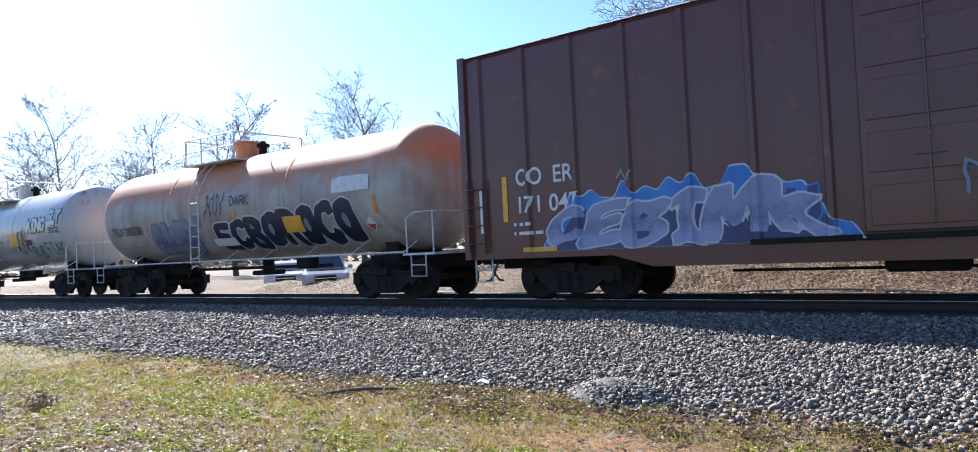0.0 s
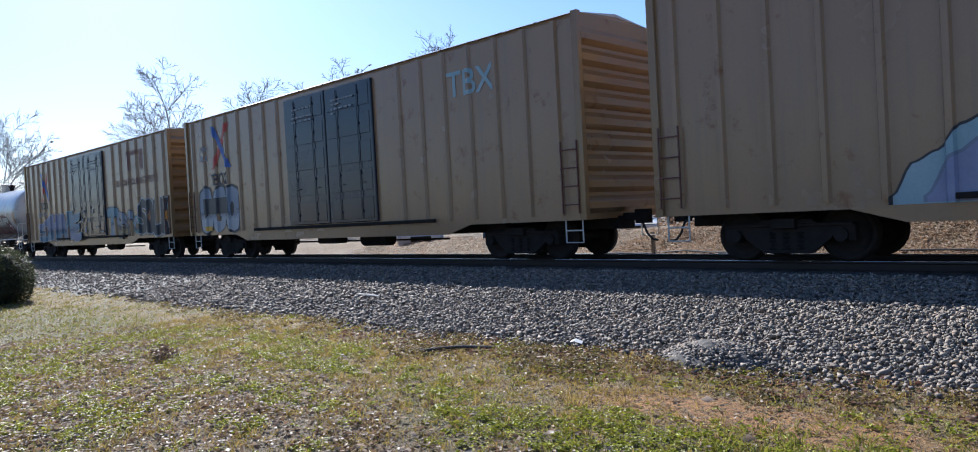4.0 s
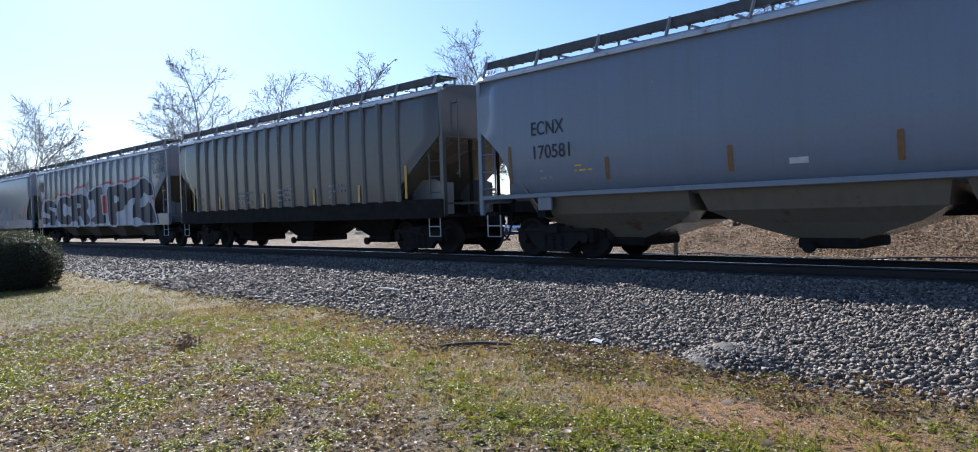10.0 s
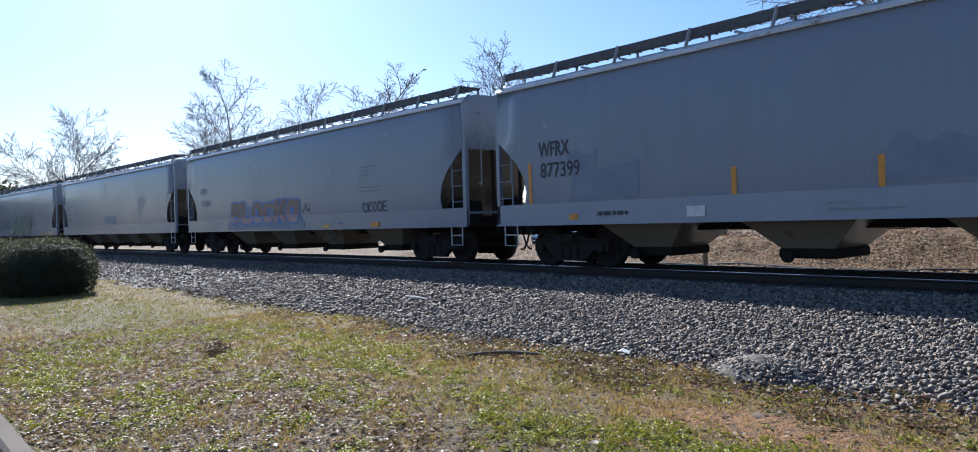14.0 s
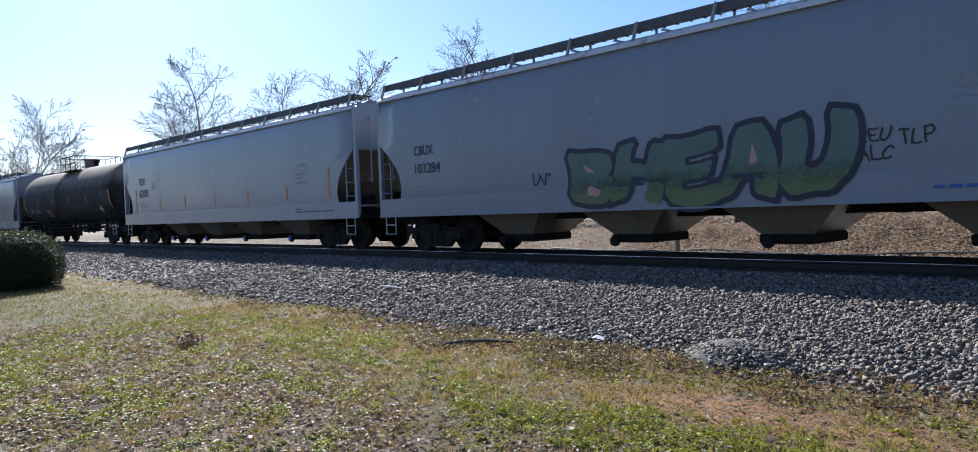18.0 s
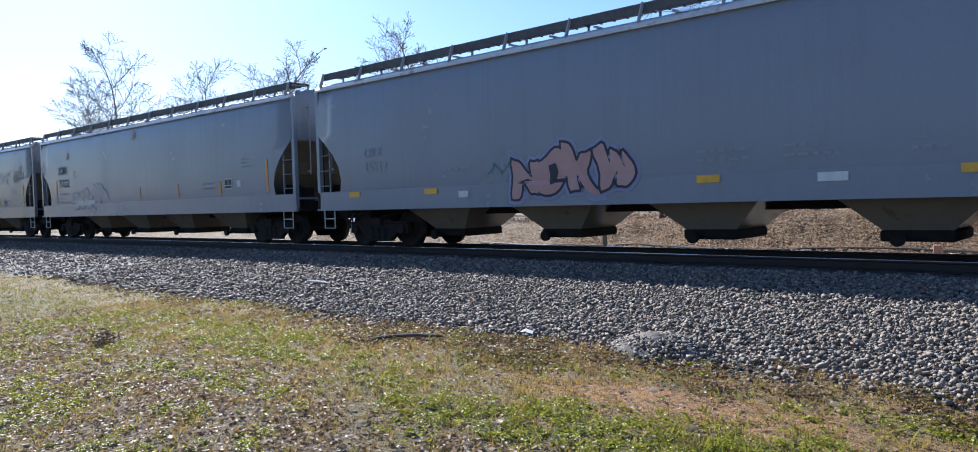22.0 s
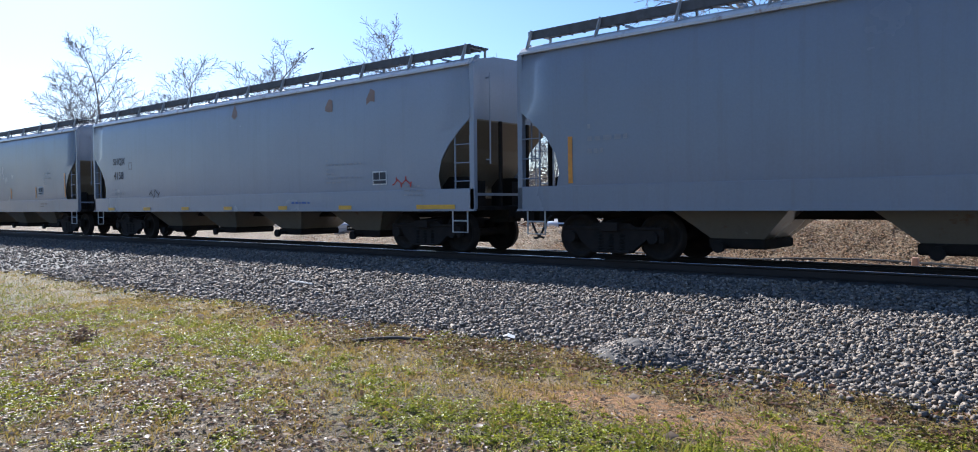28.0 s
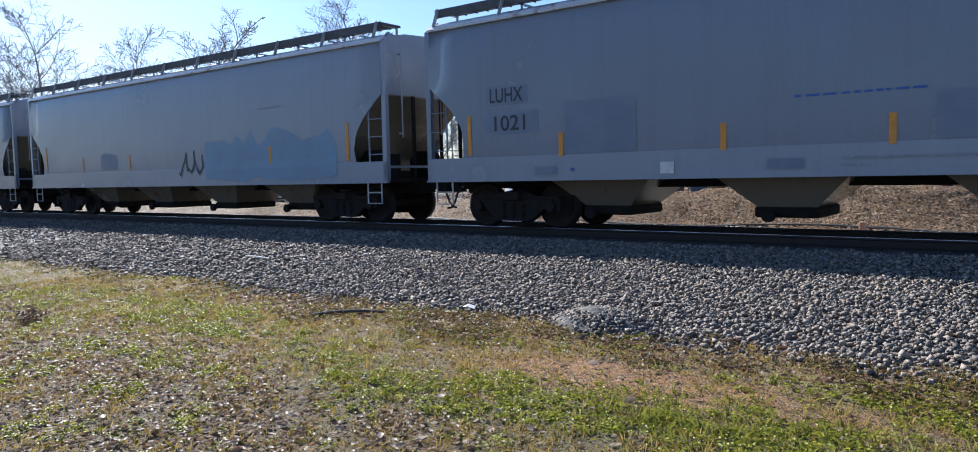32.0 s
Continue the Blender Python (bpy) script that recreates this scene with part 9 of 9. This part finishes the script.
tufts(35000, -13, 3.0, 0.98, 6.4, lambda x, y: (1 - 0.85 * greenness(x, y)) * (1 - 0.35 * leafy(x, y)) * bare(x, y) * (0.35 + 0.65 * smooth(-0.4, 0.4, lump(x, y, 4.7, 1.5))), 7, 0.035, 0.042, STRAW, "dry_grass", "short tan winter grass in tufts")
tufts(8000, -13, 3.0, 0.98, 6.4, lambda x, y: greenness(x, y) * bare(x, y), 7, 0.03, 0.05, GREEN, "green_grass", "green grass patches")
tufts(300, -2.4, 0.6, 3.6, 5.0, lambda x, y: 0.3 + 0.7 * greenness(x, y), 12, 0.045, 0.07, GREEN, "green_grass", "longer green grass blades")
tufts(6000, -32, -13, 0.98, 6.4, lambda x, y: 0.12 + 0.6 * (1 - greenness(x, y)), 7, 0.05, 0.045, STRAW, "dry_grass", "short tan winter grass in tufts")
tufts(7000, -32, -13, 0.98, 6.4, greenness, 7, 0.05, 0.05, GREEN, "green_grass", "green grass patches")
mounds(21000, -12, 0.6, 0.98, 6.4, lambda x, y: greenness(x, y) * bare(x, y), 16, 0.03, 0.12, 0.6, 0.026, CLOVER, "clover", "low bright green clover and weeds in the lawn", "clover")
mounds(3200, -7.5, 0.6, 5.0, 7.0, lambda x, y: toe(x, y) * smooth(-0.3, 0.4, lump(x, y, 3.1, 9.0)), 16, 0.04, 0.13, 0.8, 0.035, WEED, "weeds", "brown and olive weeds along the ballast's foot", "weeds")
mounds(1800, -16, -7.5, 5.0, 7.0, lambda x, y: 0.6 * toe(x, y) * smooth(-0.2, 0.5, lump(x, y, 2.3, 9.0)), 12, 0.05, 0.14, 0.6, 0.045, WEED, "weeds", "brown and olive weeds along the ballast's foot", "weeds")
pts = on_lawn(7000, -9, 0.6, 5.0, 7.0, lambda x, y: 0.8 * toe(x, y))
v1, f1 = leaves_in(pts + np.array([0, 0, 1]) * (0.01 + 0.03 * rng.random((len(pts), 1))), 0.05, 0.7)
tagged(new("drifted_leaves", fast_mesh("drifted_leaves", v1, f1, BROWN_LEAF)), "dark brown leaves drifted along the ballast's foot", "leaves", kind="stuff")
pts = on_lawn(9000, -6, 0.6, 2.6, 5.6, lambda x, y: 0.45 * (1 - greenness(x, y)))
v1, f1 = leaves_in(pts + np.array([0, 0, 0.01]), 0.022, 0.5)
tagged(new("leaf_crumbs", fast_mesh("leaf_crumbs", v1, f1, BROWN_LEAF)), "crumbled brown leaf bits in the grass", "leaves", kind="stuff")


def motions():
    """The train rolls past; its wheels turn as it goes."""
    for car, centre in TRAIN:
        rows = []
        for k in range(0, 33):
            x = centre + travel(k)
            rows.append((float(k), pose(x, track_y(x), RAIL_Z, 0, 0, track_turn(x))))
        walk(car, rows)
    step = 1 / FPS
    spin = [(k * step, math.degrees(travel(k * step) / 0.457) % 360.0) for k in range(0, 32 * FPS + 1)]
    for wheel, dx in WHEELS:
        walk(wheel, [(t, pose(dx, 0, 0.457, 0, a, 0)) for t, a in spin])


motions()
